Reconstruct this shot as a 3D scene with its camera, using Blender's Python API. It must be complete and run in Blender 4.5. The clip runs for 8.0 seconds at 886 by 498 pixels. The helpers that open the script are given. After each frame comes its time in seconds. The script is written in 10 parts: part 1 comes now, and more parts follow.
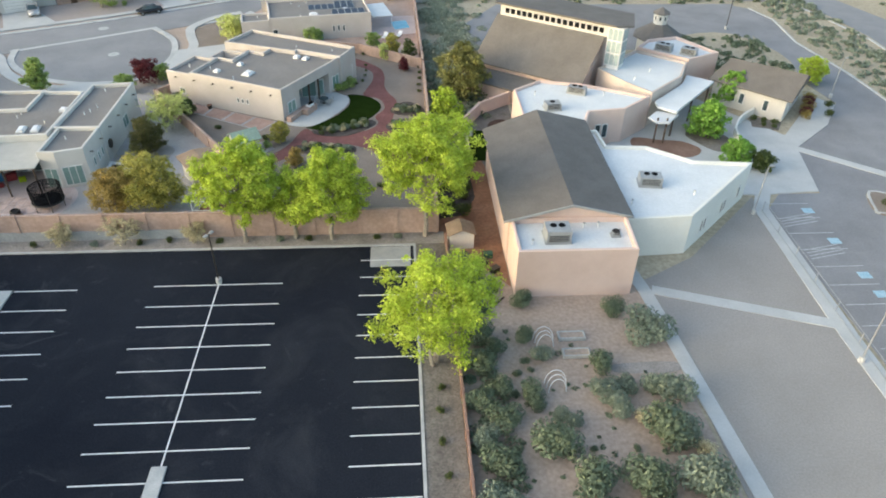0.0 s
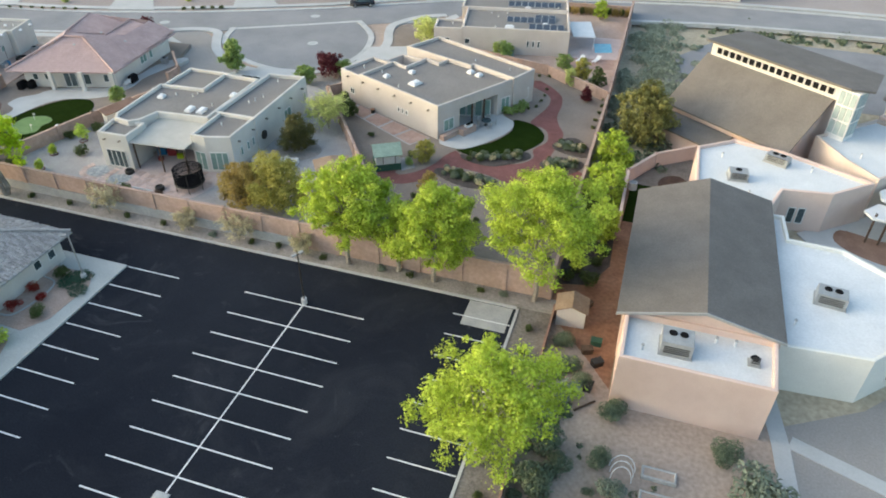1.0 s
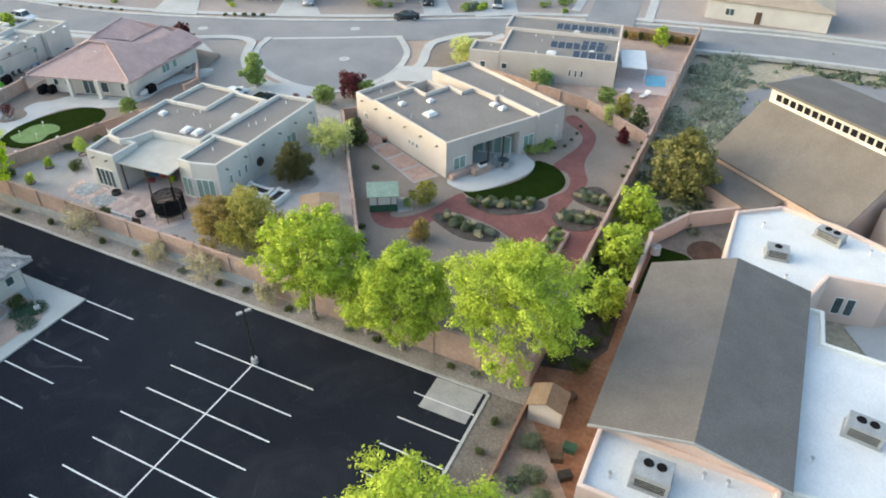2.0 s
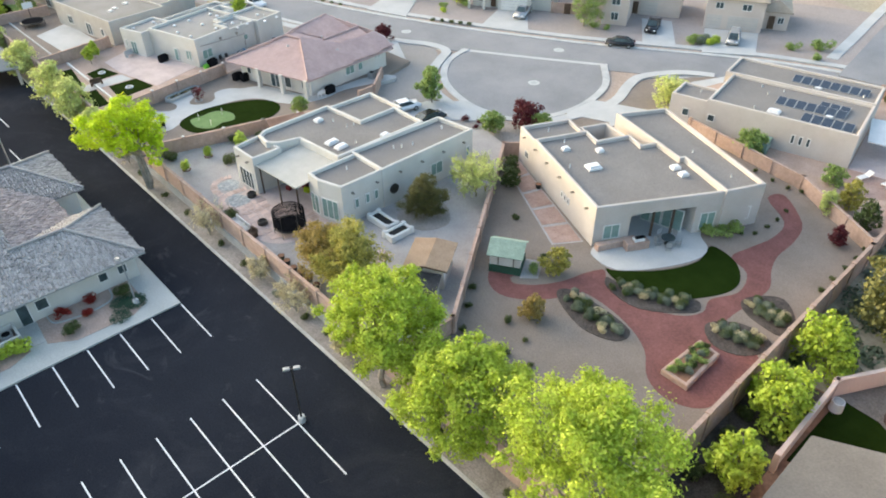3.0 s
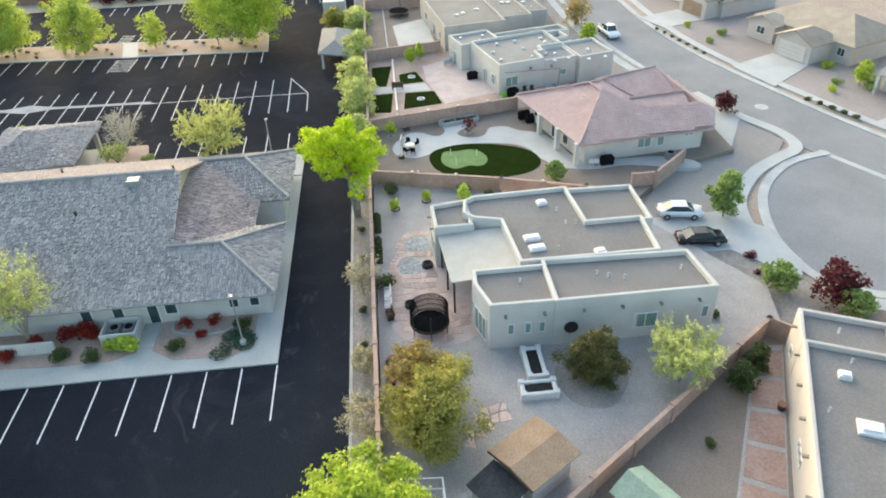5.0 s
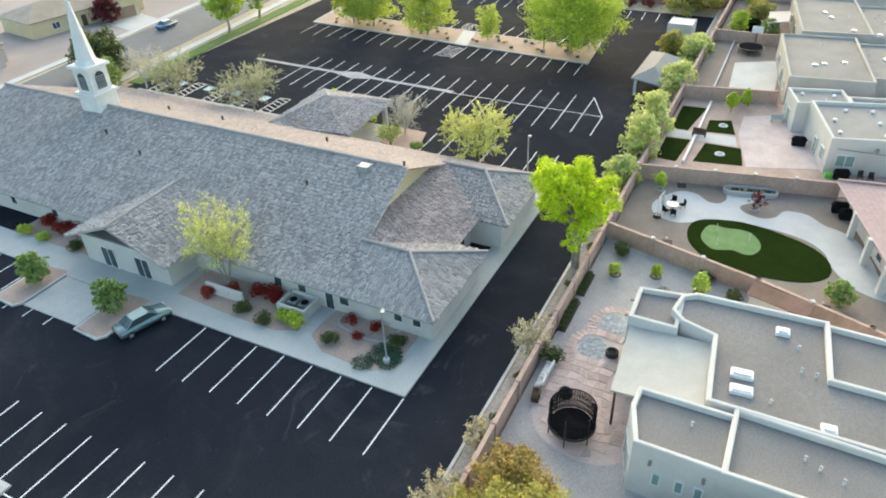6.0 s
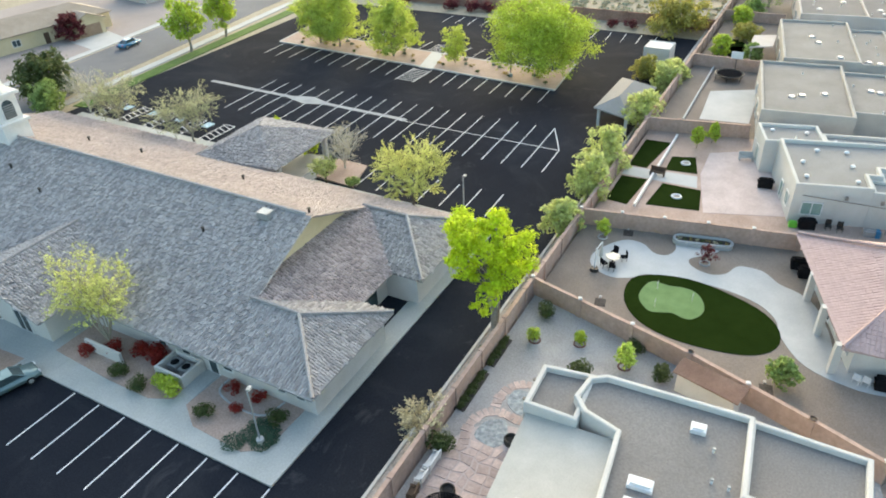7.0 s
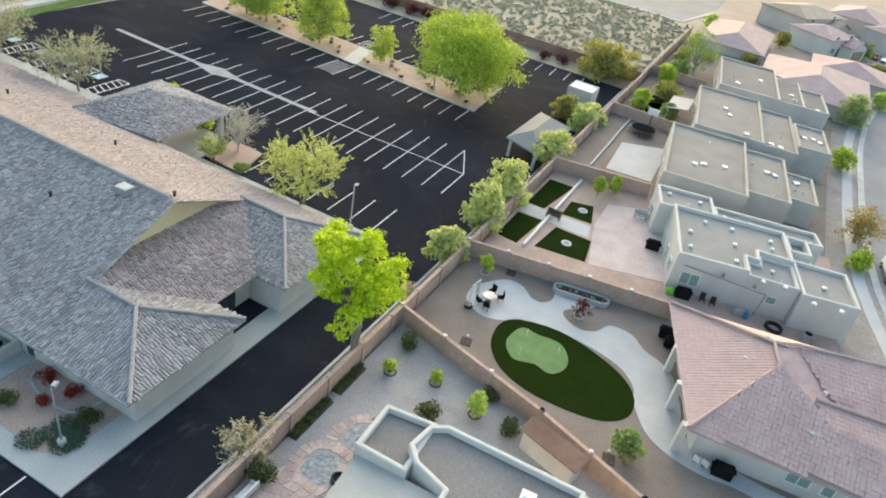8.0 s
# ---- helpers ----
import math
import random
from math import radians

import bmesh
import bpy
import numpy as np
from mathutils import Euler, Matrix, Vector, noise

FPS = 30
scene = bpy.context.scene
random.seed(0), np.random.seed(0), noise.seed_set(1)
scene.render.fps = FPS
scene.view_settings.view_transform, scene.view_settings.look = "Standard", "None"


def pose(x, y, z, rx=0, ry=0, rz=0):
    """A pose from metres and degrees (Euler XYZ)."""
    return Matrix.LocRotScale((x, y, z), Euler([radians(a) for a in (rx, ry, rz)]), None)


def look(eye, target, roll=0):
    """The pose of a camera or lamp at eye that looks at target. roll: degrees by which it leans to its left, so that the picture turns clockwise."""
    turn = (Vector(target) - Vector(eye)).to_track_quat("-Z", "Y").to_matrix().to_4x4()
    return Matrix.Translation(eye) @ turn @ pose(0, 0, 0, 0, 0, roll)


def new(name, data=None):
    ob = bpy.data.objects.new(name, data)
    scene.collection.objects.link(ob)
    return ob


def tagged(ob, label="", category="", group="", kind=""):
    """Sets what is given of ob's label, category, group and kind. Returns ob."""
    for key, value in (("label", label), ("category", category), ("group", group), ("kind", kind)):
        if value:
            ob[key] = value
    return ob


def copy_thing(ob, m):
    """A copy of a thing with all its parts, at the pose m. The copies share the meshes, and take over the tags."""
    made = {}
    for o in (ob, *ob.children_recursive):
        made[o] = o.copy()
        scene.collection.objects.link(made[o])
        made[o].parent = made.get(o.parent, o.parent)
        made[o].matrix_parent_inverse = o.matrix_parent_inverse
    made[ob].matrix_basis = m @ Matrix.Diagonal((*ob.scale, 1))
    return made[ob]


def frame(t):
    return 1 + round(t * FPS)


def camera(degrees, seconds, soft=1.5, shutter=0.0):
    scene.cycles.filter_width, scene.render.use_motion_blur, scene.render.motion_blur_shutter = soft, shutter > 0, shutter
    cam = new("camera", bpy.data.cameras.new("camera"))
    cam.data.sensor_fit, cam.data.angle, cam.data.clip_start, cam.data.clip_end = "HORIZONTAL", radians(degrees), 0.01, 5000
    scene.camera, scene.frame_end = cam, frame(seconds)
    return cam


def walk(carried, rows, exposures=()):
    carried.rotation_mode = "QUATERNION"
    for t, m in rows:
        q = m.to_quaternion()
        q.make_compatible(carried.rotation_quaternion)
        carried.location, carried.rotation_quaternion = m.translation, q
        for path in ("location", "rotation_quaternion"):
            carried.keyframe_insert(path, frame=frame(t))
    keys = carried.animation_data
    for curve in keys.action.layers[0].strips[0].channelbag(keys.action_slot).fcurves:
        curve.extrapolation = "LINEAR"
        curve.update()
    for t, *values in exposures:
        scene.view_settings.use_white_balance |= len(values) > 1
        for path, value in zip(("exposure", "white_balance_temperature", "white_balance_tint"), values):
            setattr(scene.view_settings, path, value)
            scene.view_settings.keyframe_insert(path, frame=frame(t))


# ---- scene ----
cam = camera(65.4, 8.0, soft=1.9)
PATH = [
    (0, (0.740, -0.356, 41.969), (0.854, 1.248, 40.781), 1.1),
    (0.5, (5.296, 4.613, 41.989), (5.067, 6.199, 40.793), 0.9),
    (1, (9.435, 10.336, 41.872), (8.953, 11.862, 40.672), 0.6),
    (1.2, (10.625, 12.465, 41.802), (10.056, 13.963, 40.605), 0.6),
    (2.3, (15.191, 26.824, 41.964), (14.376, 28.193, 40.755), 0.1),
    (2.5, (15.441, 29.838, 41.653), (14.489, 31.118, 40.446), -0.2),
    (3, (15.216, 37.119, 40.967), (14.030, 38.194, 39.768), -0.9),
    (3.5, (13.817, 44.468, 40.434), (12.435, 45.283, 39.240), -1.4),
    (4, (11.839, 50.727, 40.119), (10.356, 51.359, 38.935), -1.7),
    (4.5, (9.131, 55.985, 39.833), (7.573, 56.409, 38.652), -2.0),
    (5, (5.347, 61.836, 39.820), (3.732, 61.959, 38.646), -2.4),
    (5.2, (3.347, 64.262, 39.553), (1.726, 64.131, 38.389), -2.6),
    (6.3, (-8.812, 73.254, 38.298), (-10.240, 72.420, 37.173), -2.6),
    (6.5, (-11.475, 74.381, 38.276), (-12.909, 73.549, 37.158), -2.6),
    (7, (-16.233, 76.363, 37.784), (-17.673, 75.528, 36.675), -2.8),
    (7.1, (-16.844, 76.502, 37.811), (-18.302, 75.697, 36.704), -1.2),
    (7.2, (-17.454, 76.641, 37.837), (-18.958, 75.921, 36.732), 5.0),
    (7.3, (-18.065, 76.779, 37.864), (-19.599, 76.117, 36.766), 8.3),
    (7.4, (-18.675, 76.918, 37.890), (-20.237, 76.306, 36.801), 11.8),
    (7.5, (-19.286, 77.057, 37.917), (-20.843, 76.443, 36.822), 11.7),
    (8, (-20.778, 77.557, 37.974), (-22.332, 76.940, 36.877), 11.6),
]
EXPOSURES = [(0, 1.60, 6600, 3), (1, 1.60, 6600, 3), (2.5, 1.86, 6650, 5), (3.5, 1.98, 6900, 6), (4.5, 1.96, 6850, 5), (5, 1.92, 6800, 3), (6.5, 2.02, 6800, 1), (7, 1.95, 6800, 2), (7.5, 1.90, 6850, 3), (8, 1.78, 6850, 3)]
walk(cam, [(t, look(eye, target, roll)) for t, eye, target, roll in PATH], EXPOSURES)

# ---- light ----
SUN_ELEV, SUN_ROT = radians(13), radians(254)
world = bpy.data.worlds.new("world")
scene.world = world
world.use_nodes = True
wn = world.node_tree
sky = wn.nodes.new("ShaderNodeTexSky")
sky.sky_type = 'NISHITA'
sky.sun_disc = False
sky.sun_elevation, sky.sun_rotation = SUN_ELEV, SUN_ROT
sky.dust_density = 3.0
sky.ozone_density = 1.3
wn.links.new(sky.outputs[0], wn.nodes["Background"].inputs[0])
wn.nodes["Background"].inputs[1].default_value = 0.15
sun_data = bpy.data.lights.new("sun", 'SUN')
sun_data.energy = 0.75
sun_data.angle = radians(110)
sun_data.color = (1.0, 0.92, 0.88)
sun = new("sun", sun_data)
sun.matrix_world = look((0, 0, 80), (math.sin(SUN_ROT) * -math.cos(SUN_ELEV), -math.cos(SUN_ROT) * math.cos(SUN_ELEV), 80 - math.sin(SUN_ELEV) * 1.6))


# ---- materials ----
def mat(name, c1, c2, scale=1.0, rough=0.9, bump=0.0, bump_scale=20.0, fine=0.25, metal=0.0, stretch=(1, 1, 1), dist=0.05, per_object=0.0, big=0.35, spec=0.3):
    """Two-scale mottled surface: broad stains of `scale`, fine grain, bump."""
    m = bpy.data.materials.new(name)
    m.use_nodes = True
    nt = m.node_tree
    N, L = nt.nodes, nt.links
    bsdf = N["Principled BSDF"]
    bsdf.inputs["Roughness"].default_value = rough
    bsdf.inputs["Metallic"].default_value = metal
    bsdf.inputs["Specular IOR Level"].default_value = spec if rough > 0.55 else 0.5
    tc = N.new("ShaderNodeTexCoord")
    mp = N.new("ShaderNodeMapping")
    mp.inputs["Scale"].default_value = stretch
    L.new(tc.outputs["Object"], mp.inputs[0])
    n1 = N.new("ShaderNodeTexNoise")
    n1.inputs["Scale"].default_value, n1.inputs["Detail"].default_value = scale, 6
    n1.inputs["Roughness"].default_value = 0.62
    n2 = N.new("ShaderNodeTexNoise")
    n2.inputs["Scale"].default_value, n2.inputs["Detail"].default_value = bump_scale, 4
    L.new(mp.outputs[0], n1.inputs["Vector"])
    L.new(mp.outputs[0], n2.inputs["Vector"])
    r1 = N.new("ShaderNodeMapRange")
    r1.inputs["From Min"].default_value, r1.inputs["From Max"].default_value = 0.5 - big / 2, 0.5 + big / 2
    L.new(n1.outputs[0], r1.inputs[0])
    mixed = N.new("ShaderNodeMix")
    mixed.data_type = 'RGBA'
    mixed.inputs[6].default_value, mixed.inputs[7].default_value = (*c1, 1), (*c2, 1)
    L.new(r1.outputs[0], mixed.inputs[0])
    hsv = N.new("ShaderNodeHueSaturation")
    L.new(mixed.outputs[2], hsv.inputs["Color"])
    val = N.new("ShaderNodeMapRange")
    val.inputs["To Min"].default_value, val.inputs["To Max"].default_value = 1 - fine, 1 + fine
    val.inputs["From Min"].default_value, val.inputs["From Max"].default_value = 0.3, 0.7
    L.new(n2.outputs[0], val.inputs[0])
    last = val.outputs[0]
    if per_object:
        oi = N.new("ShaderNodeObjectInfo")
        ge = N.new("ShaderNodeNewGeometry")
        add = N.new("ShaderNodeMath")
        add.operation = 'ADD'
        L.new(oi.outputs["Random"], add.inputs[0])
        L.new(ge.outputs["Random Per Island"], add.inputs[1])
        fr = N.new("ShaderNodeMath")
        fr.operation = 'FRACT'
        L.new(add.outputs[0], fr.inputs[0])
        vr = N.new("ShaderNodeMapRange")
        vr.inputs["To Min"].default_value, vr.inputs["To Max"].default_value = 1 - per_object, 1 + per_object
        L.new(fr.outputs[0], vr.inputs[0])
        mul = N.new("ShaderNodeMath")
        mul.operation = 'MULTIPLY'
        L.new(last, mul.inputs[0])
        L.new(vr.outputs[0], mul.inputs[1])
        last = mul.outputs[0]
    L.new(last, hsv.inputs["Value"])
    L.new(hsv.outputs[0], bsdf.inputs["Base Color"])
    if bump:
        bp = N.new("ShaderNodeBump")
        bp.inputs["Strength"].default_value, bp.inputs["Distance"].default_value = bump, dist
        L.new(n2.outputs[0], bp.inputs["Height"])
        L.new(bp.outputs[0], bsdf.inputs["Normal"])
    return m


def leafmat(name, c1, c2, rough=0.6, trans=0.35):
    """Thin leaves: colour varies leaf by leaf, light passes through."""
    m = mat(name, c1, c2, 0.6, rough, 0, 4.0, 0.15, per_object=0.28)
    nt = m.node_tree
    bsdf = nt.nodes["Principled BSDF"]
    out = nt.nodes["Material Output"]
    tr = nt.nodes.new("ShaderNodeBsdfTranslucent")
    hsv = [n for n in nt.nodes if n.bl_idname == "ShaderNodeHueSaturation"][0]
    nt.links.new(hsv.outputs[0], tr.inputs[0])
    mx = nt.nodes.new("ShaderNodeMixShader")
    mx.inputs[0].default_value = trans
    nt.links.new(bsdf.outputs[0], mx.inputs[1])
    nt.links.new(tr.outputs[0], mx.inputs[2])
    nt.links.new(mx.outputs[0], out.inputs[0])
    return m


def scuffed(m, pale, amount, scale=0.16):
    """Adds worn pale scuffs and stains with ragged outlines to a paved surface."""
    nt = m.node_tree
    N, L = nt.nodes, nt.links
    hsv = [n for n in N if n.bl_idname == "ShaderNodeHueSaturation"][0]
    mp = [n for n in N if n.bl_idname == "ShaderNodeMapping"][0]
    last = hsv.outputs[0]
    for sc, lo, hi, am, st in ((scale * 0.6, 0.50, 0.78, amount * 0.6, 1.2), (scale, 0.60, 0.74, amount, 2.6), (scale * 6, 0.64, 0.74, amount * 0.7, 1.0), (scale * 22, 0.66, 0.72, amount * 0.8, 0.4)):
        n = N.new("ShaderNodeTexNoise")
        n.inputs["Scale"].default_value, n.inputs["Detail"].default_value, n.inputs["Distortion"].default_value = sc, 8, st
        n.inputs["Roughness"].default_value = 0.7
        L.new(mp.outputs[0], n.inputs["Vector"])
        r = N.new("ShaderNodeMapRange")
        r.inputs["From Min"].default_value, r.inputs["From Max"].default_value, r.inputs["To Max"].default_value = lo, hi, am
        L.new(n.outputs[0], r.inputs[0])
        mx = N.new("ShaderNodeMix")
        mx.data_type = 'RGBA'
        mx.inputs[7].default_value = (*pale, 1)
        L.new(r.outputs[0], mx.inputs[0])
        L.new(last, mx.inputs[6])
        last = mx.outputs[2]
    L.new(last, N["Principled BSDF"].inputs["Base Color"])
    return m


ASPHALT = mat("asphalt_sealed", (0.0103, 0.0124, 0.0184), (0.0264, 0.0305, 0.0397), 0.045, 0.9, 0.25, 9.0, 0.25, big=0.5, spec=0.02)
scuffed(ASPHALT, (0.085, 0.088, 0.096), 0.42)
STREET_WEST = mat("dark_street_asphalt", (0.125, 0.13, 0.14), (0.165, 0.168, 0.178), 0.12, 0.9, 0.2, 5.0, 0.10)
ASPHALT_OLD = mat("asphalt_grey", (0.19, 0.19, 0.20), (0.25, 0.25, 0.26), 0.15, 0.9, 0.2, 6.0, 0.10)
STREET = mat("street_asphalt", (0.20, 0.205, 0.215), (0.265, 0.265, 0.275), 0.12, 0.9, 0.2, 5.0, 0.10)
scuffed(STREET, (0.30, 0.30, 0.30), 0.35)
scuffed(ASPHALT_OLD, (0.33, 0.33, 0.33), 0.35)
PAINT_LINE = mat("white_line_paint", (0.62, 0.64, 0.66), (0.78, 0.79, 0.80), 2.0, 0.7, 0, 12.0, 0.12)
PAINT_FADED = mat("faded_line_paint", (0.30, 0.31, 0.32), (0.46, 0.47, 0.48), 2.0, 0.8, 0, 12.0, 0.25)
BLUE_PAINT = mat("blue_line_paint", (0.26, 0.42, 0.52), (0.38, 0.52, 0.60), 1.5, 0.7, 0, 8.0, 0.2)
CONCRETE = mat("concrete_pale", (0.3971, 0.4056, 0.4056), (0.4778, 0.4826, 0.4778), 0.3, 0.85, 0.08, 8.0, 0.05)
WALK = mat("walk_concrete", (0.355, 0.37, 0.36), (0.45, 0.46, 0.445), 0.3, 0.88, 0.15, 7.0, 0.10, big=0.5)
CURB = mat("curb_concrete", (0.36, 0.37, 0.37), (0.50, 0.50, 0.49), 0.6, 0.85, 0.1, 9.0, 0.12)
CONCRETE_DARK = mat("concrete_weathered", (0.30, 0.31, 0.31), (0.42, 0.42, 0.41), 0.5, 0.9, 0.2, 8.0, 0.12)
SOIL = mat("desert_soil", (0.317, 0.250, 0.205), (0.419, 0.341, 0.290), 0.12, 1.0, 0.5, 3.0, 0.18, big=0.5)
SOIL_FAR = mat("desert_ground", (0.30, 0.26, 0.19), (0.42, 0.37, 0.28), 0.06, 1.0, 0.5, 2.0, 0.2, big=0.5)
RED_SOIL = mat("red_soil", (0.20, 0.10, 0.06), (0.30, 0.17, 0.11), 0.35, 1.0, 0.5, 3.0, 0.2)
DARK_SOIL = mat("dark_brown_soil", (0.055, 0.034, 0.026), (0.095, 0.062, 0.05), 0.6, 1.0, 0.5, 5.0, 0.25)
GRAVEL_GREY = mat("gravel_grey", (0.24, 0.22, 0.20), (0.34, 0.31, 0.29), 0.5, 1.0, 0.7, 7.0, 0.25)
GRAVEL_DARK = mat("dark_mulched_gravel", (0.13, 0.115, 0.10), (0.21, 0.19, 0.17), 0.5, 1.0, 0.7, 6.0, 0.28)
GRAVEL_PALE = mat("gravel_pale", (0.31, 0.296, 0.29), (0.405, 0.388, 0.38), 0.3, 1.0, 0.7, 8.0, 0.16)
GRAVEL_TAN = mat("gravel_tan", (0.1935, 0.1593, 0.1341), (0.2430, 0.2052, 0.1755), 0.25, 1.0, 0.6, 8.0, 0.14)
GRAVEL_PINK = mat("gravel_pink", (0.35, 0.26, 0.215), (0.44, 0.335, 0.285), 0.4, 1.0, 0.6, 7.0, 0.18)
GRAVEL_FRONT = mat("front_yard_gravel", (0.270, 0.233, 0.216), (0.363, 0.320, 0.304), 0.08, 1.0, 0.5, 6.0, 0.16, big=0.5)
BROWN_ROOF = mat("brown_roll_roof", (0.21, 0.125, 0.09), (0.28, 0.18, 0.135), 0.7, 0.95, 0.2, 8.0, 0.12)
GRAVEL_LOT = mat("gravel_play_lot", (0.25, 0.235, 0.22), (0.32, 0.30, 0.285), 0.10, 1.0, 0.4, 6.0, 0.10, big=0.5)
COBBLE_BLUE = mat("blue_grey_cobble", (0.22, 0.25, 0.27), (0.40, 0.42, 0.43), 3.0, 0.9, 0.9, 4.0, 0.3)
RED_PAVER = mat("red_paver", (0.145, 0.062, 0.056), (0.205, 0.09, 0.082), 0.5, 0.95, 0.3, 6.0, 0.16)
PINK_FLAG = mat("pink_flagstone", (0.46, 0.35, 0.31), (0.58, 0.46, 0.42), 0.8, 0.9, 0.3, 5.0, 0.12, per_object=0.18)
BRICK_PAD = mat("pinkish_brick_pad", (0.30, 0.20, 0.17), (0.40, 0.29, 0.25), 0.6, 0.95, 0.3, 6.0, 0.16)
MULCH = mat("dark_mulch", (0.05, 0.042, 0.038), (0.10, 0.085, 0.076), 1.2, 1.0, 0.7, 7.0, 0.35)
PINK_SLAB = mat("pink_tinted_concrete", (0.45, 0.37, 0.35), (0.56, 0.47, 0.45), 0.5, 0.9, 0.1, 6.0, 0.08)
TURF = mat("turf_green", (0.0115, 0.0225, 0.004), (0.017, 0.031, 0.006), 0.6, 1.0, 0.5, 25.0, 0.25, spec=0.01)
TURF_LIGHT = mat("putting_turf", (0.12, 0.20, 0.075), (0.16, 0.25, 0.10), 0.8, 1.0, 0.2, 20.0, 0.12)
LAWN = mat("lawn_grass", (0.06, 0.12, 0.025), (0.11, 0.18, 0.04), 0.5, 1.0, 0.6, 10.0, 0.3)
BLOCK_WALL = mat("tan_pink_block", (0.37, 0.26, 0.21), (0.46, 0.335, 0.28), 0.4, 0.95, 0.3, 3.0, 0.12)
BLOCK_WALL2 = mat("brown_block", (0.24, 0.145, 0.11), (0.33, 0.21, 0.165), 0.3, 0.95, 0.3, 3.0, 0.14)
STUCCO_CREAM = mat("cream_stucco", (0.5148, 0.4956, 0.4604), (0.6027, 0.5841, 0.5504), 0.3, 0.95, 0.2, 12.0, 0.06)
STUCCO_TAN = mat("tan_stucco", (0.4518, 0.4127, 0.3793), (0.5315, 0.4937, 0.4653), 0.3, 0.95, 0.2, 12.0, 0.06)
STUCCO_WHITE = mat("offwhite_stucco", (0.4962, 0.4855, 0.4517), (0.5768, 0.5647, 0.5337), 0.3, 0.95, 0.2, 12.0, 0.06)
STUCCO_BRIGHT = mat("white_stucco", (0.644, 0.644, 0.603), (0.718, 0.718, 0.676), 0.3, 0.95, 0.2, 12.0, 0.06)
STUCCO_PINK = mat("pink_stucco", (0.60, 0.455, 0.395), (0.68, 0.535, 0.47), 0.3, 0.95, 0.2, 12.0, 0.06)
STUCCO_PALEPINK = mat("pale_pink_stucco", (0.50, 0.42, 0.37), (0.58, 0.50, 0.45), 0.3, 0.95, 0.2, 12.0, 0.06)
STUCCO_YELLOW = mat("yellow_stucco", (0.55, 0.46, 0.29), (0.63, 0.54, 0.36), 0.3, 0.95, 0.2, 12.0, 0.06)
ROOF_GRAVEL = mat("roof_gravel", (0.1804, 0.1690, 0.1610), (0.2332, 0.2209, 0.2112), 0.22, 1.0, 0.4, 8.0, 0.14, big=0.5)
STUCCO_DULL = mat("dull_grey_stucco", (0.3477, 0.3294, 0.3050), (0.4270, 0.4087, 0.3782), 0.3, 0.95, 0.2, 12.0, 0.08)
ROOF_DULL = mat("dull_roof_membrane", (0.2173, 0.2056, 0.1908), (0.2703, 0.2576, 0.2417), 0.25, 0.95, 0.2, 8.0, 0.10)
ROOF_GREY = mat("roof_membrane_grey", (0.24, 0.235, 0.22), (0.30, 0.29, 0.28), 0.25, 0.95, 0.2, 8.0, 0.08)
ROOF_WHITE = mat("white_roof_coating", (0.558, 0.581, 0.591), (0.688, 0.702, 0.707), 0.35, 0.7, 0.1, 5.0, 0.06, big=0.5)
SHINGLE = mat("brown_grey_shingle", (0.128, 0.119, 0.110), (0.163, 0.151, 0.141), 0.35, 0.95, 0.25, 7.0, 0.12, stretch=(1, 1, 1))
SHINGLE_DARK = mat("black_shingle", (0.035, 0.036, 0.04), (0.06, 0.06, 0.064), 0.6, 0.95, 0.4, 6.0, 0.25)
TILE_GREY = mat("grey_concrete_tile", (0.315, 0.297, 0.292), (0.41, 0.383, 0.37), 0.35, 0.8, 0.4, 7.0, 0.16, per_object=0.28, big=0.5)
# same church tile, browner: warm light on the recess slope as colour
TILE_GREY_WARMLIT = mat("grey_concrete_tile_warm_lit", (0.320, 0.270, 0.258), (0.431, 0.362, 0.343), 0.35, 0.85, 0.4, 7.0, 0.16, per_object=0.28, big=0.5)
# church tile with the warm western light put into its colour
TILE_GREY_WESTLIT = mat("grey_concrete_tile_west_lit", (0.31, 0.262, 0.245), (0.38, 0.325, 0.305), 0.35, 0.85, 0.4, 7.0, 0.16, per_object=0.15, big=0.5)
TILE_PINK = mat("pink_concrete_tile", (0.3938, 0.2850, 0.2720), (0.4725, 0.3500, 0.3360), 0.5, 0.85, 0.2, 8.0, 0.08, per_object=0.05)
TILE_PALE = mat("pale_grey_tile", (0.33, 0.32, 0.305), (0.41, 0.395, 0.375), 0.5, 0.85, 0.2, 8.0, 0.1, per_object=0.12)
TILE_TAN = mat("tan_concrete_tile", (0.33, 0.27, 0.21), (0.42, 0.35, 0.28), 0.5, 0.85, 0.2, 8.0, 0.12, per_object=0.2)
METAL_GREY = mat("grey_painted_metal", (0.30, 0.31, 0.31), (0.40, 0.41, 0.41), 1.0, 0.5, 0.05, 10.0, 0.10, metal=0.3)
METAL_DARK = mat("dark_bronze_metal", (0.035, 0.033, 0.03), (0.06, 0.055, 0.05), 2.0, 0.5, 0, 10.0, 0.1, metal=0.5)
METAL_WHITE = mat("white_painted_metal", (0.619, 0.628, 0.628), (0.705, 0.705, 0.705), 1.0, 0.5, 0, 10.0, 0.05)
WHITE_PAINT = mat("white_paint", (0.619, 0.619, 0.602), (0.705, 0.705, 0.688), 1.0, 0.6, 0, 10.0, 0.05)
SKYLIGHT = mat("white_acrylic_dome", (0.66, 0.67, 0.68), (0.76, 0.76, 0.77), 2.0, 0.35, 0, 10.0, 0.03)
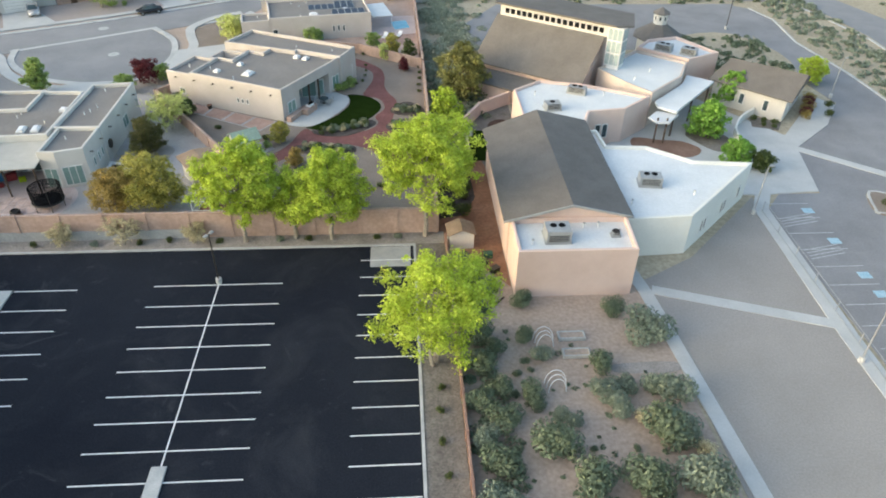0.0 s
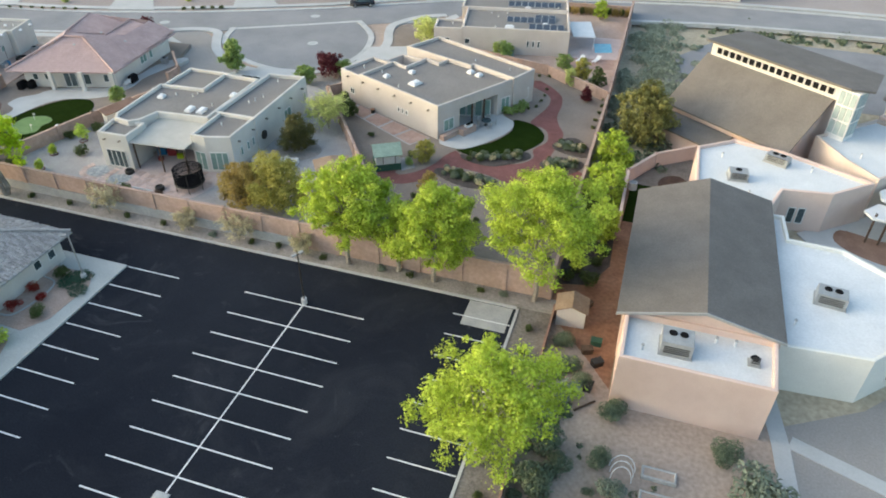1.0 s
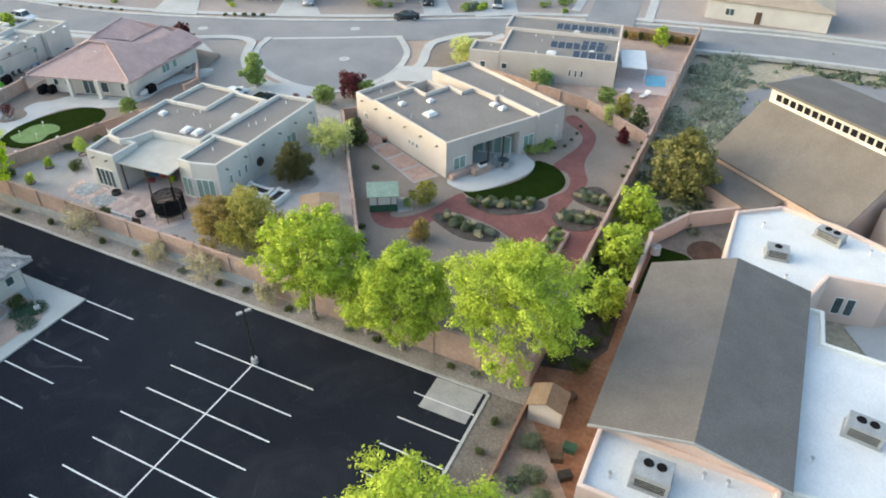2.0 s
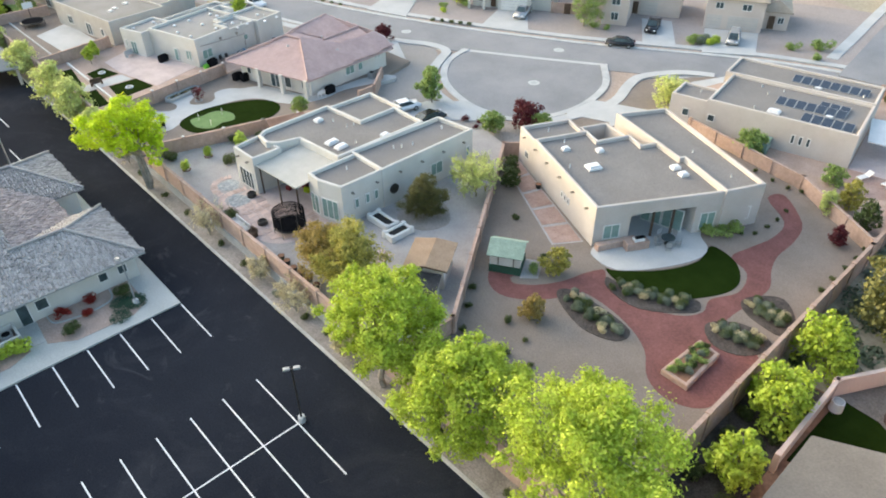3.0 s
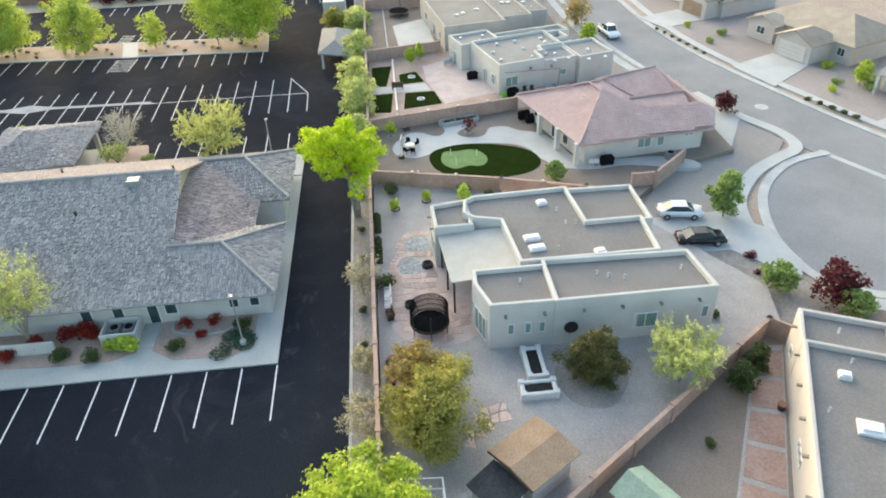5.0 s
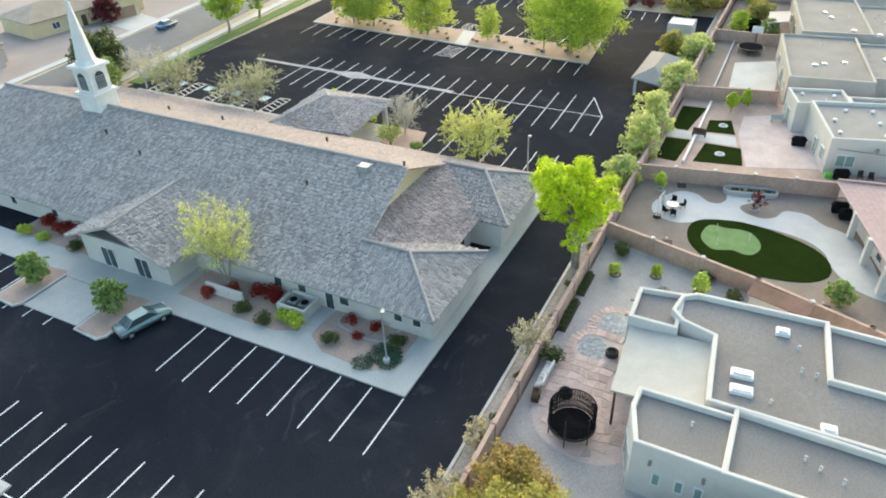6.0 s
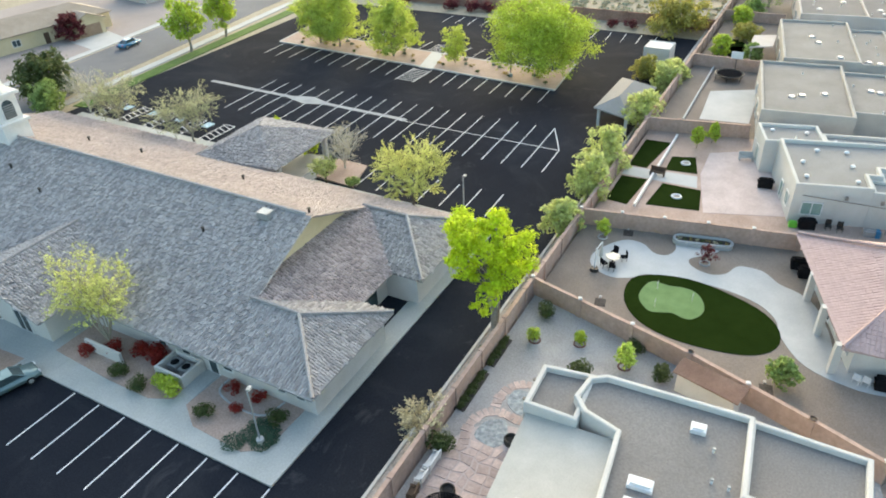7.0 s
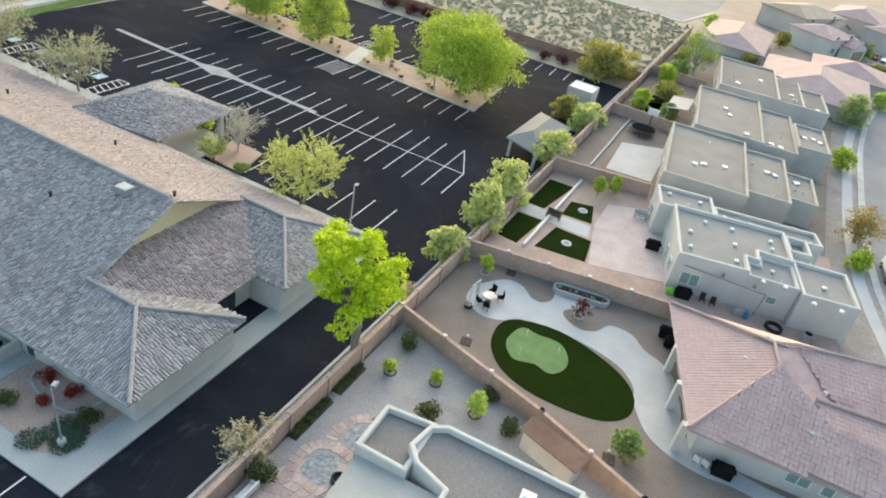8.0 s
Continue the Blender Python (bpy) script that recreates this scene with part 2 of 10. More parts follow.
WOOD_TAN = mat("tan_shed_roof", (0.265, 0.185, 0.125), (0.335, 0.245, 0.175), 0.8, 0.9, 0.3, 8.0, 0.16)
WOOD_DARK = mat("dark_wood", (0.07, 0.045, 0.03), (0.12, 0.08, 0.055), 2.0, 0.8, 0.2, 14.0, 0.2)
GREEN_ROOF = mat("green_shingle", (0.22, 0.30, 0.245), (0.30, 0.385, 0.32), 1.0, 0.9, 0.3, 9.0, 0.14)
GREEN_DARK = mat("dark_green_boards", (0.025, 0.075, 0.05), (0.04, 0.10, 0.07), 1.0, 0.8, 0.1, 10.0, 0.12)
BLACK = mat("black_plastic", (0.010, 0.010, 0.011), (0.018, 0.018, 0.020), 2.0, 0.95, 0, 10.0, 0.1, spec=0.0)
RUBBER = mat("tyre_rubber", (0.015, 0.015, 0.015), (0.028, 0.028, 0.028), 3.0, 0.85, 0, 20.0, 0.1)
SOLAR = mat("solar_cell", (0.030, 0.040, 0.060), (0.045, 0.060, 0.085), 2.0, 0.18, 0, 8.0, 0.1)
WATER = mat("pool_water", (0.10, 0.36, 0.50), (0.16, 0.46, 0.60), 0.8, 0.06, 0.15, 3.0, 0.08)
GLASS = mat("window_glass_dark", (0.03, 0.045, 0.05), (0.07, 0.10, 0.11), 0.8, 0.08, 0, 6.0, 0.1)
GLASS_PALE = mat("pale_glass_block", (0.30, 0.37, 0.37), (0.40, 0.47, 0.47), 0.8, 0.2, 0, 6.0, 0.08)
TOY_GREEN = mat("bright_green_plastic", (0.12, 0.45, 0.04), (0.16, 0.52, 0.06), 2.0, 0.5, 0, 8.0, 0.05)
GLASS_GREEN = mat("window_glass_green", (0.17, 0.26, 0.24), (0.24, 0.35, 0.32), 0.7, 0.12, 0, 6.0, 0.1)
CANVAS = mat("cream_canvas", (0.41, 0.395, 0.355), (0.48, 0.465, 0.425), 0.5, 0.9, 0.1, 10.0, 0.05)
BARK = mat("pale_bark", (0.24, 0.21, 0.17), (0.36, 0.32, 0.27), 2.0, 0.95, 0.5, 14.0, 0.25)
BARK_DARK = mat("dark_bark", (0.08, 0.065, 0.05), (0.14, 0.115, 0.09), 2.0, 0.95, 0.5, 14.0, 0.25)
PIPE_BROWN = mat("grey_brown_pipe", (0.20, 0.175, 0.15), (0.27, 0.24, 0.21), 1.0, 0.6, 0, 8.0, 0.1)
LEAF_LIME = leafmat("lime_leaf", (0.35, 0.46, 0.050), (0.53, 0.63, 0.095), trans=0.38)
LEAF_FRESH = leafmat("fresh_green_leaf", (0.43, 0.57, 0.10), (0.62, 0.74, 0.17), trans=0.35)
LEAF_YELLOW = leafmat("yellow_green_leaf", (0.44, 0.60, 0.02), (0.66, 0.76, 0.045), trans=0.4)
LEAF_GREEN = leafmat("green_leaf", (0.21, 0.31, 0.085), (0.35, 0.44, 0.14), trans=0.35)
LEAF_LIME2 = leafmat("soft_green_leaf", (0.40, 0.50, 0.085), (0.58, 0.66, 0.15), trans=0.45)
LEAF_OLIVE = leafmat("olive_leaf", (0.31, 0.295, 0.07), (0.47, 0.44, 0.12), trans=0.4)
LEAF_RUST = leafmat("rust_olive_leaf", (0.33, 0.245, 0.08), (0.44, 0.34, 0.11), trans=0.4)
LEAF_DARK = leafmat("dark_conifer_leaf", (0.055, 0.085, 0.025), (0.11, 0.135, 0.04), trans=0.3)
LEAF_CONIFER = leafmat("rusty_conifer_leaf", (0.085, 0.095, 0.03), (0.19, 0.165, 0.055), trans=0.3)
LEAF_MOSS = leafmat("moss_green_leaf", (0.16, 0.165, 0.05), (0.28, 0.27, 0.09), trans=0.35)
LEAF_LEAFY = leafmat("leafy_green", (0.19, 0.36, 0.06), (0.31, 0.50, 0.10), trans=0.4)
LEAF_SOFT = leafmat("soft_yellow_leaf", (0.58, 0.62, 0.20), (0.74, 0.76, 0.32), trans=0.5)
LEAF_SAGE_PALE = leafmat("pale_sage_leaf", (0.23, 0.27, 0.20), (0.37, 0.41, 0.32), trans=0.2)
LEAF_SAGE = leafmat("sage_leaf", (0.15, 0.19, 0.14), (0.27, 0.31, 0.235), trans=0.2)
LEAF_SAGE2 = leafmat("grey_green_leaf", (0.10, 0.135, 0.085), (0.19, 0.23, 0.145), trans=0.2)
LEAF_WISP = leafmat("pale_grey_green_leaf", (0.42, 0.44, 0.24), (0.56, 0.57, 0.35), trans=0.4)
LEAF_STRAW = leafmat("straw_leaf", (0.52, 0.46, 0.28), (0.66, 0.60, 0.40), trans=0.3)
LEAF_DRY = leafmat("dry_grass_leaf", (0.34, 0.32, 0.215), (0.45, 0.42, 0.29), trans=0.2)
LEAF_JUNIPER = leafmat("blue_green_juniper_leaf", (0.022, 0.062, 0.036), (0.04, 0.095, 0.055), trans=0.15)
LEAF_RED = leafmat("red_leaf", (0.24, 0.018, 0.014), (0.38, 0.045, 0.03), trans=0.4)
LEAF_MAROON = leafmat("maroon_leaf", (0.085, 0.014, 0.02), (0.16, 0.03, 0.036), trans=0.3)
LEAF_PALE = leafmat("pale_spring_leaf", (0.50, 0.56, 0.19), (0.66, 0.70, 0.30), trans=0.45)
TWIG_PALE = mat("grey_white_twig", (0.46, 0.44, 0.39), (0.60, 0.57, 0.51), 2.0, 0.95, 0, 10.0, 0.2)
TWIG = mat("pale_twig", (0.27, 0.245, 0.20), (0.38, 0.35, 0.29), 2.0, 0.95, 0, 10.0, 0.2)
CAR_WHITE = mat("white_car_paint", (0.70, 0.71, 0.72), (0.76, 0.77, 0.78), 1.0, 0.25, 0, 5.0, 0.02)
CAR_BLACK = mat("black_car_paint", (0.010, 0.010, 0.012), (0.016, 0.016, 0.018), 1.0, 0.2, 0, 5.0, 0.02)
CAR_SILVER = mat("silver_car_paint", (0.42, 0.43, 0.44), (0.48, 0.49, 0.50), 1.0, 0.25, 0, 5.0, 0.02, metal=0.5)
CAR_TEAL = mat("teal_grey_car_paint", (0.16, 0.24, 0.25), (0.20, 0.28, 0.29), 1.0, 0.25, 0, 5.0, 0.02, metal=0.4)
CAR_BLUE = mat("blue_car_paint", (0.03, 0.16, 0.30), (0.05, 0.20, 0.36), 1.0, 0.25, 0, 5.0, 0.02)
CAR_RED = mat("red_car_paint", (0.25, 0.03, 0.03), (0.30, 0.04, 0.04), 1.0, 0.3, 0, 5.0, 0.02)


# ---- builders ----
def mesh_ob(name, bm, material, smooth=False):
    me = bpy.data.meshes.new(name)
    bm.normal_update()
    bm.to_mesh(me)
    bm.free()
    me.materials.append(material)
    if smooth:
        for p in me.polygons:
            p.use_smooth = True
    return new(name, me)


def part(name, bm, material, parent=None, label="", smooth=False):
    ob = mesh_ob(name, bm, material, smooth)
    ob.parent = parent
    if label:
        tagged(ob, label)
    return ob


def thing(name, label, category, group="", kind=""):
    return tagged(new(name), label, category, group, kind)


def structure(name, bm, material, label="", category=""):
    return tagged(mesh_ob(name, bm, material), label, category, kind="structure")


def ccw(poly):
    a = sum(p[0] * q[1] - q[0] * p[1] for p, q in zip(poly, list(poly[1:]) + [poly[0]]))
    return list(poly) if a > 0 else list(poly)[::-1]


def prism(poly, z0, z1, bm=None, bevel=0.0):
    """A solid with the outline poly from z0 to z1."""
    bm = bm or bmesh.new()
    poly = ccw(poly)
    lo = [bm.verts.new((x, y, z0)) for x, y in poly]
    hi = [bm.verts.new((x, y, z1)) for x, y in poly]
    n = len(poly)
    faces = [bm.faces.new(hi), bm.faces.new(lo[::-1])]
    for i in range(n):
        faces.append(bm.faces.new((lo[i], lo[(i + 1) % n], hi[(i + 1) % n], hi[i])))
    if bevel:
        bmesh.ops.bevel(bm, geom=[e for e in faces[0].edges], offset=bevel, segments=2, affect='EDGES')
    return bm


def box(x0, x1, y0, y1, z0, z1, bm=None, bevel=0.0):
    return prism([(x0, y0), (x1, y0), (x1, y1), (x0, y1)], z0, z1, bm, bevel)


def obox(cx, cy, ang, lx, ly, z0, z1, bm=None, bevel=0.0):
    """A box turned by ang degrees round its centre."""
    c, s = math.cos(radians(ang)), math.sin(radians(ang))
    return prism([(cx + c * a - s * b, cy + s * a + c * b) for a, b in ((-lx / 2, -ly / 2), (lx / 2, -ly / 2), (lx / 2, ly / 2), (-lx / 2, ly / 2))], z0, z1, bm, bevel)


def tube(p, q, r0, r1=None, n=8, bm=None):
    """A tapered round bar from p to q."""
    bm = bm or bmesh.new()
    p, q = Vector(p), Vector(q)
    r1 = r0 if r1 is None else r1
    d = (q - p).normalized()
    a = d.orthogonal().normalized()
    b = d.cross(a)
    lo = [bm.verts.new(p + (a * math.cos(i * 6.2832 / n) + b * math.sin(i * 6.2832 / n)) * r0) for i in range(n)]
    hi = [bm.verts.new(q + (a * math.cos(i * 6.2832 / n) + b * math.sin(i * 6.2832 / n)) * r1) for i in range(n)]
    for i in range(n):
        bm.faces.new((lo[i], lo[(i + 1) % n], hi[(i + 1) % n], hi[i]))
    bm.faces.new(hi)
    bm.faces.new(lo[::-1])
    return bm


def bent_pipe(pts, r, n=6):
    """One pipe swept along the points."""
    bm = bmesh.new()
    rows = []
    for i, p in enumerate(pts):
        d = (Vector(pts[min(i + 1, len(pts) - 1)]) - Vector(pts[max(i - 1, 0)])).normalized()
        u = d.cross(Vector((0.1, 1.0, 0.0))).normalized()
        v = d.cross(u)
        rows.append([bm.verts.new(Vector(p) + (u * math.cos(6.2832 * k / n) + v * math.sin(6.2832 * k / n)) * r) for k in range(n)])
    for a, b in zip(rows, rows[1:]):
        for k in range(n):
            bm.faces.new((a[k], a[(k + 1) % n], b[(k + 1) % n], b[k]))
    bm.faces.new(rows[0][::-1])
    bm.faces.new(rows[-1])
    bmesh.ops.recalc_face_normals(bm, faces=bm.faces)
    return bm


def ring(cx, cy, r, n=24, ry=None, wob=0.0, turn=0.0):
    """An oval outline."""
    ry = ry or r
    c, s = math.cos(radians(turn)), math.sin(radians(turn))
    out = []
    for i in range(n):
        a = i * 2 * math.pi / n
        k = 1 + wob * math.sin(3 * a + cx) + wob * 0.6 * math.sin(5 * a + cy)
        x, y = r * k * math.cos(a), ry * k * math.sin(a)
        out.append((cx + c * x - s * y, cy + s * x + c * y))
    return out


def spline(pts, steps=6, closed=True):
    """A smooth outline through a few points."""
    n, out = len(pts), []
    for i in range(n if closed else n - 1):
        p0, p1, p2, p3 = (Vector(pts[(i + k) % n] if closed else pts[min(max(i + k, 0), n - 1)]) for k in (-1, 0, 1, 2))
        for k in range(steps):
            t = k / steps
            v = 0.5 * ((2 * p1) + (p2 - p0) * t + (2 * p0 - 5 * p1 + 4 * p2 - p3) * t * t + (3 * p1 - p0 - 3 * p2 + p3) * t ** 3)
            out.append((v.x, v.y))
    if not closed:
        out.append(tuple(pts[-1]))
    return out


def ribbon(pts, w, z0, z1, bm=None):
    """A band of width w along a line."""
    left, right = [], []
    for i, p in enumerate(pts):
        a, b = Vector(pts[max(i - 1, 0)]), Vector(pts[min(i + 1, len(pts) - 1)])
        d = (b - a).normalized()
        nrm = Vector((-d.y, d.x)) * w / 2
        left.append((p[0] + nrm.x, p[1] + nrm.y))
        right.append((p[0] - nrm.x, p[1] - nrm.y))
    bm = bm or bmesh.new()
    rows = [[bm.verts.new((*l, z)) for l in line] for line, z in ((left, z0), (right, z0), (right, z1), (left, z1))]
    for i in range(len(pts) - 1):
        for k in range(4):
            a, b = rows[k], rows[(k + 1) % 4]
            bm.faces.new((a[i], b[i], b[i + 1], a[i + 1]))
    bm.faces.new([r[0] for r in rows][::-1])
    bm.faces.new([r[-1] for r in rows])
    bmesh.ops.recalc_face_normals(bm, faces=bm.faces)
    return bm


def inset(poly, d):
    """The outline moved inwards by d."""
    poly = ccw(poly)
    n, out = len(poly), []
    for i in range(n):
        p, q, r = (Vector(poly[(i + k) % n]) for k in (-1, 0, 1))
        d1, d2 = (q - p).normalized(), (r - q).normalized()
        n1, n2 = Vector((-d1.y, d1.x)), Vector((-d2.y, d2.x))
        k = 1 + n1.dot(n2)
        off = (n1 + n2) * (d / max(k, 0.25))
        out.append((q.x + off.x, q.y + off.y))
    return out


def parapet(poly, z0, z1, w=0.32, bm=None, drop=0.0):
    """A ring of wall round the outline with softened top edges."""
    bm = bm or bmesh.new()
    out, inn = ccw(poly), inset(poly, w)
    o2, i2 = inset(poly, 0.06), inset(poly, w - 0.06)
    n = len(out)
    rows = [[bm.verts.new((x, y, z)) for x, y in line] for line, z in ((out, z0), (out, z1 - 0.06), (o2, z1), (i2, z1), (inn, z1 - 0.06), (inn, z0))]
    for k in range(6):
        a, b = rows[k], rows[(k + 1) % 6]
        for i in range(n):
            bm.faces.new((a[i], a[(i + 1) % n], b[(i + 1) % n], b[i]))
    return bm


def section(parent, poly, z0, z1, wall, deck, low=None, split=0.0, rim=0.5):
    """One flat-roofed block: walls with a parapet, and the roof deck inside it."""
    low = low or poly
    split = split or z1 - rim - 0.25
    w = part("wall", prism(low, z0, split), wall, parent)
    part("parapet", parapet(poly, split, z1), wall, parent)
    part("roof", prism(inset(poly, 0.16), split + 0.002, z1 - rim), deck, parent)
    return w


def sheet(pts, thick, bm=None):
    """A sloping plate: the outline in space and a thickness downwards."""
    bm = bm or bmesh.new()
    hi = [bm.verts.new(p) for p in pts]
    lo = [bm.verts.new((p[0], p[1], p[2] - thick)) for p in pts]
    n = len(pts)
    bm.faces.new(hi)
    bm.faces.new(lo[::-1])
    for i in range(n):
        bm.faces.new((lo[i], lo[(i + 1) % n], hi[(i + 1) % n], hi[i]))
    bmesh.ops.recalc_face_normals(bm, faces=bm.faces)
    return bm


def window(parent, x, y, z, w, h, face, glass=GLASS, frame_mat=WHITE_PAINT, bars=1, name="window"):
    """A framed window on a wall; face is the direction in degrees that it looks."""
    c, s = math.cos(radians(face)), math.sin(radians(face))

    def slab(u0, u1, v0, v1, d0, d1, bm):
        pts = [(x - s * u + c * d, y + c * u + s * d) for u, d in ((u0, d0), (u0, d1), (u1, d1), (u1, d0))]
        return prism(pts, z + v0, z + v1, bm)

    fr = bmesh.new()
    t = 0.09
    loops = []
    for k, d in ((0.0, -0.05), (0.0, 0.07), (t, 0.07), (t, -0.05)):
        loops.append([fr.verts.new((x - s * u + c * d, y + c * u + s * d, z + v)) for u, v in ((-w / 2 + k, k), (w / 2 - k, k), (w / 2 - k, h - k), (-w / 2 + k, h - k))])
    for a in range(4):
        for b in range(4):
            fr.faces.new((loops[a][b], loops[a][(b + 1) % 4], loops[(a + 1) % 4][(b + 1) % 4], loops[(a + 1) % 4][b]))
    bmesh.ops.recalc_face_normals(fr, faces=fr.faces)
    win = part(name, fr, frame_mat, parent)
    part("pane", slab(-w / 2 + 0.05, w / 2 - 0.05, 0.05, h - 0.05, -0.04, 0.025, bmesh.new()), glass, win)
    for i in range(bars):
        u = -w / 2 + w * (i + 1) / (bars + 1)
        part("mullion", slab(u - 0.04, u + 0.04, t, h - t, -0.05, 0.06, bmesh.new()), frame_mat, win)
    return win


def blob_points(count, lobes, rng, shell=0.55):
    """Points in and on a crown made of several lobes (x, y, z, rx, ry, rz)."""
    sizes = np.array([l[3] * l[4] * l[5] for l in lobes]) ** (2 / 3)
    pick = rng.choice(len(lobes), count, p=sizes / sizes.sum())
    v = rng.normal(size=(count, 3))
    v /= np.linalg.norm(v, axis=1)[:, None]
    r = shell + (1 - shell) * rng.random(count) ** 0.6
    l = np.array(lobes)[pick]
    return l[:, :3] + v * r[:, None] * l[:, 3:], v


def leaves_mesh(name, pts, nrm, size, rng, material, droop=0.3, narrow=0.55):
    """One mesh of small folded leaves at the points."""
    n = len(pts)
    d = nrm + rng.normal(scale=0.7, size=(n, 3))
    d[:, 2] += droop + 0.35
    d /= np.linalg.norm(d, axis=1)[:, None]
    a = np.cross(d, rng.normal(size=(n, 3)))
    a /= np.linalg.norm(a, axis=1)[:, None] + 1e-9
    b = np.cross(d, a)
    s = size * (0.6 + 0.8 * rng.random(n))[:, None]
    a, b = a * s, b * s * narrow
    fold = d * s * 0.18
    verts = np.stack([pts - a, pts - b + fold, pts + a, pts + b + fold], 1).reshape(-1, 3)
    me = bpy.data.meshes.new(name)
    me.vertices.add(4 * n)
    me.vertices.foreach_set("co", verts.ravel().astype(np.float32))
    me.loops.add(4 * n)
    me.loops.foreach_set("vertex_index", np.arange(4 * n, dtype=np.int32))
    me.polygons.add(n)
    me.polygons.foreach_set("loop_start", np.arange(0, 4 * n, 4, dtype=np.int32))
    me.update(calc_edges=True)
    me.validate()
    me.materials.append(material)
    return me


def limb(bm, p, q, r0, r1, rng, bends=3):
    """A bent tapering limb."""
    p, q = Vector(p), Vector(q)
    last, lr = p, r0
    for i in range(1, bends + 1):
        t = i / bends
        nxt = p.lerp(q, t) + Vector(rng.normal(scale=(q - p).length * 0.05 * (i < bends), size=3))
        rr = r0 + (r1 - r0) * t
        tube(last, nxt, lr, rr, 6, bm)
        last, lr = nxt, rr
    return bm


def tree(name, label, x, y, z, h, r, leaf, bark=BARK, trunk=0.28, lobes=9, count=6000, size=0.24, seed=1, base=0.32, stems=1, category="tree", group="", dense=0.6, flat=1.0, clumps=11, lean=(0.0, 0.0), wild=0.0):
    """A tree: tapered trunk, limbs reaching into the lobes of the crown, and many small leaves."""
    rng = np.random.default_rng(seed)
    t = thing(name, label, category, group)
    t.location = (x, y, z)
    ls = []
    for i in range(lobes):
        a = i * 2.4 + rng.random() * 0.8
        u = (i + 0.5) / lobes
        zc = h * (base + (0.93 - base) * u * flat)
        prof = math.sin(math.pi * min(1, 0.22 + 0.74 * u)) ** 0.7
        rr = r * prof * (0.35 + 0.35 * rng.random() + wild * (0.34 * rng.random() - 0.10))
        k = r * (0.40 - 0.11 * wild + 0.18 * rng.random()) * (0.65 + 0.35 * prof)
        ls.append((rr * math.cos(a) + lean[0], rr * math.sin(a) + lean[1], min(zc, h - k * 0.8), k, k, k * 0.82))
    bm = bmesh.new()
    fork = h * base * 0.8
    for s in range(stems):
        ox, oy = (rng.normal(scale=0.25, size=2) if stems > 1 else (0, 0))
        limb(bm, (ox * 0.5, oy * 0.5, -0.15), (ox, oy, fork), trunk, trunk * 0.72, rng)
        limb(bm, (ox, oy, fork), (ox * 2, oy * 2, h * 0.8), trunk * 0.7, trunk * 0.15, rng, 4)
    for l in ls:
        limb(bm, (0, 0, fork * (0.8 + 0.3 * rng.random())), (l[0] * 0.9, l[1] * 0.9, l[2]), trunk * 0.42, trunk * 0.08, rng)
        for _ in range(3):
            v = rng.normal(size=3)
            v /= np.linalg.norm(v)
            limb(bm, (l[0] * 0.7, l[1] * 0.7, l[2] - l[5] * 0.3), (l[0] + v[0] * l[3] * 0.8, l[1] + v[1] * l[3] * 0.8, l[2] + v[2] * l[5] * 0.8), trunk * 0.12, trunk * 0.04, rng, 2)
    part("trunk", bm, bark, t)
    small = []
    for l in ls:
        for _ in range(clumps):
            v = rng.normal(size=3)
            v[2] += 0.25
            v /= np.linalg.norm(v)
            k = l[3] * (0.17 + 0.20 * rng.random())
            o = 0.62 + (0.58 + 0.25 * wild) * rng.random()
            small.append((l[0] + v[0] * l[3] * o, l[1] + v[1] * l[4] * o, min(l[2] + v[2] * l[5] * o, h - k * 0.4), k, k, k * 0.72))
    p1, n1 = blob_points(int(count * 0.22), ls, rng, dense)
    sm = np.array(small)
    pick = rng.choice(len(sm), int(count * 0.78), p=sm[:, 3] ** 2 / (sm[:, 3] ** 2).sum())
    off = np.clip(rng.normal(scale=0.62, size=(len(pick), 3)), -1.5, 1.5)
    p2, n2 = sm[pick, :3] + off * sm[pick, 3:], off + rng.normal(scale=0.3, size=off.shape)
    pts, nr = np.concatenate([p1, p2]), np.concatenate([n1, n2])
    keep = pts[:, 2] > h * 0.12
    crown = new("crown", leaves_mesh("crown", pts[keep], nr[keep], size, rng, leaf))
    crown.parent = t
    return t


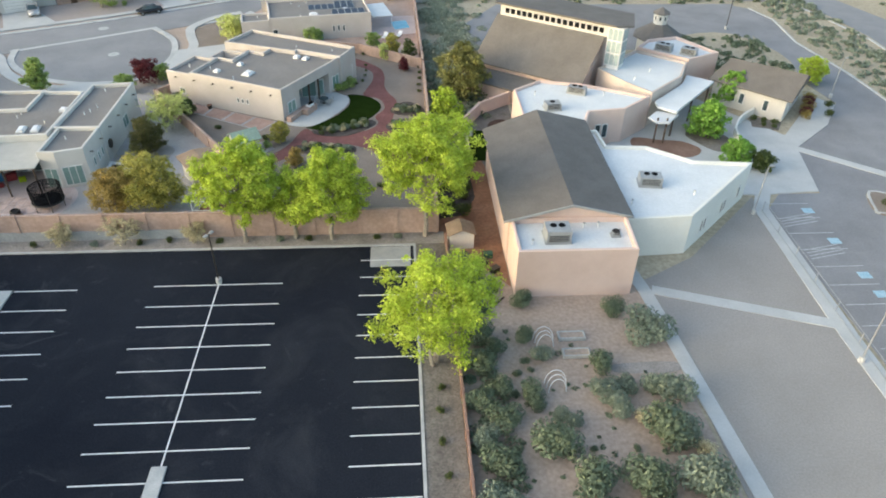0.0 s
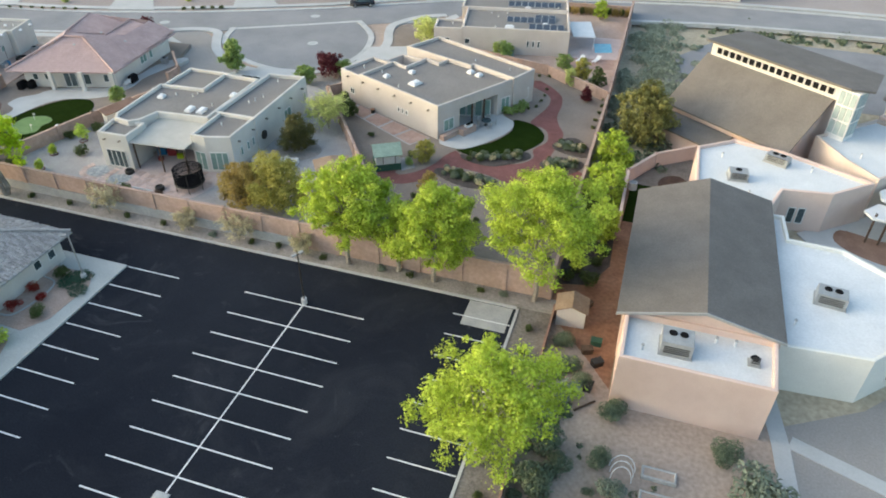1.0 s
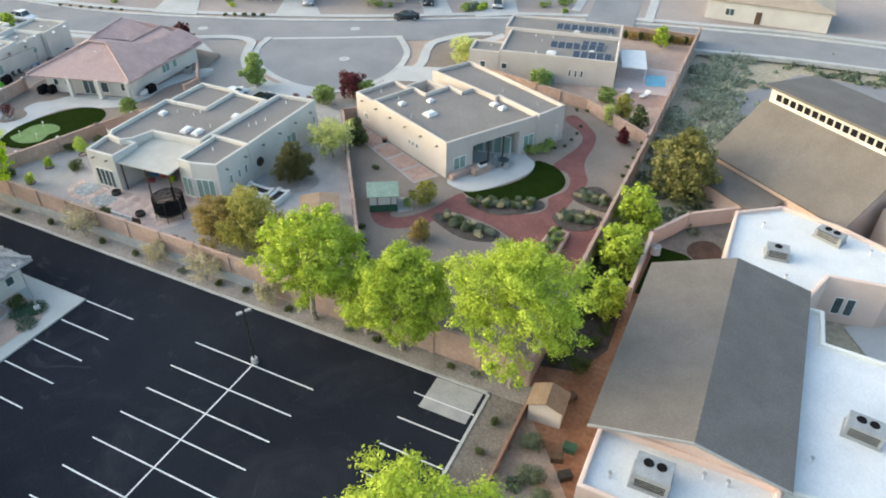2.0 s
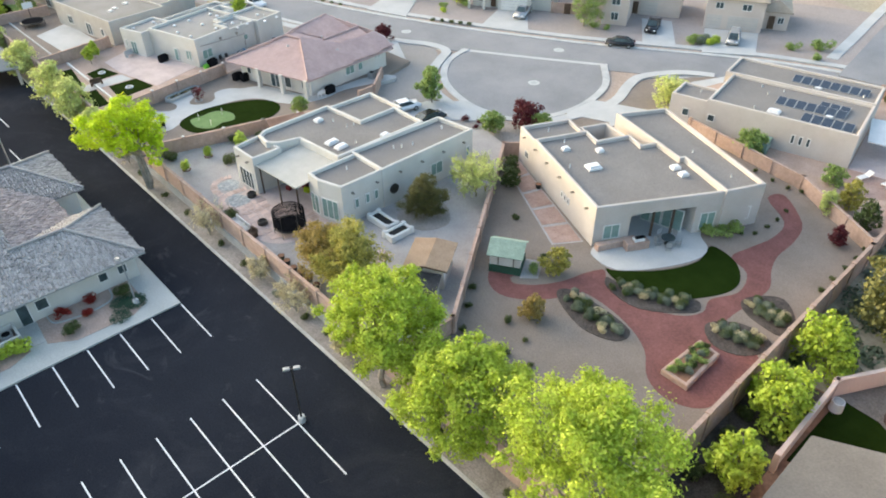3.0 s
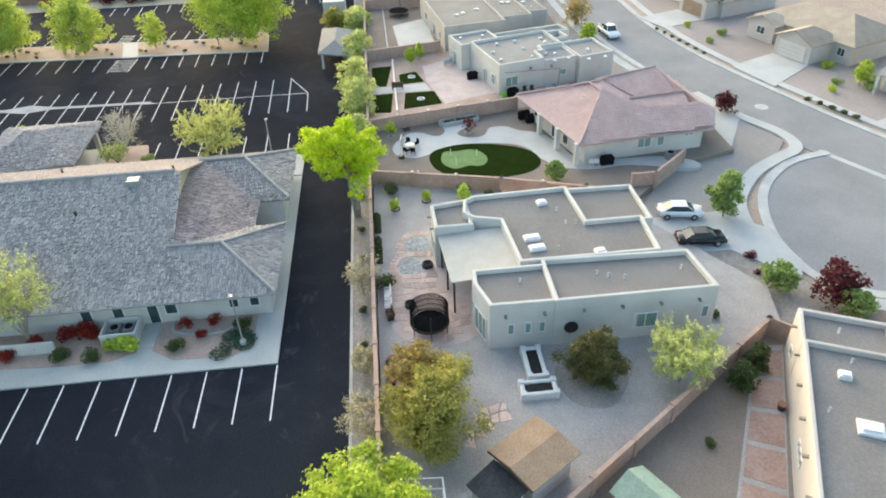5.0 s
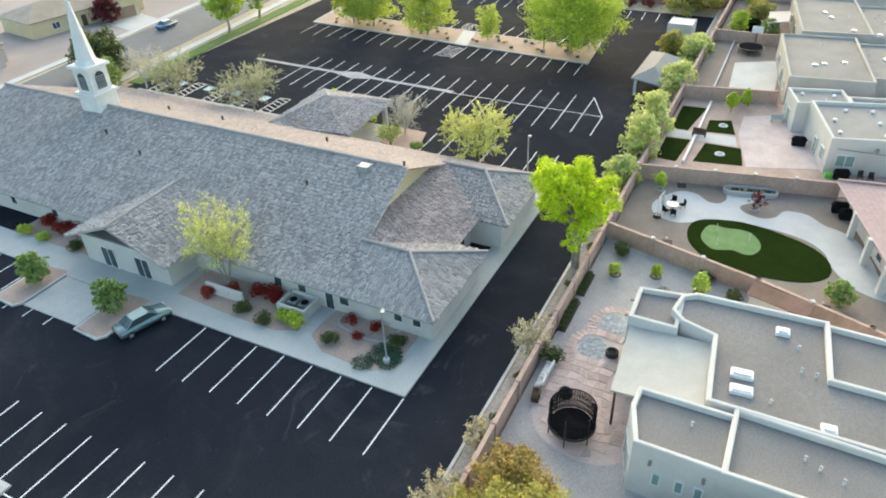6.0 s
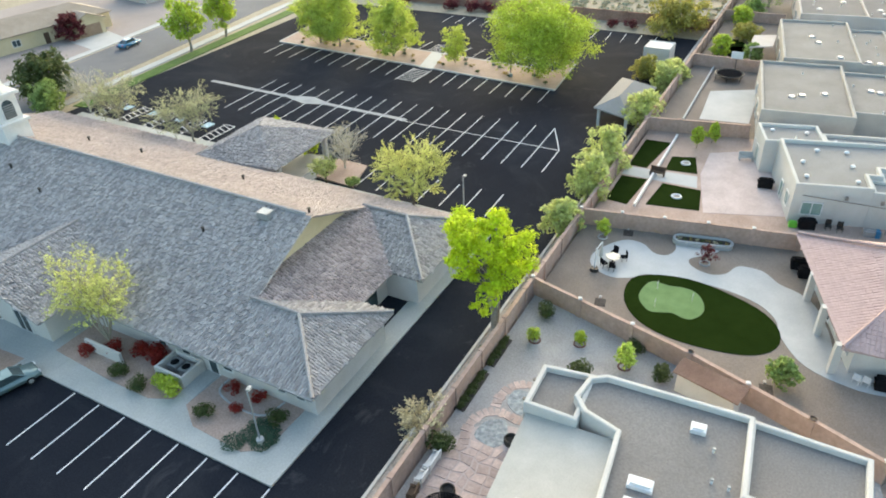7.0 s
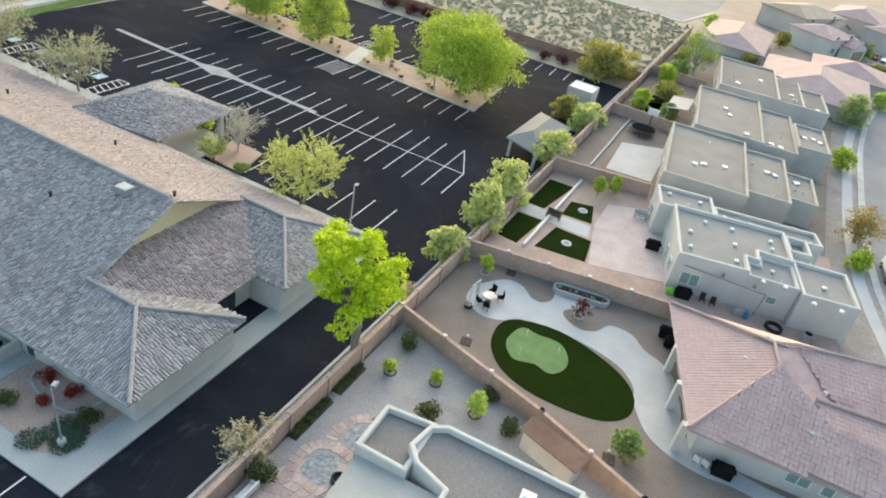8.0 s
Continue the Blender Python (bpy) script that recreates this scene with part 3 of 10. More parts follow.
def wispy(name, label, x, y, z, h, r, leaf, bark=TWIG, trunk=0.14, count=3000, size=0.12, seed=1, fork=0.16, stems=7, spread=0.72, category="tree", group=""):
    """A thin-leaved spring tree: a short trunk, a vase of rising limbs, many fine twigs, leaves along the twigs only."""
    rng = np.random.default_rng(seed)
    t = thing(name, label, category, group)
    t.location = (x, y, z)
    bm = bmesh.new()
    f = Vector((0, 0, h * fork))
    limb(bm, (0, 0, -0.15), f, trunk, trunk * 0.8, rng, 2)
    tips, ways = [], []
    for i in range(stems):
        a = i * 6.283 / stems + rng.random() * 0.7
        u = 0.35 + 0.65 * rng.random()
        end = Vector((r * spread * u * math.cos(a), r * spread * u * math.sin(a), h * (0.86 - 0.30 * u * u)))
        limb(bm, f, end, trunk * 0.55, trunk * 0.14, rng, 4)
        for j in range(9):
            b = f.lerp(end, 0.35 + 0.6 * rng.random())
            d = Vector(rng.normal(size=3)) * 0.75 + Vector((math.cos(a), math.sin(a), 0)) * 0.5 + Vector((0, 0, 0.75))
            tip = b + d.normalized() * r * (0.26 + 0.26 * rng.random())
            tip.z = min(tip.z, h)
            tube(b, tip, trunk * 0.11, trunk * 0.05, 4, bm)
            for k in range(7):
                c = b.lerp(tip, 0.3 + 0.7 * rng.random())
                w = (d.normalized() + Vector(rng.normal(size=3)) * 0.55).normalized()
                e = c + w * r * (0.14 + 0.16 * rng.random())
                e.z = min(e.z, h * 1.02)
                tube(c, e, trunk * 0.09, trunk * 0.045, 3, bm)
                tips.append((c, e))
                ways.append(w)
    part("trunk", bm, bark, t)
    pick = rng.integers(0, len(tips), count)
    along = 0.25 + 0.85 * rng.random(count)
    A = np.array([tuple(tips[i][0]) for i in pick])
    B = np.array([tuple(tips[i][1]) for i in pick])
    pts = A + (B - A) * along[:, None] + rng.normal(scale=size * 0.7, size=(count, 3))
    crown = new("crown", leaves_mesh("crown", pts, np.array([tuple(ways[i]) for i in pick]), size, rng, leaf))
    crown.parent = t
    return t


def shrub(name, label, x, y, z, r, h, leaf, count=420, size=0.13, seed=1, category="shrub", group="", stems=7, narrow=0.45):
    """A bush: short stems and leaves in uneven lobes."""
    rng = np.random.default_rng(seed)
    t = thing(name, label, category, group)
    t.location = (x, y, z)
    ls = [(rng.normal(scale=r * 0.34), rng.normal(scale=r * 0.34), h * (0.42 + 0.2 * rng.random()), r * 0.55, r * 0.55, h * 0.42) for _ in range(6)]
    bm = bmesh.new()
    for i in range(stems):
        l = ls[i % 6]
        limb(bm, (0, 0, -0.05), (l[0], l[1], l[2]), 0.035, 0.012, rng, 2)
    part("branch_frame", bm, BARK_DARK, t)
    p, n = blob_points(count, ls, rng, 0.5)
    p[:, 2] = np.maximum(p[:, 2], 0.03)
    crown = new("crown", leaves_mesh("crown", p, n, size, rng, leaf, 0.5, narrow))
    crown.parent = t
    return t


# ---- ground, paving, walls ----
YARD, ROAD = 1.4, 0.8
structure("ground", box(-1500, 1500, -1500, 1500, -2.0, -0.06), SOIL_FAR, "dry pale desert soil reaching the horizon", "ground")
LOT = structure("parking_lot", prism([(-141, -20.5), (1.75, -20.5), (1.75, 57), (-141, 57)], -0.6, 0.0), ASPHALT, "freshly sealed black asphalt parking lot", "parking lot")


def line(x0, y0, x1, y1, w=0.11, z=0.0, material=PAINT_LINE, name="parking_line"):
    part(name, ribbon([(x0, y0), (x1, y1)], w, z, z + 0.006), material, LOT)


for k in range(19):
    y = 51.4 if k == 0 else 51.13 - 2.68 * k
    line(-22.85, y, -10.85, y)
line(-16.85, 51.5, -16.85, 31.0)
line(-16.85, 28.0, -16.85, 2.0)
for k in range(8):
    line(-35.5, 51.15 - 2.79 * k, -29.8, 51.15 - 2.79 * k)
for k in range(15):
    line(-3.55, 54.7 - 2.7 * k, 1.65, 54.7 - 2.7 * k)
for k in range(8):
    line(-35.5, 18.0 - 2.75 * k, -29.8, 18.0 - 2.75 * k)
part("concrete_pad", prism([(-2.6, 53.6), (1.4, 53.6), (1.45, 56.95), (-2.6, 56.95)], -0.1, 0.004), CONCRETE_DARK, LOT)
part("traffic_island", prism([(-17.5, 28.2), (-16.4, 28.2), (-16.4, 31.0), (-17.5, 31.0)], -0.1, 0.13, bevel=0.03), CURB, LOT)
# west lot
for k in range(19):
    y = 47.6 - 2.63 * k
    line(-96.7, y, -84.6, y + 0.4)
line(-90.7, 50.45, -84.5, 50.65)
line(-90.7, 50.45, -90.9, 27.0)
line(-96.7, 47.6, -90.7, 50.45)
part("concrete_swale", ribbon([(-91.3, 28.0), (-91.8, 14.0), (-92.2, 0.0), (-92.6, -9.6)], 0.75, -0.1, 0.012), CONCRETE_DARK, LOT)
part("concrete_apron", prism([(-93.3, 10.5), (-91.9, 5.6), (-90.5, 10.5), (-91.8, 15.5)], -0.1, 0.016), CONCRETE_DARK, LOT)
for k in range(18):
    y = 42.2 - 2.63 * k if k < 8 else 15.45 - 2.94 * (k - 8)
    line(-109.6 - 0.069 * (42.8 - y), y - 0.2, -104.2 - 0.052 * (42.8 - y), y)
for k in range(20):
    y = 38.0 - 2.7 * k
    if abs(y - 17.0) > 1.6 and y > -11:
        line(-122.2 - 0.058 * (40 - y), y + 0.3, -117.0 - 0.058 * (40 - y), y)
for k in range(16):
    y = 50.0 - 2.7 * k
    line(-140.2, y, -135.2, y + 0.3)
for k in range(8):
    y = 48.8 - 2.75 * k
    line(-77.8, y, -72.6, y + 0.15)
# hatched bays and blue disabled markings
for yy in (-16.4, -11.0, -5.5, 0.0, 5.3):
    for k in range(6):
        line(-79.6 + 0.9 * k, yy, -78.9 + 0.9 * k, yy + 1.8, 0.12)
    for b in (yy, yy + 1.8):
        line(-79.9, b, -74.5, b, 0.13)
    for x in (-79.9, -74.6):
        line(x, yy, x, yy + 1.8, 0.13)
for y in (-13.2, -7.6, -2.2, 3.1):
    part("blue_marking", box(-79.6, -78.0, y - 0.7, y + 0.7, -0.1, 0.007), BLUE_PAINT, LOT)
    line(-78.9, y - 0.35, -78.3, y + 0.35, 0.12, 0.004)
for k in range(8):
    x0, x1 = -109.8 + 0.68 * k, -109.5 + 0.68 * k
    line(x0, 18.2, x1, 21.4, 0.13)
    x0 = -122.6 + 0.68 * k
    line(x0, 15.6, x0 + 0.3, 18.0, 0.13)
for a, b in ((18.2, 18.0), (21.4, 21.2)):
    line(-110.2, a, -104.4, b, 0.13)

structure("curb_north", ribbon([(2.0, 57.12), (-66, 57.12), (-186, 57.12)], 0.24, -0.3, 0.15), CURB, "pale concrete curb along the lot", "curb")
structure("curb_east", ribbon([(1.87, 57.2), (1.87, -20)], 0.24, -0.3, 0.15), CURB, "pale concrete curb beside planted strip", "curb")
structure("verge_north", box(-186, 5.0, 57.24, 59.3, -0.5, 0.09), GRAVEL_GREY, "grey gravel planting strip below a block wall", "planting strip")
structure("verge_east", box(1.99, 5.0, -20, 57.24, -0.5, 0.09), GRAVEL_DARK, "grey gravel planting strip beside the lot", "planting strip")

# church walks and beds
structure("pavement_church", prism([(-38.9, -18), (-35.62, -18), (-35.62, 51.2), (-66.2, 51.2), (-66.2, 49.2), (-38.9, 49.2)], -0.3, 0.14, bevel=0.02), WALK, "pale concrete walk beside the church", "pavement")
structure("pavement_west", box(-71.6, -66.4, -18, 51.2, -0.3, 0.14), WALK, "pale concrete walk behind the church", "pavement")

# raised terrace of the housing estate
structure("terrace", prism([(4.2, 59.45), (4.2, 160), (-60, 190), (-330, 190), (-330, 59.45)], -0.5, ROAD - 0.06), SOIL, "level terrace of the housing estate", "ground")


def block_wall(name, pts, z0, z1, material=BLOCK_WALL, w=0.2, post=4.2, label="tan-pink concrete block garden wall with piers"):
    """A block wall with a cap and evenly spaced piers."""
    ob = structure(name, ribbon(pts, w, z0, z1), material, label, "wall")
    cap = ribbon(pts, w + 0.10, z1, z1 + 0.07)
    part("coping", cap, material, ob)
    for a, b in zip(pts, pts[1:]):
        a, b = Vector(a), Vector(b)
        n = max(1, round((b - a).length / post))
        ang = math.degrees(math.atan2(b.y - a.y, b.x - a.x))
        for i in range(n + 1):
            p = a.lerp(b, i / n)
            part("pier", obox(p.x, p.y, ang, 0.42, w + 0.2, z0, z1 + 0.14, bevel=0.03), material, ob)
    return ob


def cap_lights(wall):
    """White light caps on the piers of a wall."""
    for p in [c for c in wall.children if c.name.startswith("pier")]:
        top = max(p.data.vertices, key=lambda v: v.co.z).co.z
        n = len(p.data.vertices)
        x, y = sum(v.co.x for v in p.data.vertices) / n, sum(v.co.y for v in p.data.vertices) / n
        part("cap_light", obox(x, y, 20, 0.3, 0.3, top - 0.005, top + 0.12, bevel=0.04), WHITE_PAINT, wall)


block_wall("wall_north", [(4.2, 59.35), (-190, 59.0)], -0.3, 3.05)
structure("retaining_wall", ribbon([(-21.5, 59.2), (-190, 58.85)], 0.22, -0.3, 1.15), CONCRETE_DARK, "weathered pale concrete retaining wall under a block wall", "wall")
block_wall("wall_east", [(4.3, 59.5), (4.3, 100), (3.6, 142)], -0.3, 3.0)
block_wall("wall_yards", [(-14.9, 59.6), (-15.0, 65.5), (-32.4, 90.0), (-31.0, 91.5)], 0.5, 3.05)
GY = block_wall("wall_green_yard", [(-60.8, 59.2), (-57.0, 73.0), (-54.0, 81.3), (-52.3, 85.5)], 0.5, 3.05)
cap_lights(GY)
TY = block_wall("wall_turf_yard", [(-73.4, 59.1), (-77.0, 78.4)], 0.5, 3.05)
cap_lights(TY)
block_wall("wall_far_yard", [(-97.8, 59.0), (-100.0, 70.6)], 0.5, 3.05)
block_wall("wall_last_yard", [(-124.0, 59.0), (-123.8, 69.0)], 0.5, 3.05)
block_wall("wall_beyond_yard", [(-150.0, 59.0), (-150.0, 69.0)], 0.5, 3.05)
block_wall("wall_pool", [(4.0, 101.0), (-5.5, 107.5), (-21.0, 111.0)], 0.5, 2.9)
block_wall("wall_drive", [(-55.9, 87.0), (-55.9, 89.4), (-60.0, 94.0)], 0.5, 2.9)
block_wall("wall_garden", [(5.1, 57.2), (5.1, 20), (5.0, -20)], -0.3, 1.15, BLOCK_WALL2, w=0.08, label="low brown wall beside a desert garden")
block_wall("wall_lot_west", [(-147.0, -24), (-147.2, 59)], -0.3, 1.9, BLOCK_WALL2, label="brown block wall at the end of the lot")


def yard(name, poly, material, label, z=YARD):
    return structure(name, prism(poly, 0.3, z), material, label, "yard")


yard("yard_brick_path", [(4.15, 59.5), (4.15, 101), (-5.5, 107.4), (-21, 110.9), (-27, 108), (-33.5, 92.5), (-32.3, 90.0), (-15.0, 65.4), (-14.9, 59.5)], GRAVEL_TAN, "tan crushed gravel back yard")
yard("yard_trampoline", [(-15.0, 59.5), (-15.1, 65.5), (-32.4, 90.1), (-33.8, 92.0), (-38, 93.0), (-50, 86), (-52.4, 85.5), (-54.1, 81.3), (-57.1, 73), (-60.7, 59.5)], GRAVEL_PALE, "pale grey crushed gravel back yard")
yard("yard_putting_green", [(-60.9, 59.5), (-57.1, 73), (-54.1, 81.3), (-52.5, 85.6), (-56, 89.4), (-60, 94), (-62, 101), (-80, 101), (-77.1, 78.4), (-73.5, 59.5)], GRAVEL_TAN, "tan crushed gravel back yard")
yard("yard_turf_squares", [(-73.6, 59.5), (-77.2, 78.4), (-80.0, 93.5), (-101.8, 92), (-99.9, 70.6), (-97.9, 59.5)], GRAVEL_PINK, "pinkish gravel back yard")
yard("yard_basketball", [(-98.0, 59.5), (-100.0, 70.6), (-101.8, 91.5), (-123.8, 91), (-123.9, 59.5)], GRAVEL_TAN, "tan gravel back yard")
yard("yard_hedges", [(-124.1, 59.5), (-124.0, 91), (-150, 91), (-150, 59.5)], GRAVEL_TAN, "tan gravel back yard")
yard("yard_last", [(-150.2, 59.5), (-150.2, 91), (-188, 91), (-188, 59.5)], GRAVEL_TAN, "tan gravel back yard")
yard("yard_pool", [(4.0, 101.2), (3.6, 138), (-22, 138), (-27, 122), (-21, 111.2), (-5.5, 107.7)], GRAVEL_PINK, "pinkish gravel back yard with a pool")


# ---- street, drives, paths ----
CENTRE = spline([(-330, 118), (-200, 107), (-160, 102), (-135, 101), (-100, 102.6), (-72, 110.8), (-48, 121.5), (-22, 136), (5, 143.5), (40, 148), (160, 152)], 5, False)
structure("street", ribbon(CENTRE, 9.6, 0.2, ROAD), STREET, "grey residential asphalt street", "road")


def offset_line(pts, d):
    out = []
    for i, p in enumerate(pts):
        a, b = Vector(pts[max(i - 1, 0)]), Vector(pts[min(i + 1, len(pts) - 1)])
        n = (b - a).normalized()
        out.append((p[0] - n.y * d, p[1] + n.x * d))
    return out


structure("curb_street_north", ribbon(offset_line(CENTRE, 5.25), 0.9, 0.2, ROAD + 0.10), CURB, "pale concrete gutter and curb", "curb")
structure("sidewalk_north", ribbon(offset_line(CENTRE, 7.4), 1.3, 0.2, ROAD + 0.16), CONCRETE, "pale concrete sidewalk", "pavement")
structure("frontage_north", ribbon(offset_line(CENTRE, 22.0), 27.8, 0.2, ROAD + 0.13), GRAVEL_FRONT, "pinkish gravel front yards", "yard")
west = [p for p in CENTRE if p[0] < -71]
east = [p for p in CENTRE if p[0] > -40]
structure("curb_street_south", ribbon(offset_line(west, -5.25), 0.9, 0.2, ROAD + 0.10), CURB, "pale concrete gutter and curb", "curb")
structure("curb_street_south_east", ribbon(offset_line(east, -5.25), 0.9, 0.2, ROAD + 0.10), CURB, "pale concrete gutter and curb", "curb")
structure("sidewalk_west", ribbon(offset_line([p for p in CENTRE if p[0] < -80], -7.2), 1.4, 0.2, ROAD + 0.2), CONCRETE, "pale concrete sidewalk", "pavement")
structure("front_yards_west", prism([p for p in offset_line(CENTRE, -5.8) if -250 < p[0] < -78] + [(-80, 89), (-250, 89)], 0.2, ROAD + 0.15), GRAVEL_GREY, "grey gravel front yards", "yard")
# turning circle
CUL = spline([(-60.6, 111.6), (-59.0, 106), (-53.8, 100.6), (-46.6, 97.8), (-40.2, 98.0), (-37.0, 100.6), (-35.3, 105.6), (-35.4, 110.6), (-37.2, 116.2), (-41.6, 121.6)], 5, False)
structure("turning_circle", prism(CUL + [(-46, 123), (-58, 117)], 0.2, ROAD + 0.012), STREET, "grey asphalt turning circle", "road")
structure("curb_circle", ribbon(CUL, 1.0, 0.2, ROAD + 0.09), CURB, "pale concrete curb of the turning circle", "curb")
structure("gutter_mouth", ribbon([(-61.2, 110.8), (-50.5, 116.6), (-41.2, 122.0)], 0.8, 0.3, ROAD + 0.02), CONCRETE, "pale concrete gutter across the street mouth", "gutter")
structure("sidewalk_circle_west", ribbon(spline([(-79, 103.2), (-72, 105.6), (-66.2, 108.6), (-62.2, 108.6), (-60.0, 105.2), (-57.3, 101.2), (-52.4, 97.2), (-47.5, 95.8)], 5, False), 1.5, 0.2, ROAD + 0.2), CONCRETE, "pale concrete sidewalk curving round the circle", "pavement")
structure("sidewalk_circle_east", ribbon(spline([(-28, 129.5), (-32.0, 127.0), (-35.0, 122.0), (-34.6, 118), (-32.8, 112.5), (-33.2, 107.0), (-35.0, 101.0)], 5, False), 1.5, 0.2, ROAD + 0.2), CONCRETE, "pale concrete sidewalk curving round the circle", "pavement")
structure("front_yard_circle_west", prism([(-56, 89.5), (-52, 86.5), (-49.5, 86.0), (-50, 95.5), (-55, 99), (-60.5, 105.5), (-64, 108), (-72, 104.8), (-62, 101), (-60, 94.2)], 0.2, ROAD + 0.12), GRAVEL_LOT, "grey gravel front yard", "yard")
structure("front_yard_circle_south", prism([(-46, 86.4), (-34, 86.4), (-33.8, 92), (-33, 96), (-36.5, 98), (-42, 96.2), (-44.5, 95.5)], 0.2, ROAD + 0.14), GRAVEL_GREY, "grey gravel front yard", "yard")
structure("front_yard_circle_east", prism([(-33.5, 92.5), (-27, 108), (-22, 111.2), (-25, 122), (-22, 131), (-28, 129), (-34, 121), (-33, 108), (-35, 99.5)], 0.2, ROAD + 0.13), GRAVEL_TAN, "tan gravel front yard", "yard")
structure("drive_circle_south", prism([(-50.2, 85.2), (-44.3, 86.2), (-44.0, 92.6), (-39.0, 96.8), (-41.5, 98.2), (-47.2, 97.4), (-50.5, 94.0)], 0.2, ROAD + 0.19), CONCRETE, "pale concrete drive with two parked cars", "driveway")
structure("drive_circle_east", prism([(-29.5, 106.5), (-25.0, 102.0), (-22.4, 106.2), (-27.5, 113.2), (-34.8, 110.5), (-35.0, 104.5)], 0.2, ROAD + 0.21), CONCRETE, "pale concrete drive", "driveway")
structure("drive_solar_house", prism([(-29, 125), (-24.5, 120.5), (-22.8, 125.5), (-26.5, 130.5)], 0.2, ROAD + 0.2), CONCRETE, "pale concrete drive", "driveway")
structure("drive_tiled_house", prism([(-66.5, 100.2), (-61.5, 98.2), (-63.5, 101.5), (-72.0, 106.5), (-76.0, 104.5)], 0.2, ROAD + 0.18), CONCRETE, "pale concrete drive", "driveway")
structure("side_street", ribbon([(-11.6, 142.5), (-13.6, 158), (-15.4, 172), (-22, 230)], 8.4, 0.2, ROAD + 0.175), STREET, "grey residential asphalt side street", "road")
for sx in (-6.6, 6.6):
    structure("sidewalk_side_street", ribbon([(-12.4 + sx, 147.5), (-13.6 + sx, 158), (-15.4 + sx, 172), (-22 + sx, 230)], 1.6, 0.2, ROAD + 0.22), CONCRETE, "pale concrete sidewalk", "pavement")


def manhole(x, y, z):
    t = thing("manhole", "iron manhole cover in a pale concrete collar", "manhole", "street manholes")
    part("collar", prism(ring(x, y, 0.85, 20), z - 0.1, z + 0.016), CONCRETE, t)
    part("cover", prism(ring(x, y, 0.42, 16), z - 0.1, z + 0.024), METAL_GREY, t)


manhole(-44.6, 109.3, ROAD)
manhole(-50.2, 121.6, ROAD)
manhole(-73.5, 110.0, ROAD)

# brick-path yard
Z = YARD
structure("brick_path", prism(spline([(-11.6, 81.0), (-12.6, 77.4), (-9.4, 77.3), (-6, 76.7), (-3.1, 75.2), (-1.2, 72.8), (1, 72.0), (3.2, 73.0), (4.0, 75.5), (4.0, 80.6), (0.2, 81.4), (-0.3, 83.2), (0.0, 86.2), (0.2, 89.4), (-0.9, 92), (-1.5, 94.5), (-1.5, 98), (-2.4, 101.4), (-5.9, 105.0), (-6.9, 103.2), (-3.7, 100.3), (-3.2, 97), (-4.0, 93.6), (-4.4, 91.2), (-2.2, 90), (-1.4, 87), (-2.6, 84.4), (-2.2, 82.4), (-3.6, 80.4), (-7.6, 79.0), (-10.2, 80.0)], 4), 0.6, Z + 0.015), RED_PAVER, "red brick-paved garden path", "path")
structure("brick_path_shed", ribbon(spline([(-17.4, 75.2), (-17.5, 73.6), (-15.8, 72.7), (-13.8, 74.0), (-12.2, 76.4), (-11.4, 79.0)], 5, False), 2.0, 0.6, Z + 0.011), RED_PAVER, "red brick-paved path to a shed", "path")
structure("patio_slab", prism(spline([(-14.3, 83.4), (-13.4, 82.0), (-10.6, 81.9), (-7.9, 85.2), (-6.4, 88.6), (-6.6, 90.8), (-8.2, 92.2), (-10.0, 95.0), (-14, 93), (-15, 87)], 4), 0.6, Z + 0.05), CONCRETE, "pale concrete patio slab with a curved edge", "patio")
LAWN_A = structure("lawn", prism(spline([(-11.4, 81.3), (-8.8, 80.5), (-5.1, 81.8), (-2.8, 84.7), (-1.9, 87.1), (-2.4, 89.2), (-4.1, 91.0), (-6.6, 91.4), (-6.2, 88.4), (-7.7, 84.9), (-10.4, 81.9)], 4), 0.6, Z + 0.03), TURF, "deep green curved lawn", "lawn")
STEPS = structure("side_path", prism([(-15.4, 83.2), (-17.2, 80.6), (-31.2, 88.6), (-31.0, 90.8)], 0.6, Z + 0.006), GRAVEL_PALE, "pale gravel side path with brick pads", "path")
for k in range(5):
    f0, f1 = 0.012 + k * 0.198, 0.182 + k * 0.198
    a, b, c, d = Vector((-15.5, 83.1)), Vector((-17.1, 80.8)), Vector((-30.9, 88.7)), Vector((-30.8, 90.6))
    part("brick_pad", prism([tuple(a.lerp(d, f0)), tuple(b.lerp(c, f0)), tuple(b.lerp(c, f1)), tuple(a.lerp(d, f1))], Z - 0.2, Z + 0.03), BRICK_PAD, STEPS)
for pts, nm in (([(-12.1, 75.2), (-8.2, 73.5), (-5.2, 74.2), (-5.0, 76.0), (-8.1, 76.7), (-11.8, 76.6)], "flower_bed"), ([(-10.6, 80.4), (-9.6, 79.2), (-6.1, 78.9), (-2.6, 81.9), (-3.4, 83.4), (-6.0, 81.3), (-9.2, 80.5)], "flower_bed"), ([(-0.6, 85.9), (0.0, 87.7), (1.8, 88.9), (3.8, 86.8), (3.8, 84.4), (0.9, 84.7)], "flower_bed"), ([(-1.2, 81.1), (0.5, 79.5), (2.8, 80.2), (3.8, 82.8), (1.5, 83.6), (-0.3, 82.7)], "flower_bed")):
    structure(nm, prism(spline(pts, 4), 0.6, Z + 0.06), MULCH, "planted bed of dark mulch and stones", "flower bed")

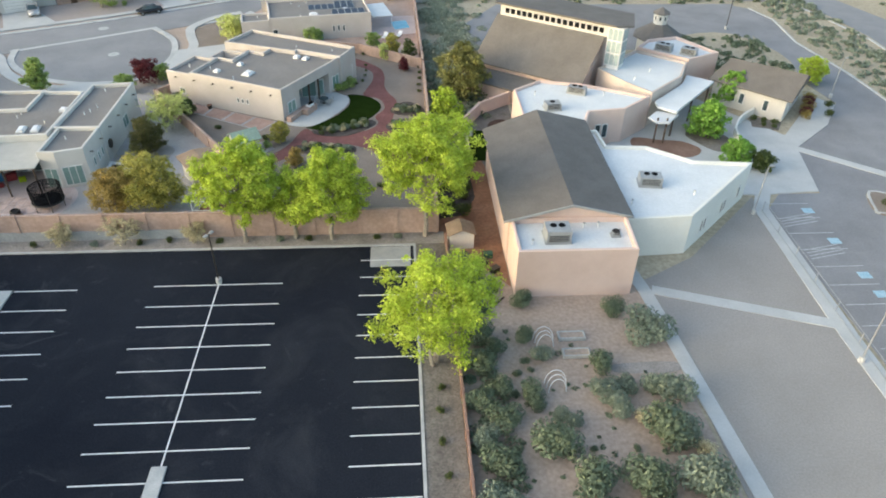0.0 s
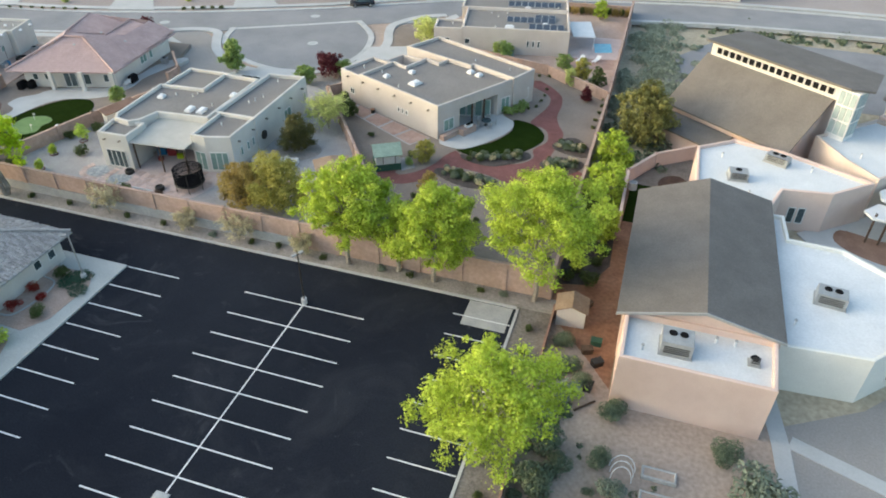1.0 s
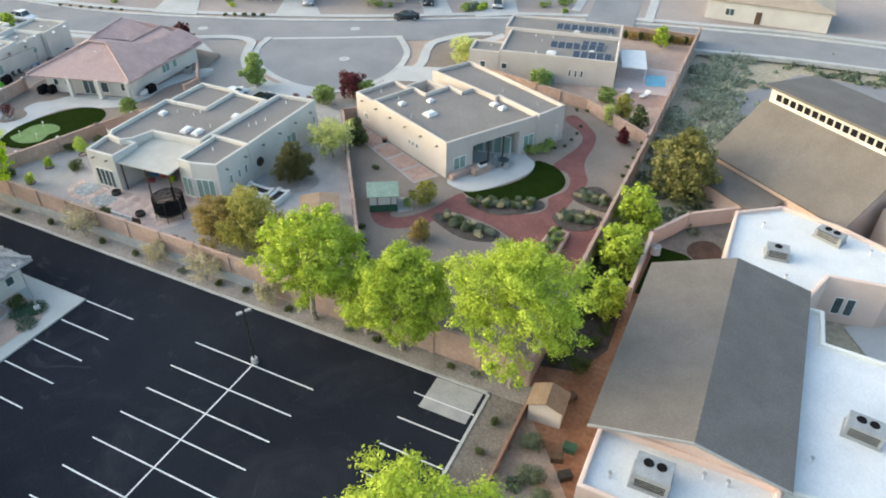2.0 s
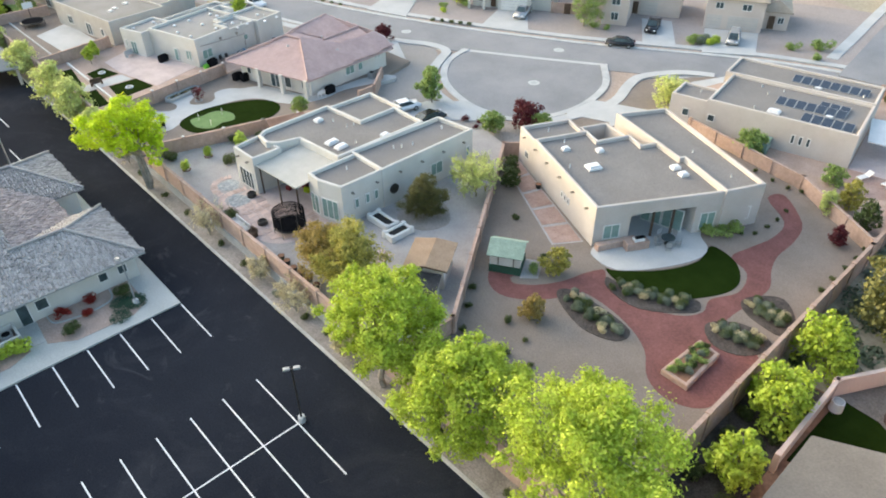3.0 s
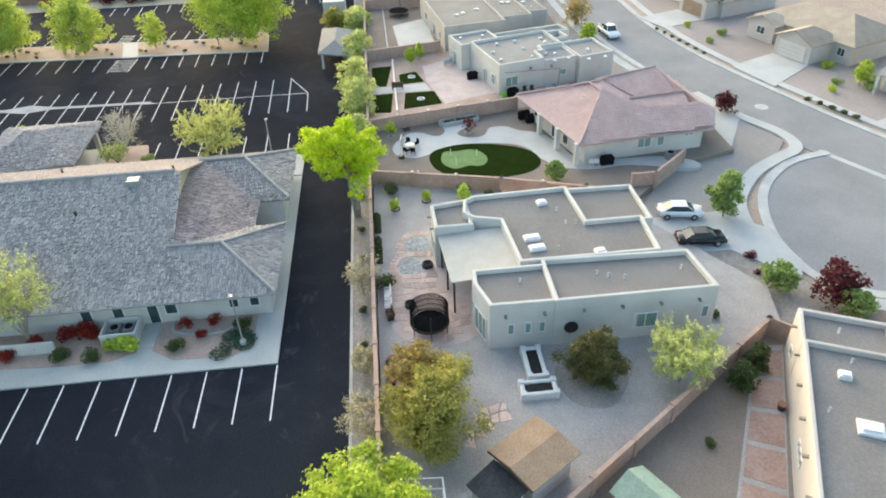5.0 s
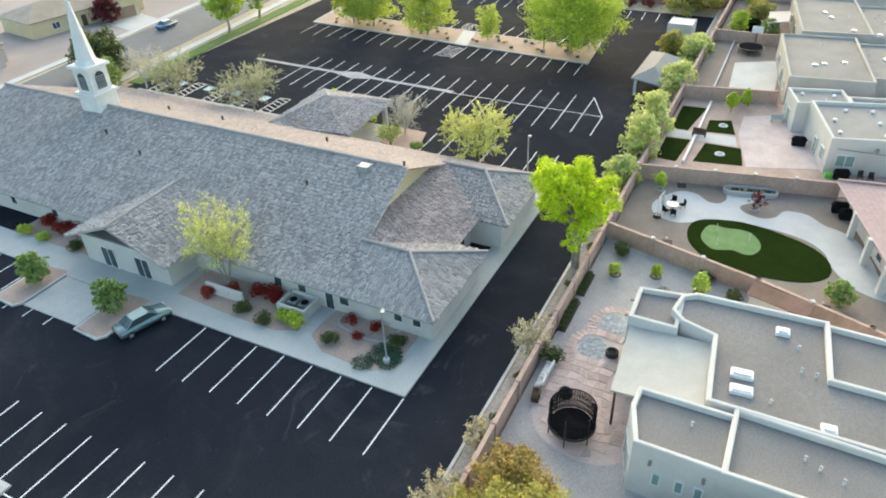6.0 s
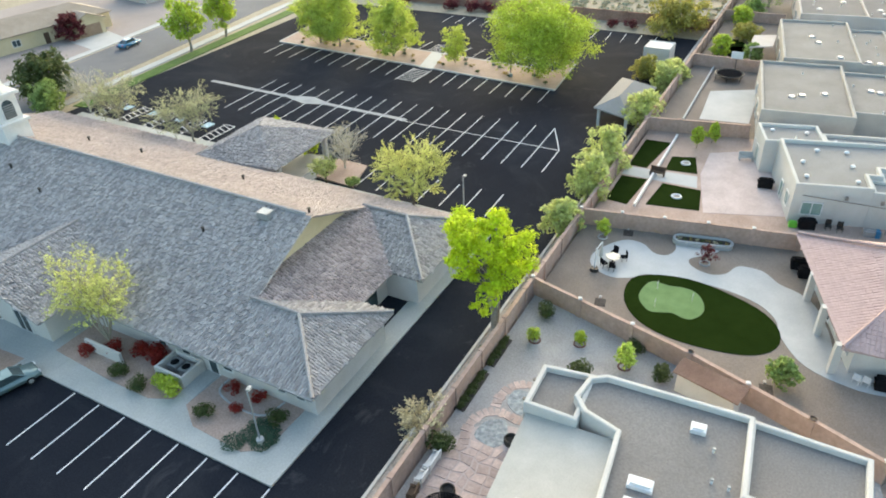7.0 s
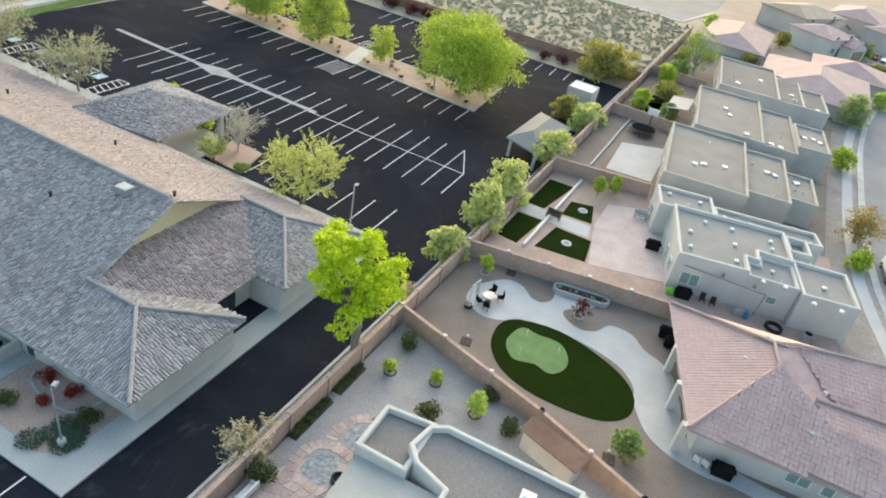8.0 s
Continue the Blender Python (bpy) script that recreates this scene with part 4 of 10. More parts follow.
# putting-green yard
structure("patio_curved", prism(spline([(-67.5, 62.1), (-69.4, 62.1), (-72.1, 63.8), (-72.3, 65.6), (-71.2, 66.9), (-71.2, 68.0), (-72.4, 68.6), (-74.5, 68.4), (-75.3, 70.4), (-75.3, 72.5), (-73.4, 71.9), (-71.6, 70.1), (-70.4, 70.6), (-69.9, 72.2), (-70.6, 73.4), (-72.0, 74.0), (-72.4, 74.9), (-72.2, 76.3), (-70.9, 77.7), (-70.3, 79.2), (-69.0, 80.6), (-66.0, 81.8), (-62.9, 83.0), (-61.9, 88), (-61.8, 92), (-60.2, 95.5), (-58.6, 95.0), (-60.4, 88), (-60.1, 84.1), (-61.1, 80.6), (-63.8, 78.6), (-65.8, 78.0), (-67.3, 76.5), (-68.1, 74.1), (-68.3, 71.3), (-68.0, 69.1), (-67.6, 67.2), (-66.5, 66.1), (-65.9, 64.6), (-66.4, 63.0)], 4), 0.6, Z + 0.02), CONCRETE, "pale concrete patio with curved edges", "patio")
structure("turf_oval", prism(spline([(-63.7, 66.3), (-67.0, 66.6), (-68.4, 70.7), (-67.1, 75.7), (-65.0, 78.2), (-62.3, 78.5), (-60.4, 76.4), (-59.9, 71.8), (-61.0, 68.3)], 4), 0.6, Z + 0.035), TURF, "dark green artificial turf oval", "lawn")
structure("putting_green", prism(spline([(-66.7, 67.9), (-64.9, 67.4), (-63.6, 67.7), (-62.6, 68.7), (-62.8, 69.7), (-63.1, 70.5), (-62.8, 71.5), (-63.1, 72.2), (-64.2, 72.7), (-65.5, 72.5), (-66.7, 71.6), (-66.9, 70.5), (-66.7, 69.4)], 4), 0.6, Z + 0.05), TURF_LIGHT, "pale green putting surface on dark turf", "putting green")
# turf-square yard
for pts in ([(-87.6, 59.9), (-95.0, 59.9), (-95.2, 62.9), (-87.6, 61.9)], [(-79.0, 59.9), (-84.8, 59.9), (-85.0, 62.7), (-78.8, 62.2)], [(-88.0, 63.9), (-91.6, 63.8), (-92.4, 66.3), (-88.4, 67.3)], [(-79.6, 63.9), (-84.8, 64.4), (-84.8, 68.4), (-80.5, 69.1)]):
    structure("turf_square", prism(pts, 0.6, Z + 0.03), TURF, "dark green artificial turf square", "lawn")
structure("turf_walk", prism([(-85.2, 59.8), (-87.3, 59.8), (-87.8, 67.4), (-85.2, 67.9)], 0.6, Z + 0.014), CONCRETE, "pale concrete walk between turf squares", "path")
structure("patio_pink", prism([(-80.3, 69.5), (-88.4, 67.6), (-94.2, 67.5), (-96.9, 72.4), (-92.0, 74.5), (-83.0, 77.5)], 0.6, Z + 0.022), PINK_SLAB, "pale pink tinted concrete patio", "patio")
structure("court_slab", prism([(-103.7, 64.4), (-113.9, 63.8), (-117.0, 69.8), (-104.5, 70.2)], 0.6, Z + 0.03), CONCRETE, "pale blue-grey concrete court slab", "patio")
structure("lawn_far", prism(ring(-132, 64.5, 3.4, 20, 2.4, 0.08), 0.6, Z + 0.03), LAWN, "small green lawn", "lawn")
# trampoline yard
structure("patio_gravel", prism(spline([(-46.5, 64.9), (-44.6, 61.0), (-39.3, 60.2), (-35.6, 61.6), (-34.4, 65.2), (-36.0, 67.9), (-39.0, 68.2), (-39.2, 71.4), (-45.4, 70.8)], 4), 0.6, Z + 0.008), PINK_SLAB, "pink flagstone patio bedding", "patio")
structure("cobble_ring", prism(ring(-48.7, 63.5, 1.15, 24, None, 0.06), 0.6, Z + 0.03), COBBLE_BLUE, "blue-grey cobble bed", "gravel bed")
structure("cobble_bed", prism(ring(-45.2, 62.75, 1.25, 24, 1.1, 0.08), 0.6, Z + 0.024), COBBLE_BLUE, "blue-grey cobble bed", "gravel bed")
structure("tree_ring_bed", prism(ring(-29.4, 75.2, 2.7, 24, None, 0.05), 0.6, Z + 0.02), GRAVEL_GREY, "grey cobble ring round a conifer", "gravel bed")
# pool yard
structure("pool_deck", prism([(-3.6, 115.4), (3.7, 116.6), (3.6, 126), (-5.4, 125)], 0.6, Z + 0.02), PINK_SLAB, "pinkish concrete pool deck", "patio")
structure("pool", prism([(-0.7, 122.6), (2.0, 123.4), (2.7, 119.5), (0.1, 118.6)], 0.6, Z + 0.035), WATER, "small blue swimming pool", "pool")

structure("pool_brick_deck", prism([(-4.2, 115.3), (3.5, 116.5), (3.6, 112.8), (-0.6, 110.2), (-3.6, 111.6)], 0.6, Z + 0.016), BRICK_PAD, "reddish brick terrace beside a pool", "patio")
block_wall("wall_pool_yard", [(-8.6, 137.3), (3.5, 138.6)], 0.5, 3.0)
# ground of the east side
structure("desert_garden", prism([(5.2, -20), (5.2, 57), (10.9, 57), (10.9, 50), (23.4, 50), (24.9, -20)], -0.5, -0.01), SOIL, "sandy desert garden soil", "ground")
structure("red_soil_strip", prism([(5.0, 57.2), (4.4, 60), (4.4, 82.5), (9.2, 82.6), (10.9, 73), (10.9, 50), (9.0, 52.5)], -0.5, 0.0), RED_SOIL, "reddish bare soil between wall and building", "ground")
structure("planting_strip", prism([(4.45, 61.8), (4.45, 82.4), (8.7, 82.4), (8.8, 73), (9.0, 66), (7.4, 62.5)], -0.3, 0.015), MULCH, "dark mulched planting strip beside a wall", "planting bed")
structure("play_lot", prism([(24.6, -20), (24.0, 50.5), (30, 54), (41, 65), (39.6, -20)], -0.5, -0.014), GRAVEL_LOT, "compacted grey gravel play lot", "ground")
structure("path_garden", ribbon([(22.9, 53.0), (23.6, 48.5), (25.3, 26.5), (28, -10)], 1.3, -0.4, 0.05), CONCRETE, "pale concrete path", "path")
structure("path_diagonal", ribbon([(24.3, 49.0), (40.5, 43.2)], 1.25, -0.4, 0.055), CONCRETE, "pale concrete path", "path")
structure("path_lot_edge", ribbon([(43.5, 67.4), (41.0, 62.5), (40.0, 42), (39.0, -20)], 1.7, -0.4, 0.045), CONCRETE, "pale concrete walk beside the lot", "pavement")
structure("lot_east", prism([(40.6, -20), (41.5, 62), (44.5, 65.6), (49.5, 65.6), (52.0, 77), (59.5, 84), (64.5, 90), (63.5, 97), (64.3, 119), (66, 137), (70, 134), (71.9, 127), (70.5, 115), (72.3, 101), (72.6, 91), (73, -20)], -0.5, -0.02), ASPHALT_OLD, "faded grey asphalt lot", "parking lot")
structure("drive_north_east", prism([(8, 118), (14, 112), (34, 112), (48, 112), (62, 112), (64.3, 119), (68, 137), (20, 137)], -0.5, -0.025), ASPHALT_OLD, "faded grey asphalt drive", "road")
structure("plaza", prism([(27, 78), (33, 83), (44, 92), (52, 80), (62, 92), (64, 89.5), (59.5, 83), (52, 76.6), (49.5, 66), (42, 65.4), (34, 66)], -0.5, 0.06), CONCRETE, "pale concrete entry plaza", "pavement")
structure("plaza_bed", prism(spline([(31.4, 80.0), (34.6, 79.2), (37.6, 78.6), (39.2, 76.2), (36.8, 74.4), (33.0, 75.4), (30.6, 77.6)], 4), -0.3, 0.085), BROWN_ROOF, "reddish brown mulch bed in a plaza", "planting bed")
structure("plaza_tree_bed", prism(spline([(38.6, 80.8), (41.2, 82.4), (43.9, 80.0), (43.6, 76.6), (41.2, 75.8), (39.4, 78.2)], 4), -0.3, 0.085), GRAVEL_DARK, "dark gravel bed under a courtyard tree", "planting bed")
structure("wing_bed", prism([(48.6, 82.6), (49.6, 85.8), (53.4, 84.0), (51.9, 81.6)], -0.3, 0.085), GRAVEL_DARK, "dark gravel bed with round shrubs beside a wing", "planting bed")
structure("courtyard_wall", ribbon(spline([(50.4, 86.6), (47.4, 83.9), (45.2, 80.4), (44.5, 76.8)], 6, False), 0.25, -0.2, 1.1), STUCCO_BRIGHT, "low curved white courtyard wall", "wall")
structure("path_plaza", ribbon([(50.0, 78.0), (60.0, 69.4), (72, 60)], 1.3, -0.4, 0.05), CONCRETE, "pale concrete walk", "path")
structure("avenue", ribbon([(90.5, -60), (90.5, 90), (91, 118), (86, 142), (40, 149.5)], 11.0, -0.5, -0.012), STREET, "dark grey asphalt avenue", "road")
structure("avenue_edge", ribbon([(84.5, -60), (84.6, 90), (84.8, 116), (80.5, 137)], 0.5, -0.5, 0.06), CURB, "pale curb", "curb")
structure("lot_east_curb", ribbon([(70, 134), (71.9, 127), (70.5, 115), (72.3, 101), (72.6, 91), (73, -20)], 0.4, -0.5, 0.08), CURB, "pale concrete curb of the east lot", "curb")
structure("scrub_island", prism(spline([(47.5, 99.5), (48.6, 112), (52, 119), (60.5, 119.6), (65.2, 110), (62.5, 99.5)], 3), -0.5, 0.0), SOIL_FAR, "sandy soil patch with scrub beside the lot", "ground")
structure("walled_yard", prism([(9.1, 73.0), (16.0, 73.0), (16.1, 90.8), (11.8, 87.5), (9.0, 82.5)], -0.5, -0.004), GRAVEL_DARK, "dark grey gravel in a walled yard", "yard")
structure("shade_soil", prism(spline([(12.6, 82.9), (15.75, 80.9), (15.75, 84.6), (14.6, 86.0), (12.9, 85.2)], 3), -0.5, 0.004), DARK_SOIL, "dark bare soil in a walled yard", "ground")
structure("play_turf", prism([(9.3, 74.5), (15.72, 74.5), (15.72, 80.6), (12.4, 82.6), (9.5, 82.8)], -0.5, 0.012), TURF, "dark green turf in a walled yard", "lawn")
block_wall("wall_walled_yard", [(9.0, 73.0), (8.9, 82.6), (11.7, 87.6), (16.2, 91.0)], -0.3, 1.75, STUCCO_PINK, 0.22, 30, "pink stucco yard wall")
EASTLOT = bpy.data.objects["lot_east"]
for k in range(9):
    y = 63.5 - 2.9 * k
    part("parking_line", ribbon([(41.9, y), (46.9, y)], 0.11, -0.02, -0.012), PAINT_FADED, EASTLOT)
for y in (62.0, 56.2, 50.4, 47.5):
    part("blue_marking", prism([(45.6, y - 0.5), (46.8, y - 0.5), (46.8, y + 0.5), (45.6, y + 0.5)], -0.1, -0.011), BLUE_PAINT, EASTLOT)
for yy in (59.0, 53.2):
    for k in range(4):
        part("hatch_line", ribbon([(42.2, yy + 0.5 * k), (46.2, yy + 0.9 + 0.5 * k)], 0.12, -0.02, -0.010), PAINT_FADED, EASTLOT)
structure("median", prism(spline([(53.8, 61.2), (57.2, 60.6), (58.6, 63.6), (55.4, 65.6)], 4), -0.3, 0.12), GRAVEL_TAN, "planted gravel median with a pale curb", "median")
structure("median_curb", ribbon(spline([(53.8, 61.2), (57.2, 60.6), (58.6, 63.6), (55.4, 65.6), (53.8, 61.2)], 4, False), 0.3, -0.3, 0.15), CURB, "pale concrete curb", "curb")

# west side
ISL = [(-113.2, -12.6), (-109.4, 42.8), (-122.2, 41.6), (-122.2, 40.3), (-116.8, 40.0), (-119.8, -11.4), (-124.2, -12.4), (-124.2, -13.6)]
structure("island_planted", prism(ISL, -0.3, 0.14), GRAVEL_PINK, "pinkish gravel planted island in the lot", "median")
structure("island_curb", ribbon(ISL + ISL[:1], 0.3, -0.3, 0.16), CURB, "pale concrete curb of a lot island", "curb")
structure("island_crossing", prism([(-110.6, 18.8), (-110.5, 21.4), (-118.1, 19.4), (-118.2, 17.0)], -0.3, 0.17), CONCRETE, "pale concrete crossing walk on the island", "path")
structure("street_west", ribbon([(-30, -30), (-66, -31.5), (-130, -38.5), (-300, -50)], 13.0, -0.5, -0.03), STREET_WEST, "grey asphalt street behind the church", "road")
structure("grass_verge", ribbon([(-76, -20.6), (-95, -22.4), (-132, -24.6), (-240, -31)], 2.6, -0.5, 0.05), LAWN, "green grass verge beside the street", "lawn")
structure("sidewalk_street_west", ribbon([(-60, -23.0), (-95, -25.2), (-132, -28.6), (-240, -36)], 1.7, -0.5, 0.07), CONCRETE, "pale concrete sidewalk", "pavement")
structure("sidewalk_far", ribbon([(-60, -39.6), (-95, -42.6), (-132, -46.6), (-240, -58)], 1.7, -0.5, 0.07), CONCRETE, "pale concrete sidewalk", "pavement")
structure("yards_far", prism([(-60, -40.6), (-95, -43.6), (-132, -47.6), (-240, -59), (-240, -90), (-40, -90), (-40, -40)], -0.5, 0.03), GRAVEL_FRONT, "pinkish gravel front yards", "yard")
structure("drive_far", prism([(-98, -52), (-106, -51), (-104, -43.5), (-96, -42.5)], -0.3, 0.06), CONCRETE, "pale concrete drive", "driveway")
structure("street_far", prism([(-207, 28), (-206, 54.5), (-219, 57), (-260, 66), (-260, 28)], -0.5, -0.02), STREET, "pale grey asphalt street end beyond the desert", "road")
structure("curb_far", ribbon([(-207, 28), (-206, 54.5), (-219, 57), (-260, 66)], 0.9, -0.5, 0.08), CURB, "pale concrete curb", "curb")
structure("lawn_small", prism(spline([(-128.6, 61.2), (-135.8, 61.6), (-138.8, 63.2), (-135.6, 65.2), (-128.4, 64.4)], 4), 0.6, YARD + 0.03), TURF, "small dark green garden lawn", "lawn")
# church planting beds
structure("bed_base", box(-42.0, -38.8, 27.9, 49.3, -0.3, 0.135), WALK, "pale concrete edge of the planting beds", "pavement")
structure("bed_edging", ribbon(spline([(-41.9, 41.7), (-40.5, 42.0), (-39.9, 44.4), (-40.2, 46.7), (-41.9, 47.2)], 5, False), 0.14, 0.0, 0.26), CURB, "pale curved edging in a planting bed", "edging")
for nm, pts in (("bed_corner", [(-42.0, 40.8), (-38.4, 40.6), (-37.1, 42.6), (-36.9, 47.4), (-37.8, 48.9), (-42.0, 49.0)]), ("bed_middle", [(-42.0, 26.0), (-38.0, 26.0), (-37.6, 33.0), (-37.6, 37.4), (-38.4, 39.3), (-42.0, 39.3)]), ("bed_south", [(-42.0, 2.0), (-38.9, 2.0), (-38.9, 13.0), (-42.0, 13.0)])):
    structure(nm, prism(pts, -0.3, 0.17), GRAVEL_PINK, "pinkish gravel planting bed beside the church", "planting bed")
structure("bed_walk", prism([(-42.0, 39.2), (-38.8, 39.2), (-38.8, 40.6), (-42.0, 40.6)], -0.3, 0.18), WALK, "pale concrete entry walk", "path")
structure("entry_walk", prism([(-42.0, 13.0), (-35.6, 13.0), (-35.6, 28.0), (-42.0, 28.0)], -0.3, 0.15), WALK, "pale concrete church entry walk", "pavement")
for cy in (22.9, 12.0):
    structure("lot_island", prism([(-30.7, cy - 1.5), (-30.4, cy + 1.2), (-31.2, cy + 1.6), (-36.2, cy + 1.6), (-36.0, cy - 1.5)], -0.3, 0.16, bevel=0.02), GRAVEL_PINK, "pinkish gravel lot island", "median")
    structure("lot_island_curb", ribbon([(-36.2, cy + 1.7), (-31.0, cy + 1.7), (-30.4, cy + 1.2), (-30.5, cy - 1.6), (-36.0, cy - 1.6)], 0.25, -0.3, 0.18), CURB, "pale concrete curb of a lot island", "curb")
structure("ramp_walk", prism([(-30.9, 14.0), (-36.0, 14.0), (-36.0, 21.0), (-30.9, 21.0)], -0.3, 0.10), WALK, "pale concrete loading walk", "pavement")
structure("pavement_portico", box(-74.6, -71.6, -18, 27.0, -0.3, 0.135), WALK, "pale concrete walk beside the portico", "pavement")
structure("bed_west", prism([(-72.4, 26.8), (-77.4, 26.6), (-77.2, 31.0), (-72.0, 32.4)], -0.3, 0.16), GRAVEL_PINK, "pinkish gravel bed", "planting bed")


# ---- houses ----
def local(ox, oy, ang):
    c, s = math.cos(radians(ang)), math.sin(radians(ang))
    return lambda pts: [(ox + c * a - s * b, oy + s * a + c * b) for a, b in pts]


def skylight(x, y, z, lx, ly, ang=0.0, h=0.28):
    t = thing("skylight", "white domed acrylic skylight on a flat roof", "skylight", "roof skylights")
    part("curb", obox(x, y, ang, lx, ly, z, z + h * 0.5), METAL_WHITE, t)
    part("dome", obox(x, y, ang, lx * 0.96, ly * 0.96, z + h * 0.5, z + h, bevel=min(lx, ly) * 0.16), SKYLIGHT, t)
    return t


def vent_pipe(x, y, z, h=0.4, r=0.07, metal=METAL_WHITE, label="short pale metal vent pipe on a roof"):
    t = thing("vent_pipe", label, "vent pipe", "roof vents")
    bm = tube((x, y, z - 0.05), (x, y, z + h), r)
    part("pipe", bm, metal, t)
    part("cap", tube((x, y, z + h), (x, y, z + h + 0.08), r * 1.6, r * 1.3), METAL_GREY if metal is METAL_WHITE else metal, t)
    return t


def canale(parent, x, y, z, face):
    c, s = math.cos(radians(face)), math.sin(radians(face))
    part("canale", obox(x + c * 0.2, y + s * 0.2, face, 0.36, 0.2, z, z + 0.13), PIPE_BROWN, parent)


# house with the curved lawn (turned 155 degrees)
HA = thing("house", "tan stucco flat-roofed house with a covered patio", "house", "estate houses")
A = local(-14.4, 83.1, 154.9)
main_hi = A([(0, 0), (14.2, 0), (14.2, -6.3), (11.8, -6.3), (11.8, -10.2), (9.4, -10.2), (9.4, -12.4), (5.6, -12.4), (5.6, -13.0), (-1.4, -13.0)])
main_lo = A([(0, 0), (14.2, 0), (14.2, -6.3), (11.8, -6.3), (11.8, -10.2), (9.4, -10.2), (9.4, -12.4), (5.6, -12.4), (5.6, -13.0), (-1.4, -13.0), (-1.1, -10.2), (3.2, -9.4), (3.2, -3.6), (-0.35, -3.6)])
section(HA, main_hi, YARD - 0.3, 5.85, STUCCO_TAN, ROOF_GRAVEL, main_lo, 4.5, 0.42)
section(HA, A([(14.0, 0.02), (17.9, 0.02), (17.9, -6.0), (14.0, -6.0)]), YARD - 0.3, 5.6, STUCCO_TAN, ROOF_GRAVEL, rim=0.42)
section(HA, A([(-1.6, -12.8), (5.3, -12.7), (5.3, -12.1), (16.6, -11.2), (16.0, -17.3), (-1.6, -17.2)]), YARD - 0.3, 6.0, STUCCO_TAN, ROOF_GRAVEL, rim=0.42)
part("court_wall", parapet(A([(11.9, -6.4), (15.8, -6.2), (15.8, -9.6), (11.9, -10.1)]), YARD - 0.3, 5.5), STUCCO_TAN, HA)

# house with the canvas patio cover
HB = thing("house", "cream stucco flat-roofed house with stepped parapets", "house", "estate houses")
section(HB, [(-38.2, 67.4), (-36.4, 67.3), (-33.6, 68.15), (-33.5, 73.4), (-38.2, 73.4)], YARD - 0.3, 5.9, STUCCO_CREAM, ROOF_GRAVEL, rim=0.4)
section(HB, [(-38.8, 73.1), (-33.42, 73.1), (-33.42, 85.9), (-38.4, 85.3)], YARD - 0.3, 5.95, STUCCO_CREAM, ROOF_GRAVEL, rim=0.45)
section(HB, [(-49.3, 69.0), (-48.6, 68.0), (-46.6, 67.7), (-45.6, 68.6), (-44.9, 70.85), (-38.6, 71.4), (-38.6, 83.2), (-43.8, 83.3), (-43.8, 78.35), (-49.65, 77.9)], YARD - 0.3, 5.98, STUCCO_CREAM, ROOF_GRAVEL, rim=0.42)
section(HB, [(-49.75, 77.7), (-43.6, 78.15), (-43.6, 84.3), (-49.6, 84.2)], YARD - 0.3, 5.65, STUCCO_CREAM, ROOF_GRAVEL, rim=0.4)
section(HB, [(-48.7, 64.9), (-44.9, 65.0), (-44.9, 68.5), (-49.2, 68.3)], YARD - 0.3, 5.7, STUCCO_CREAM, ROOF_GRAVEL, rim=0.4)
part("patio_cover", sheet([(-44.95, 65.2, 4.85), (-38.0, 65.7, 4.9), (-38.1, 71.4, 5.2), (-44.95, 70.9, 5.15)], 0.14), CANVAS, HB, "cream flat patio cover")

# tiled house by the putting green
HC = thing("house", "cream house with a pink concrete tile hip roof", "house", "estate houses")
W_, S_, E_, N2, N1 = (-75.3, 78.1), (-60.9, 82.4), (-62.4, 98.3), (-67.4, 100.6), (-79.4, 97.4)
P1, R2, WR0, WR1, R3, R4 = (-71.8, 86.3, 6.6), (-69.2, 87.0, 6.5), (-72.8, 88.0, 6.6), (-75.2, 95.6, 6.6), (-65.6, 91.3, 5.6), (-66.0, 97.6, 6.0)
VL = (-68.9, 91.4, 5.45)
EC = 4.2
part("wall", prism([(-73.9, 79.6), (-61.8, 83.3), (-63.2, 97.4), (-67.4, 99.5), (-78.0, 96.4)], YARD - 0.3, EC), STUCCO_CREAM, HC)
HC_ROOF = [[(*W_, EC), (*S_, EC), R2, P1], [(*S_, EC), (*E_, EC), R4, R3, R2], [(*N1, EC), (*W_, EC), P1, WR0, WR1], [P1, R2, R3, VL, WR0], [WR0, VL, (-69.9, 98.3, 5.5), WR1], [(*E_, EC), (*N2, EC), (*N1, EC), WR1, R4]]
for pts in HC_ROOF:
    part("roof_deck", sheet([(x, y, z - 0.13) for x, y, z in pts], 0.2), TILE_PINK, HC)
STRIP = [(-67.8, 89.9, 6.0), (-65.4, 91.0, 5.75), (-66.4, 96.6, 5.75), (-68.8, 96.8, 6.0)]
part("raised_roof", sheet([(x, y, z - 0.13) for x, y, z in STRIP], 0.16), TILE_PINK, HC)

# church
CH = thing("church", "long cream church with a grey tile roof and white steeple", "church")
EV, RZ, RX = 3.15, 8.5, -54.0
part("wall", prism([(-42.0, -15), (-42.0, 50.2), (-51.2, 50.2), (-51.2, 47.0), (-56.6, 47.0), (-56.6, 50.2), (-66.0, 50.2), (-66.0, -15)], -0.3, EV - 0.1), STUCCO_CREAM, CH)
SL = (RZ - EV) / 13.0


def slope_z(x):
    return RZ - abs(x - RX) * SL


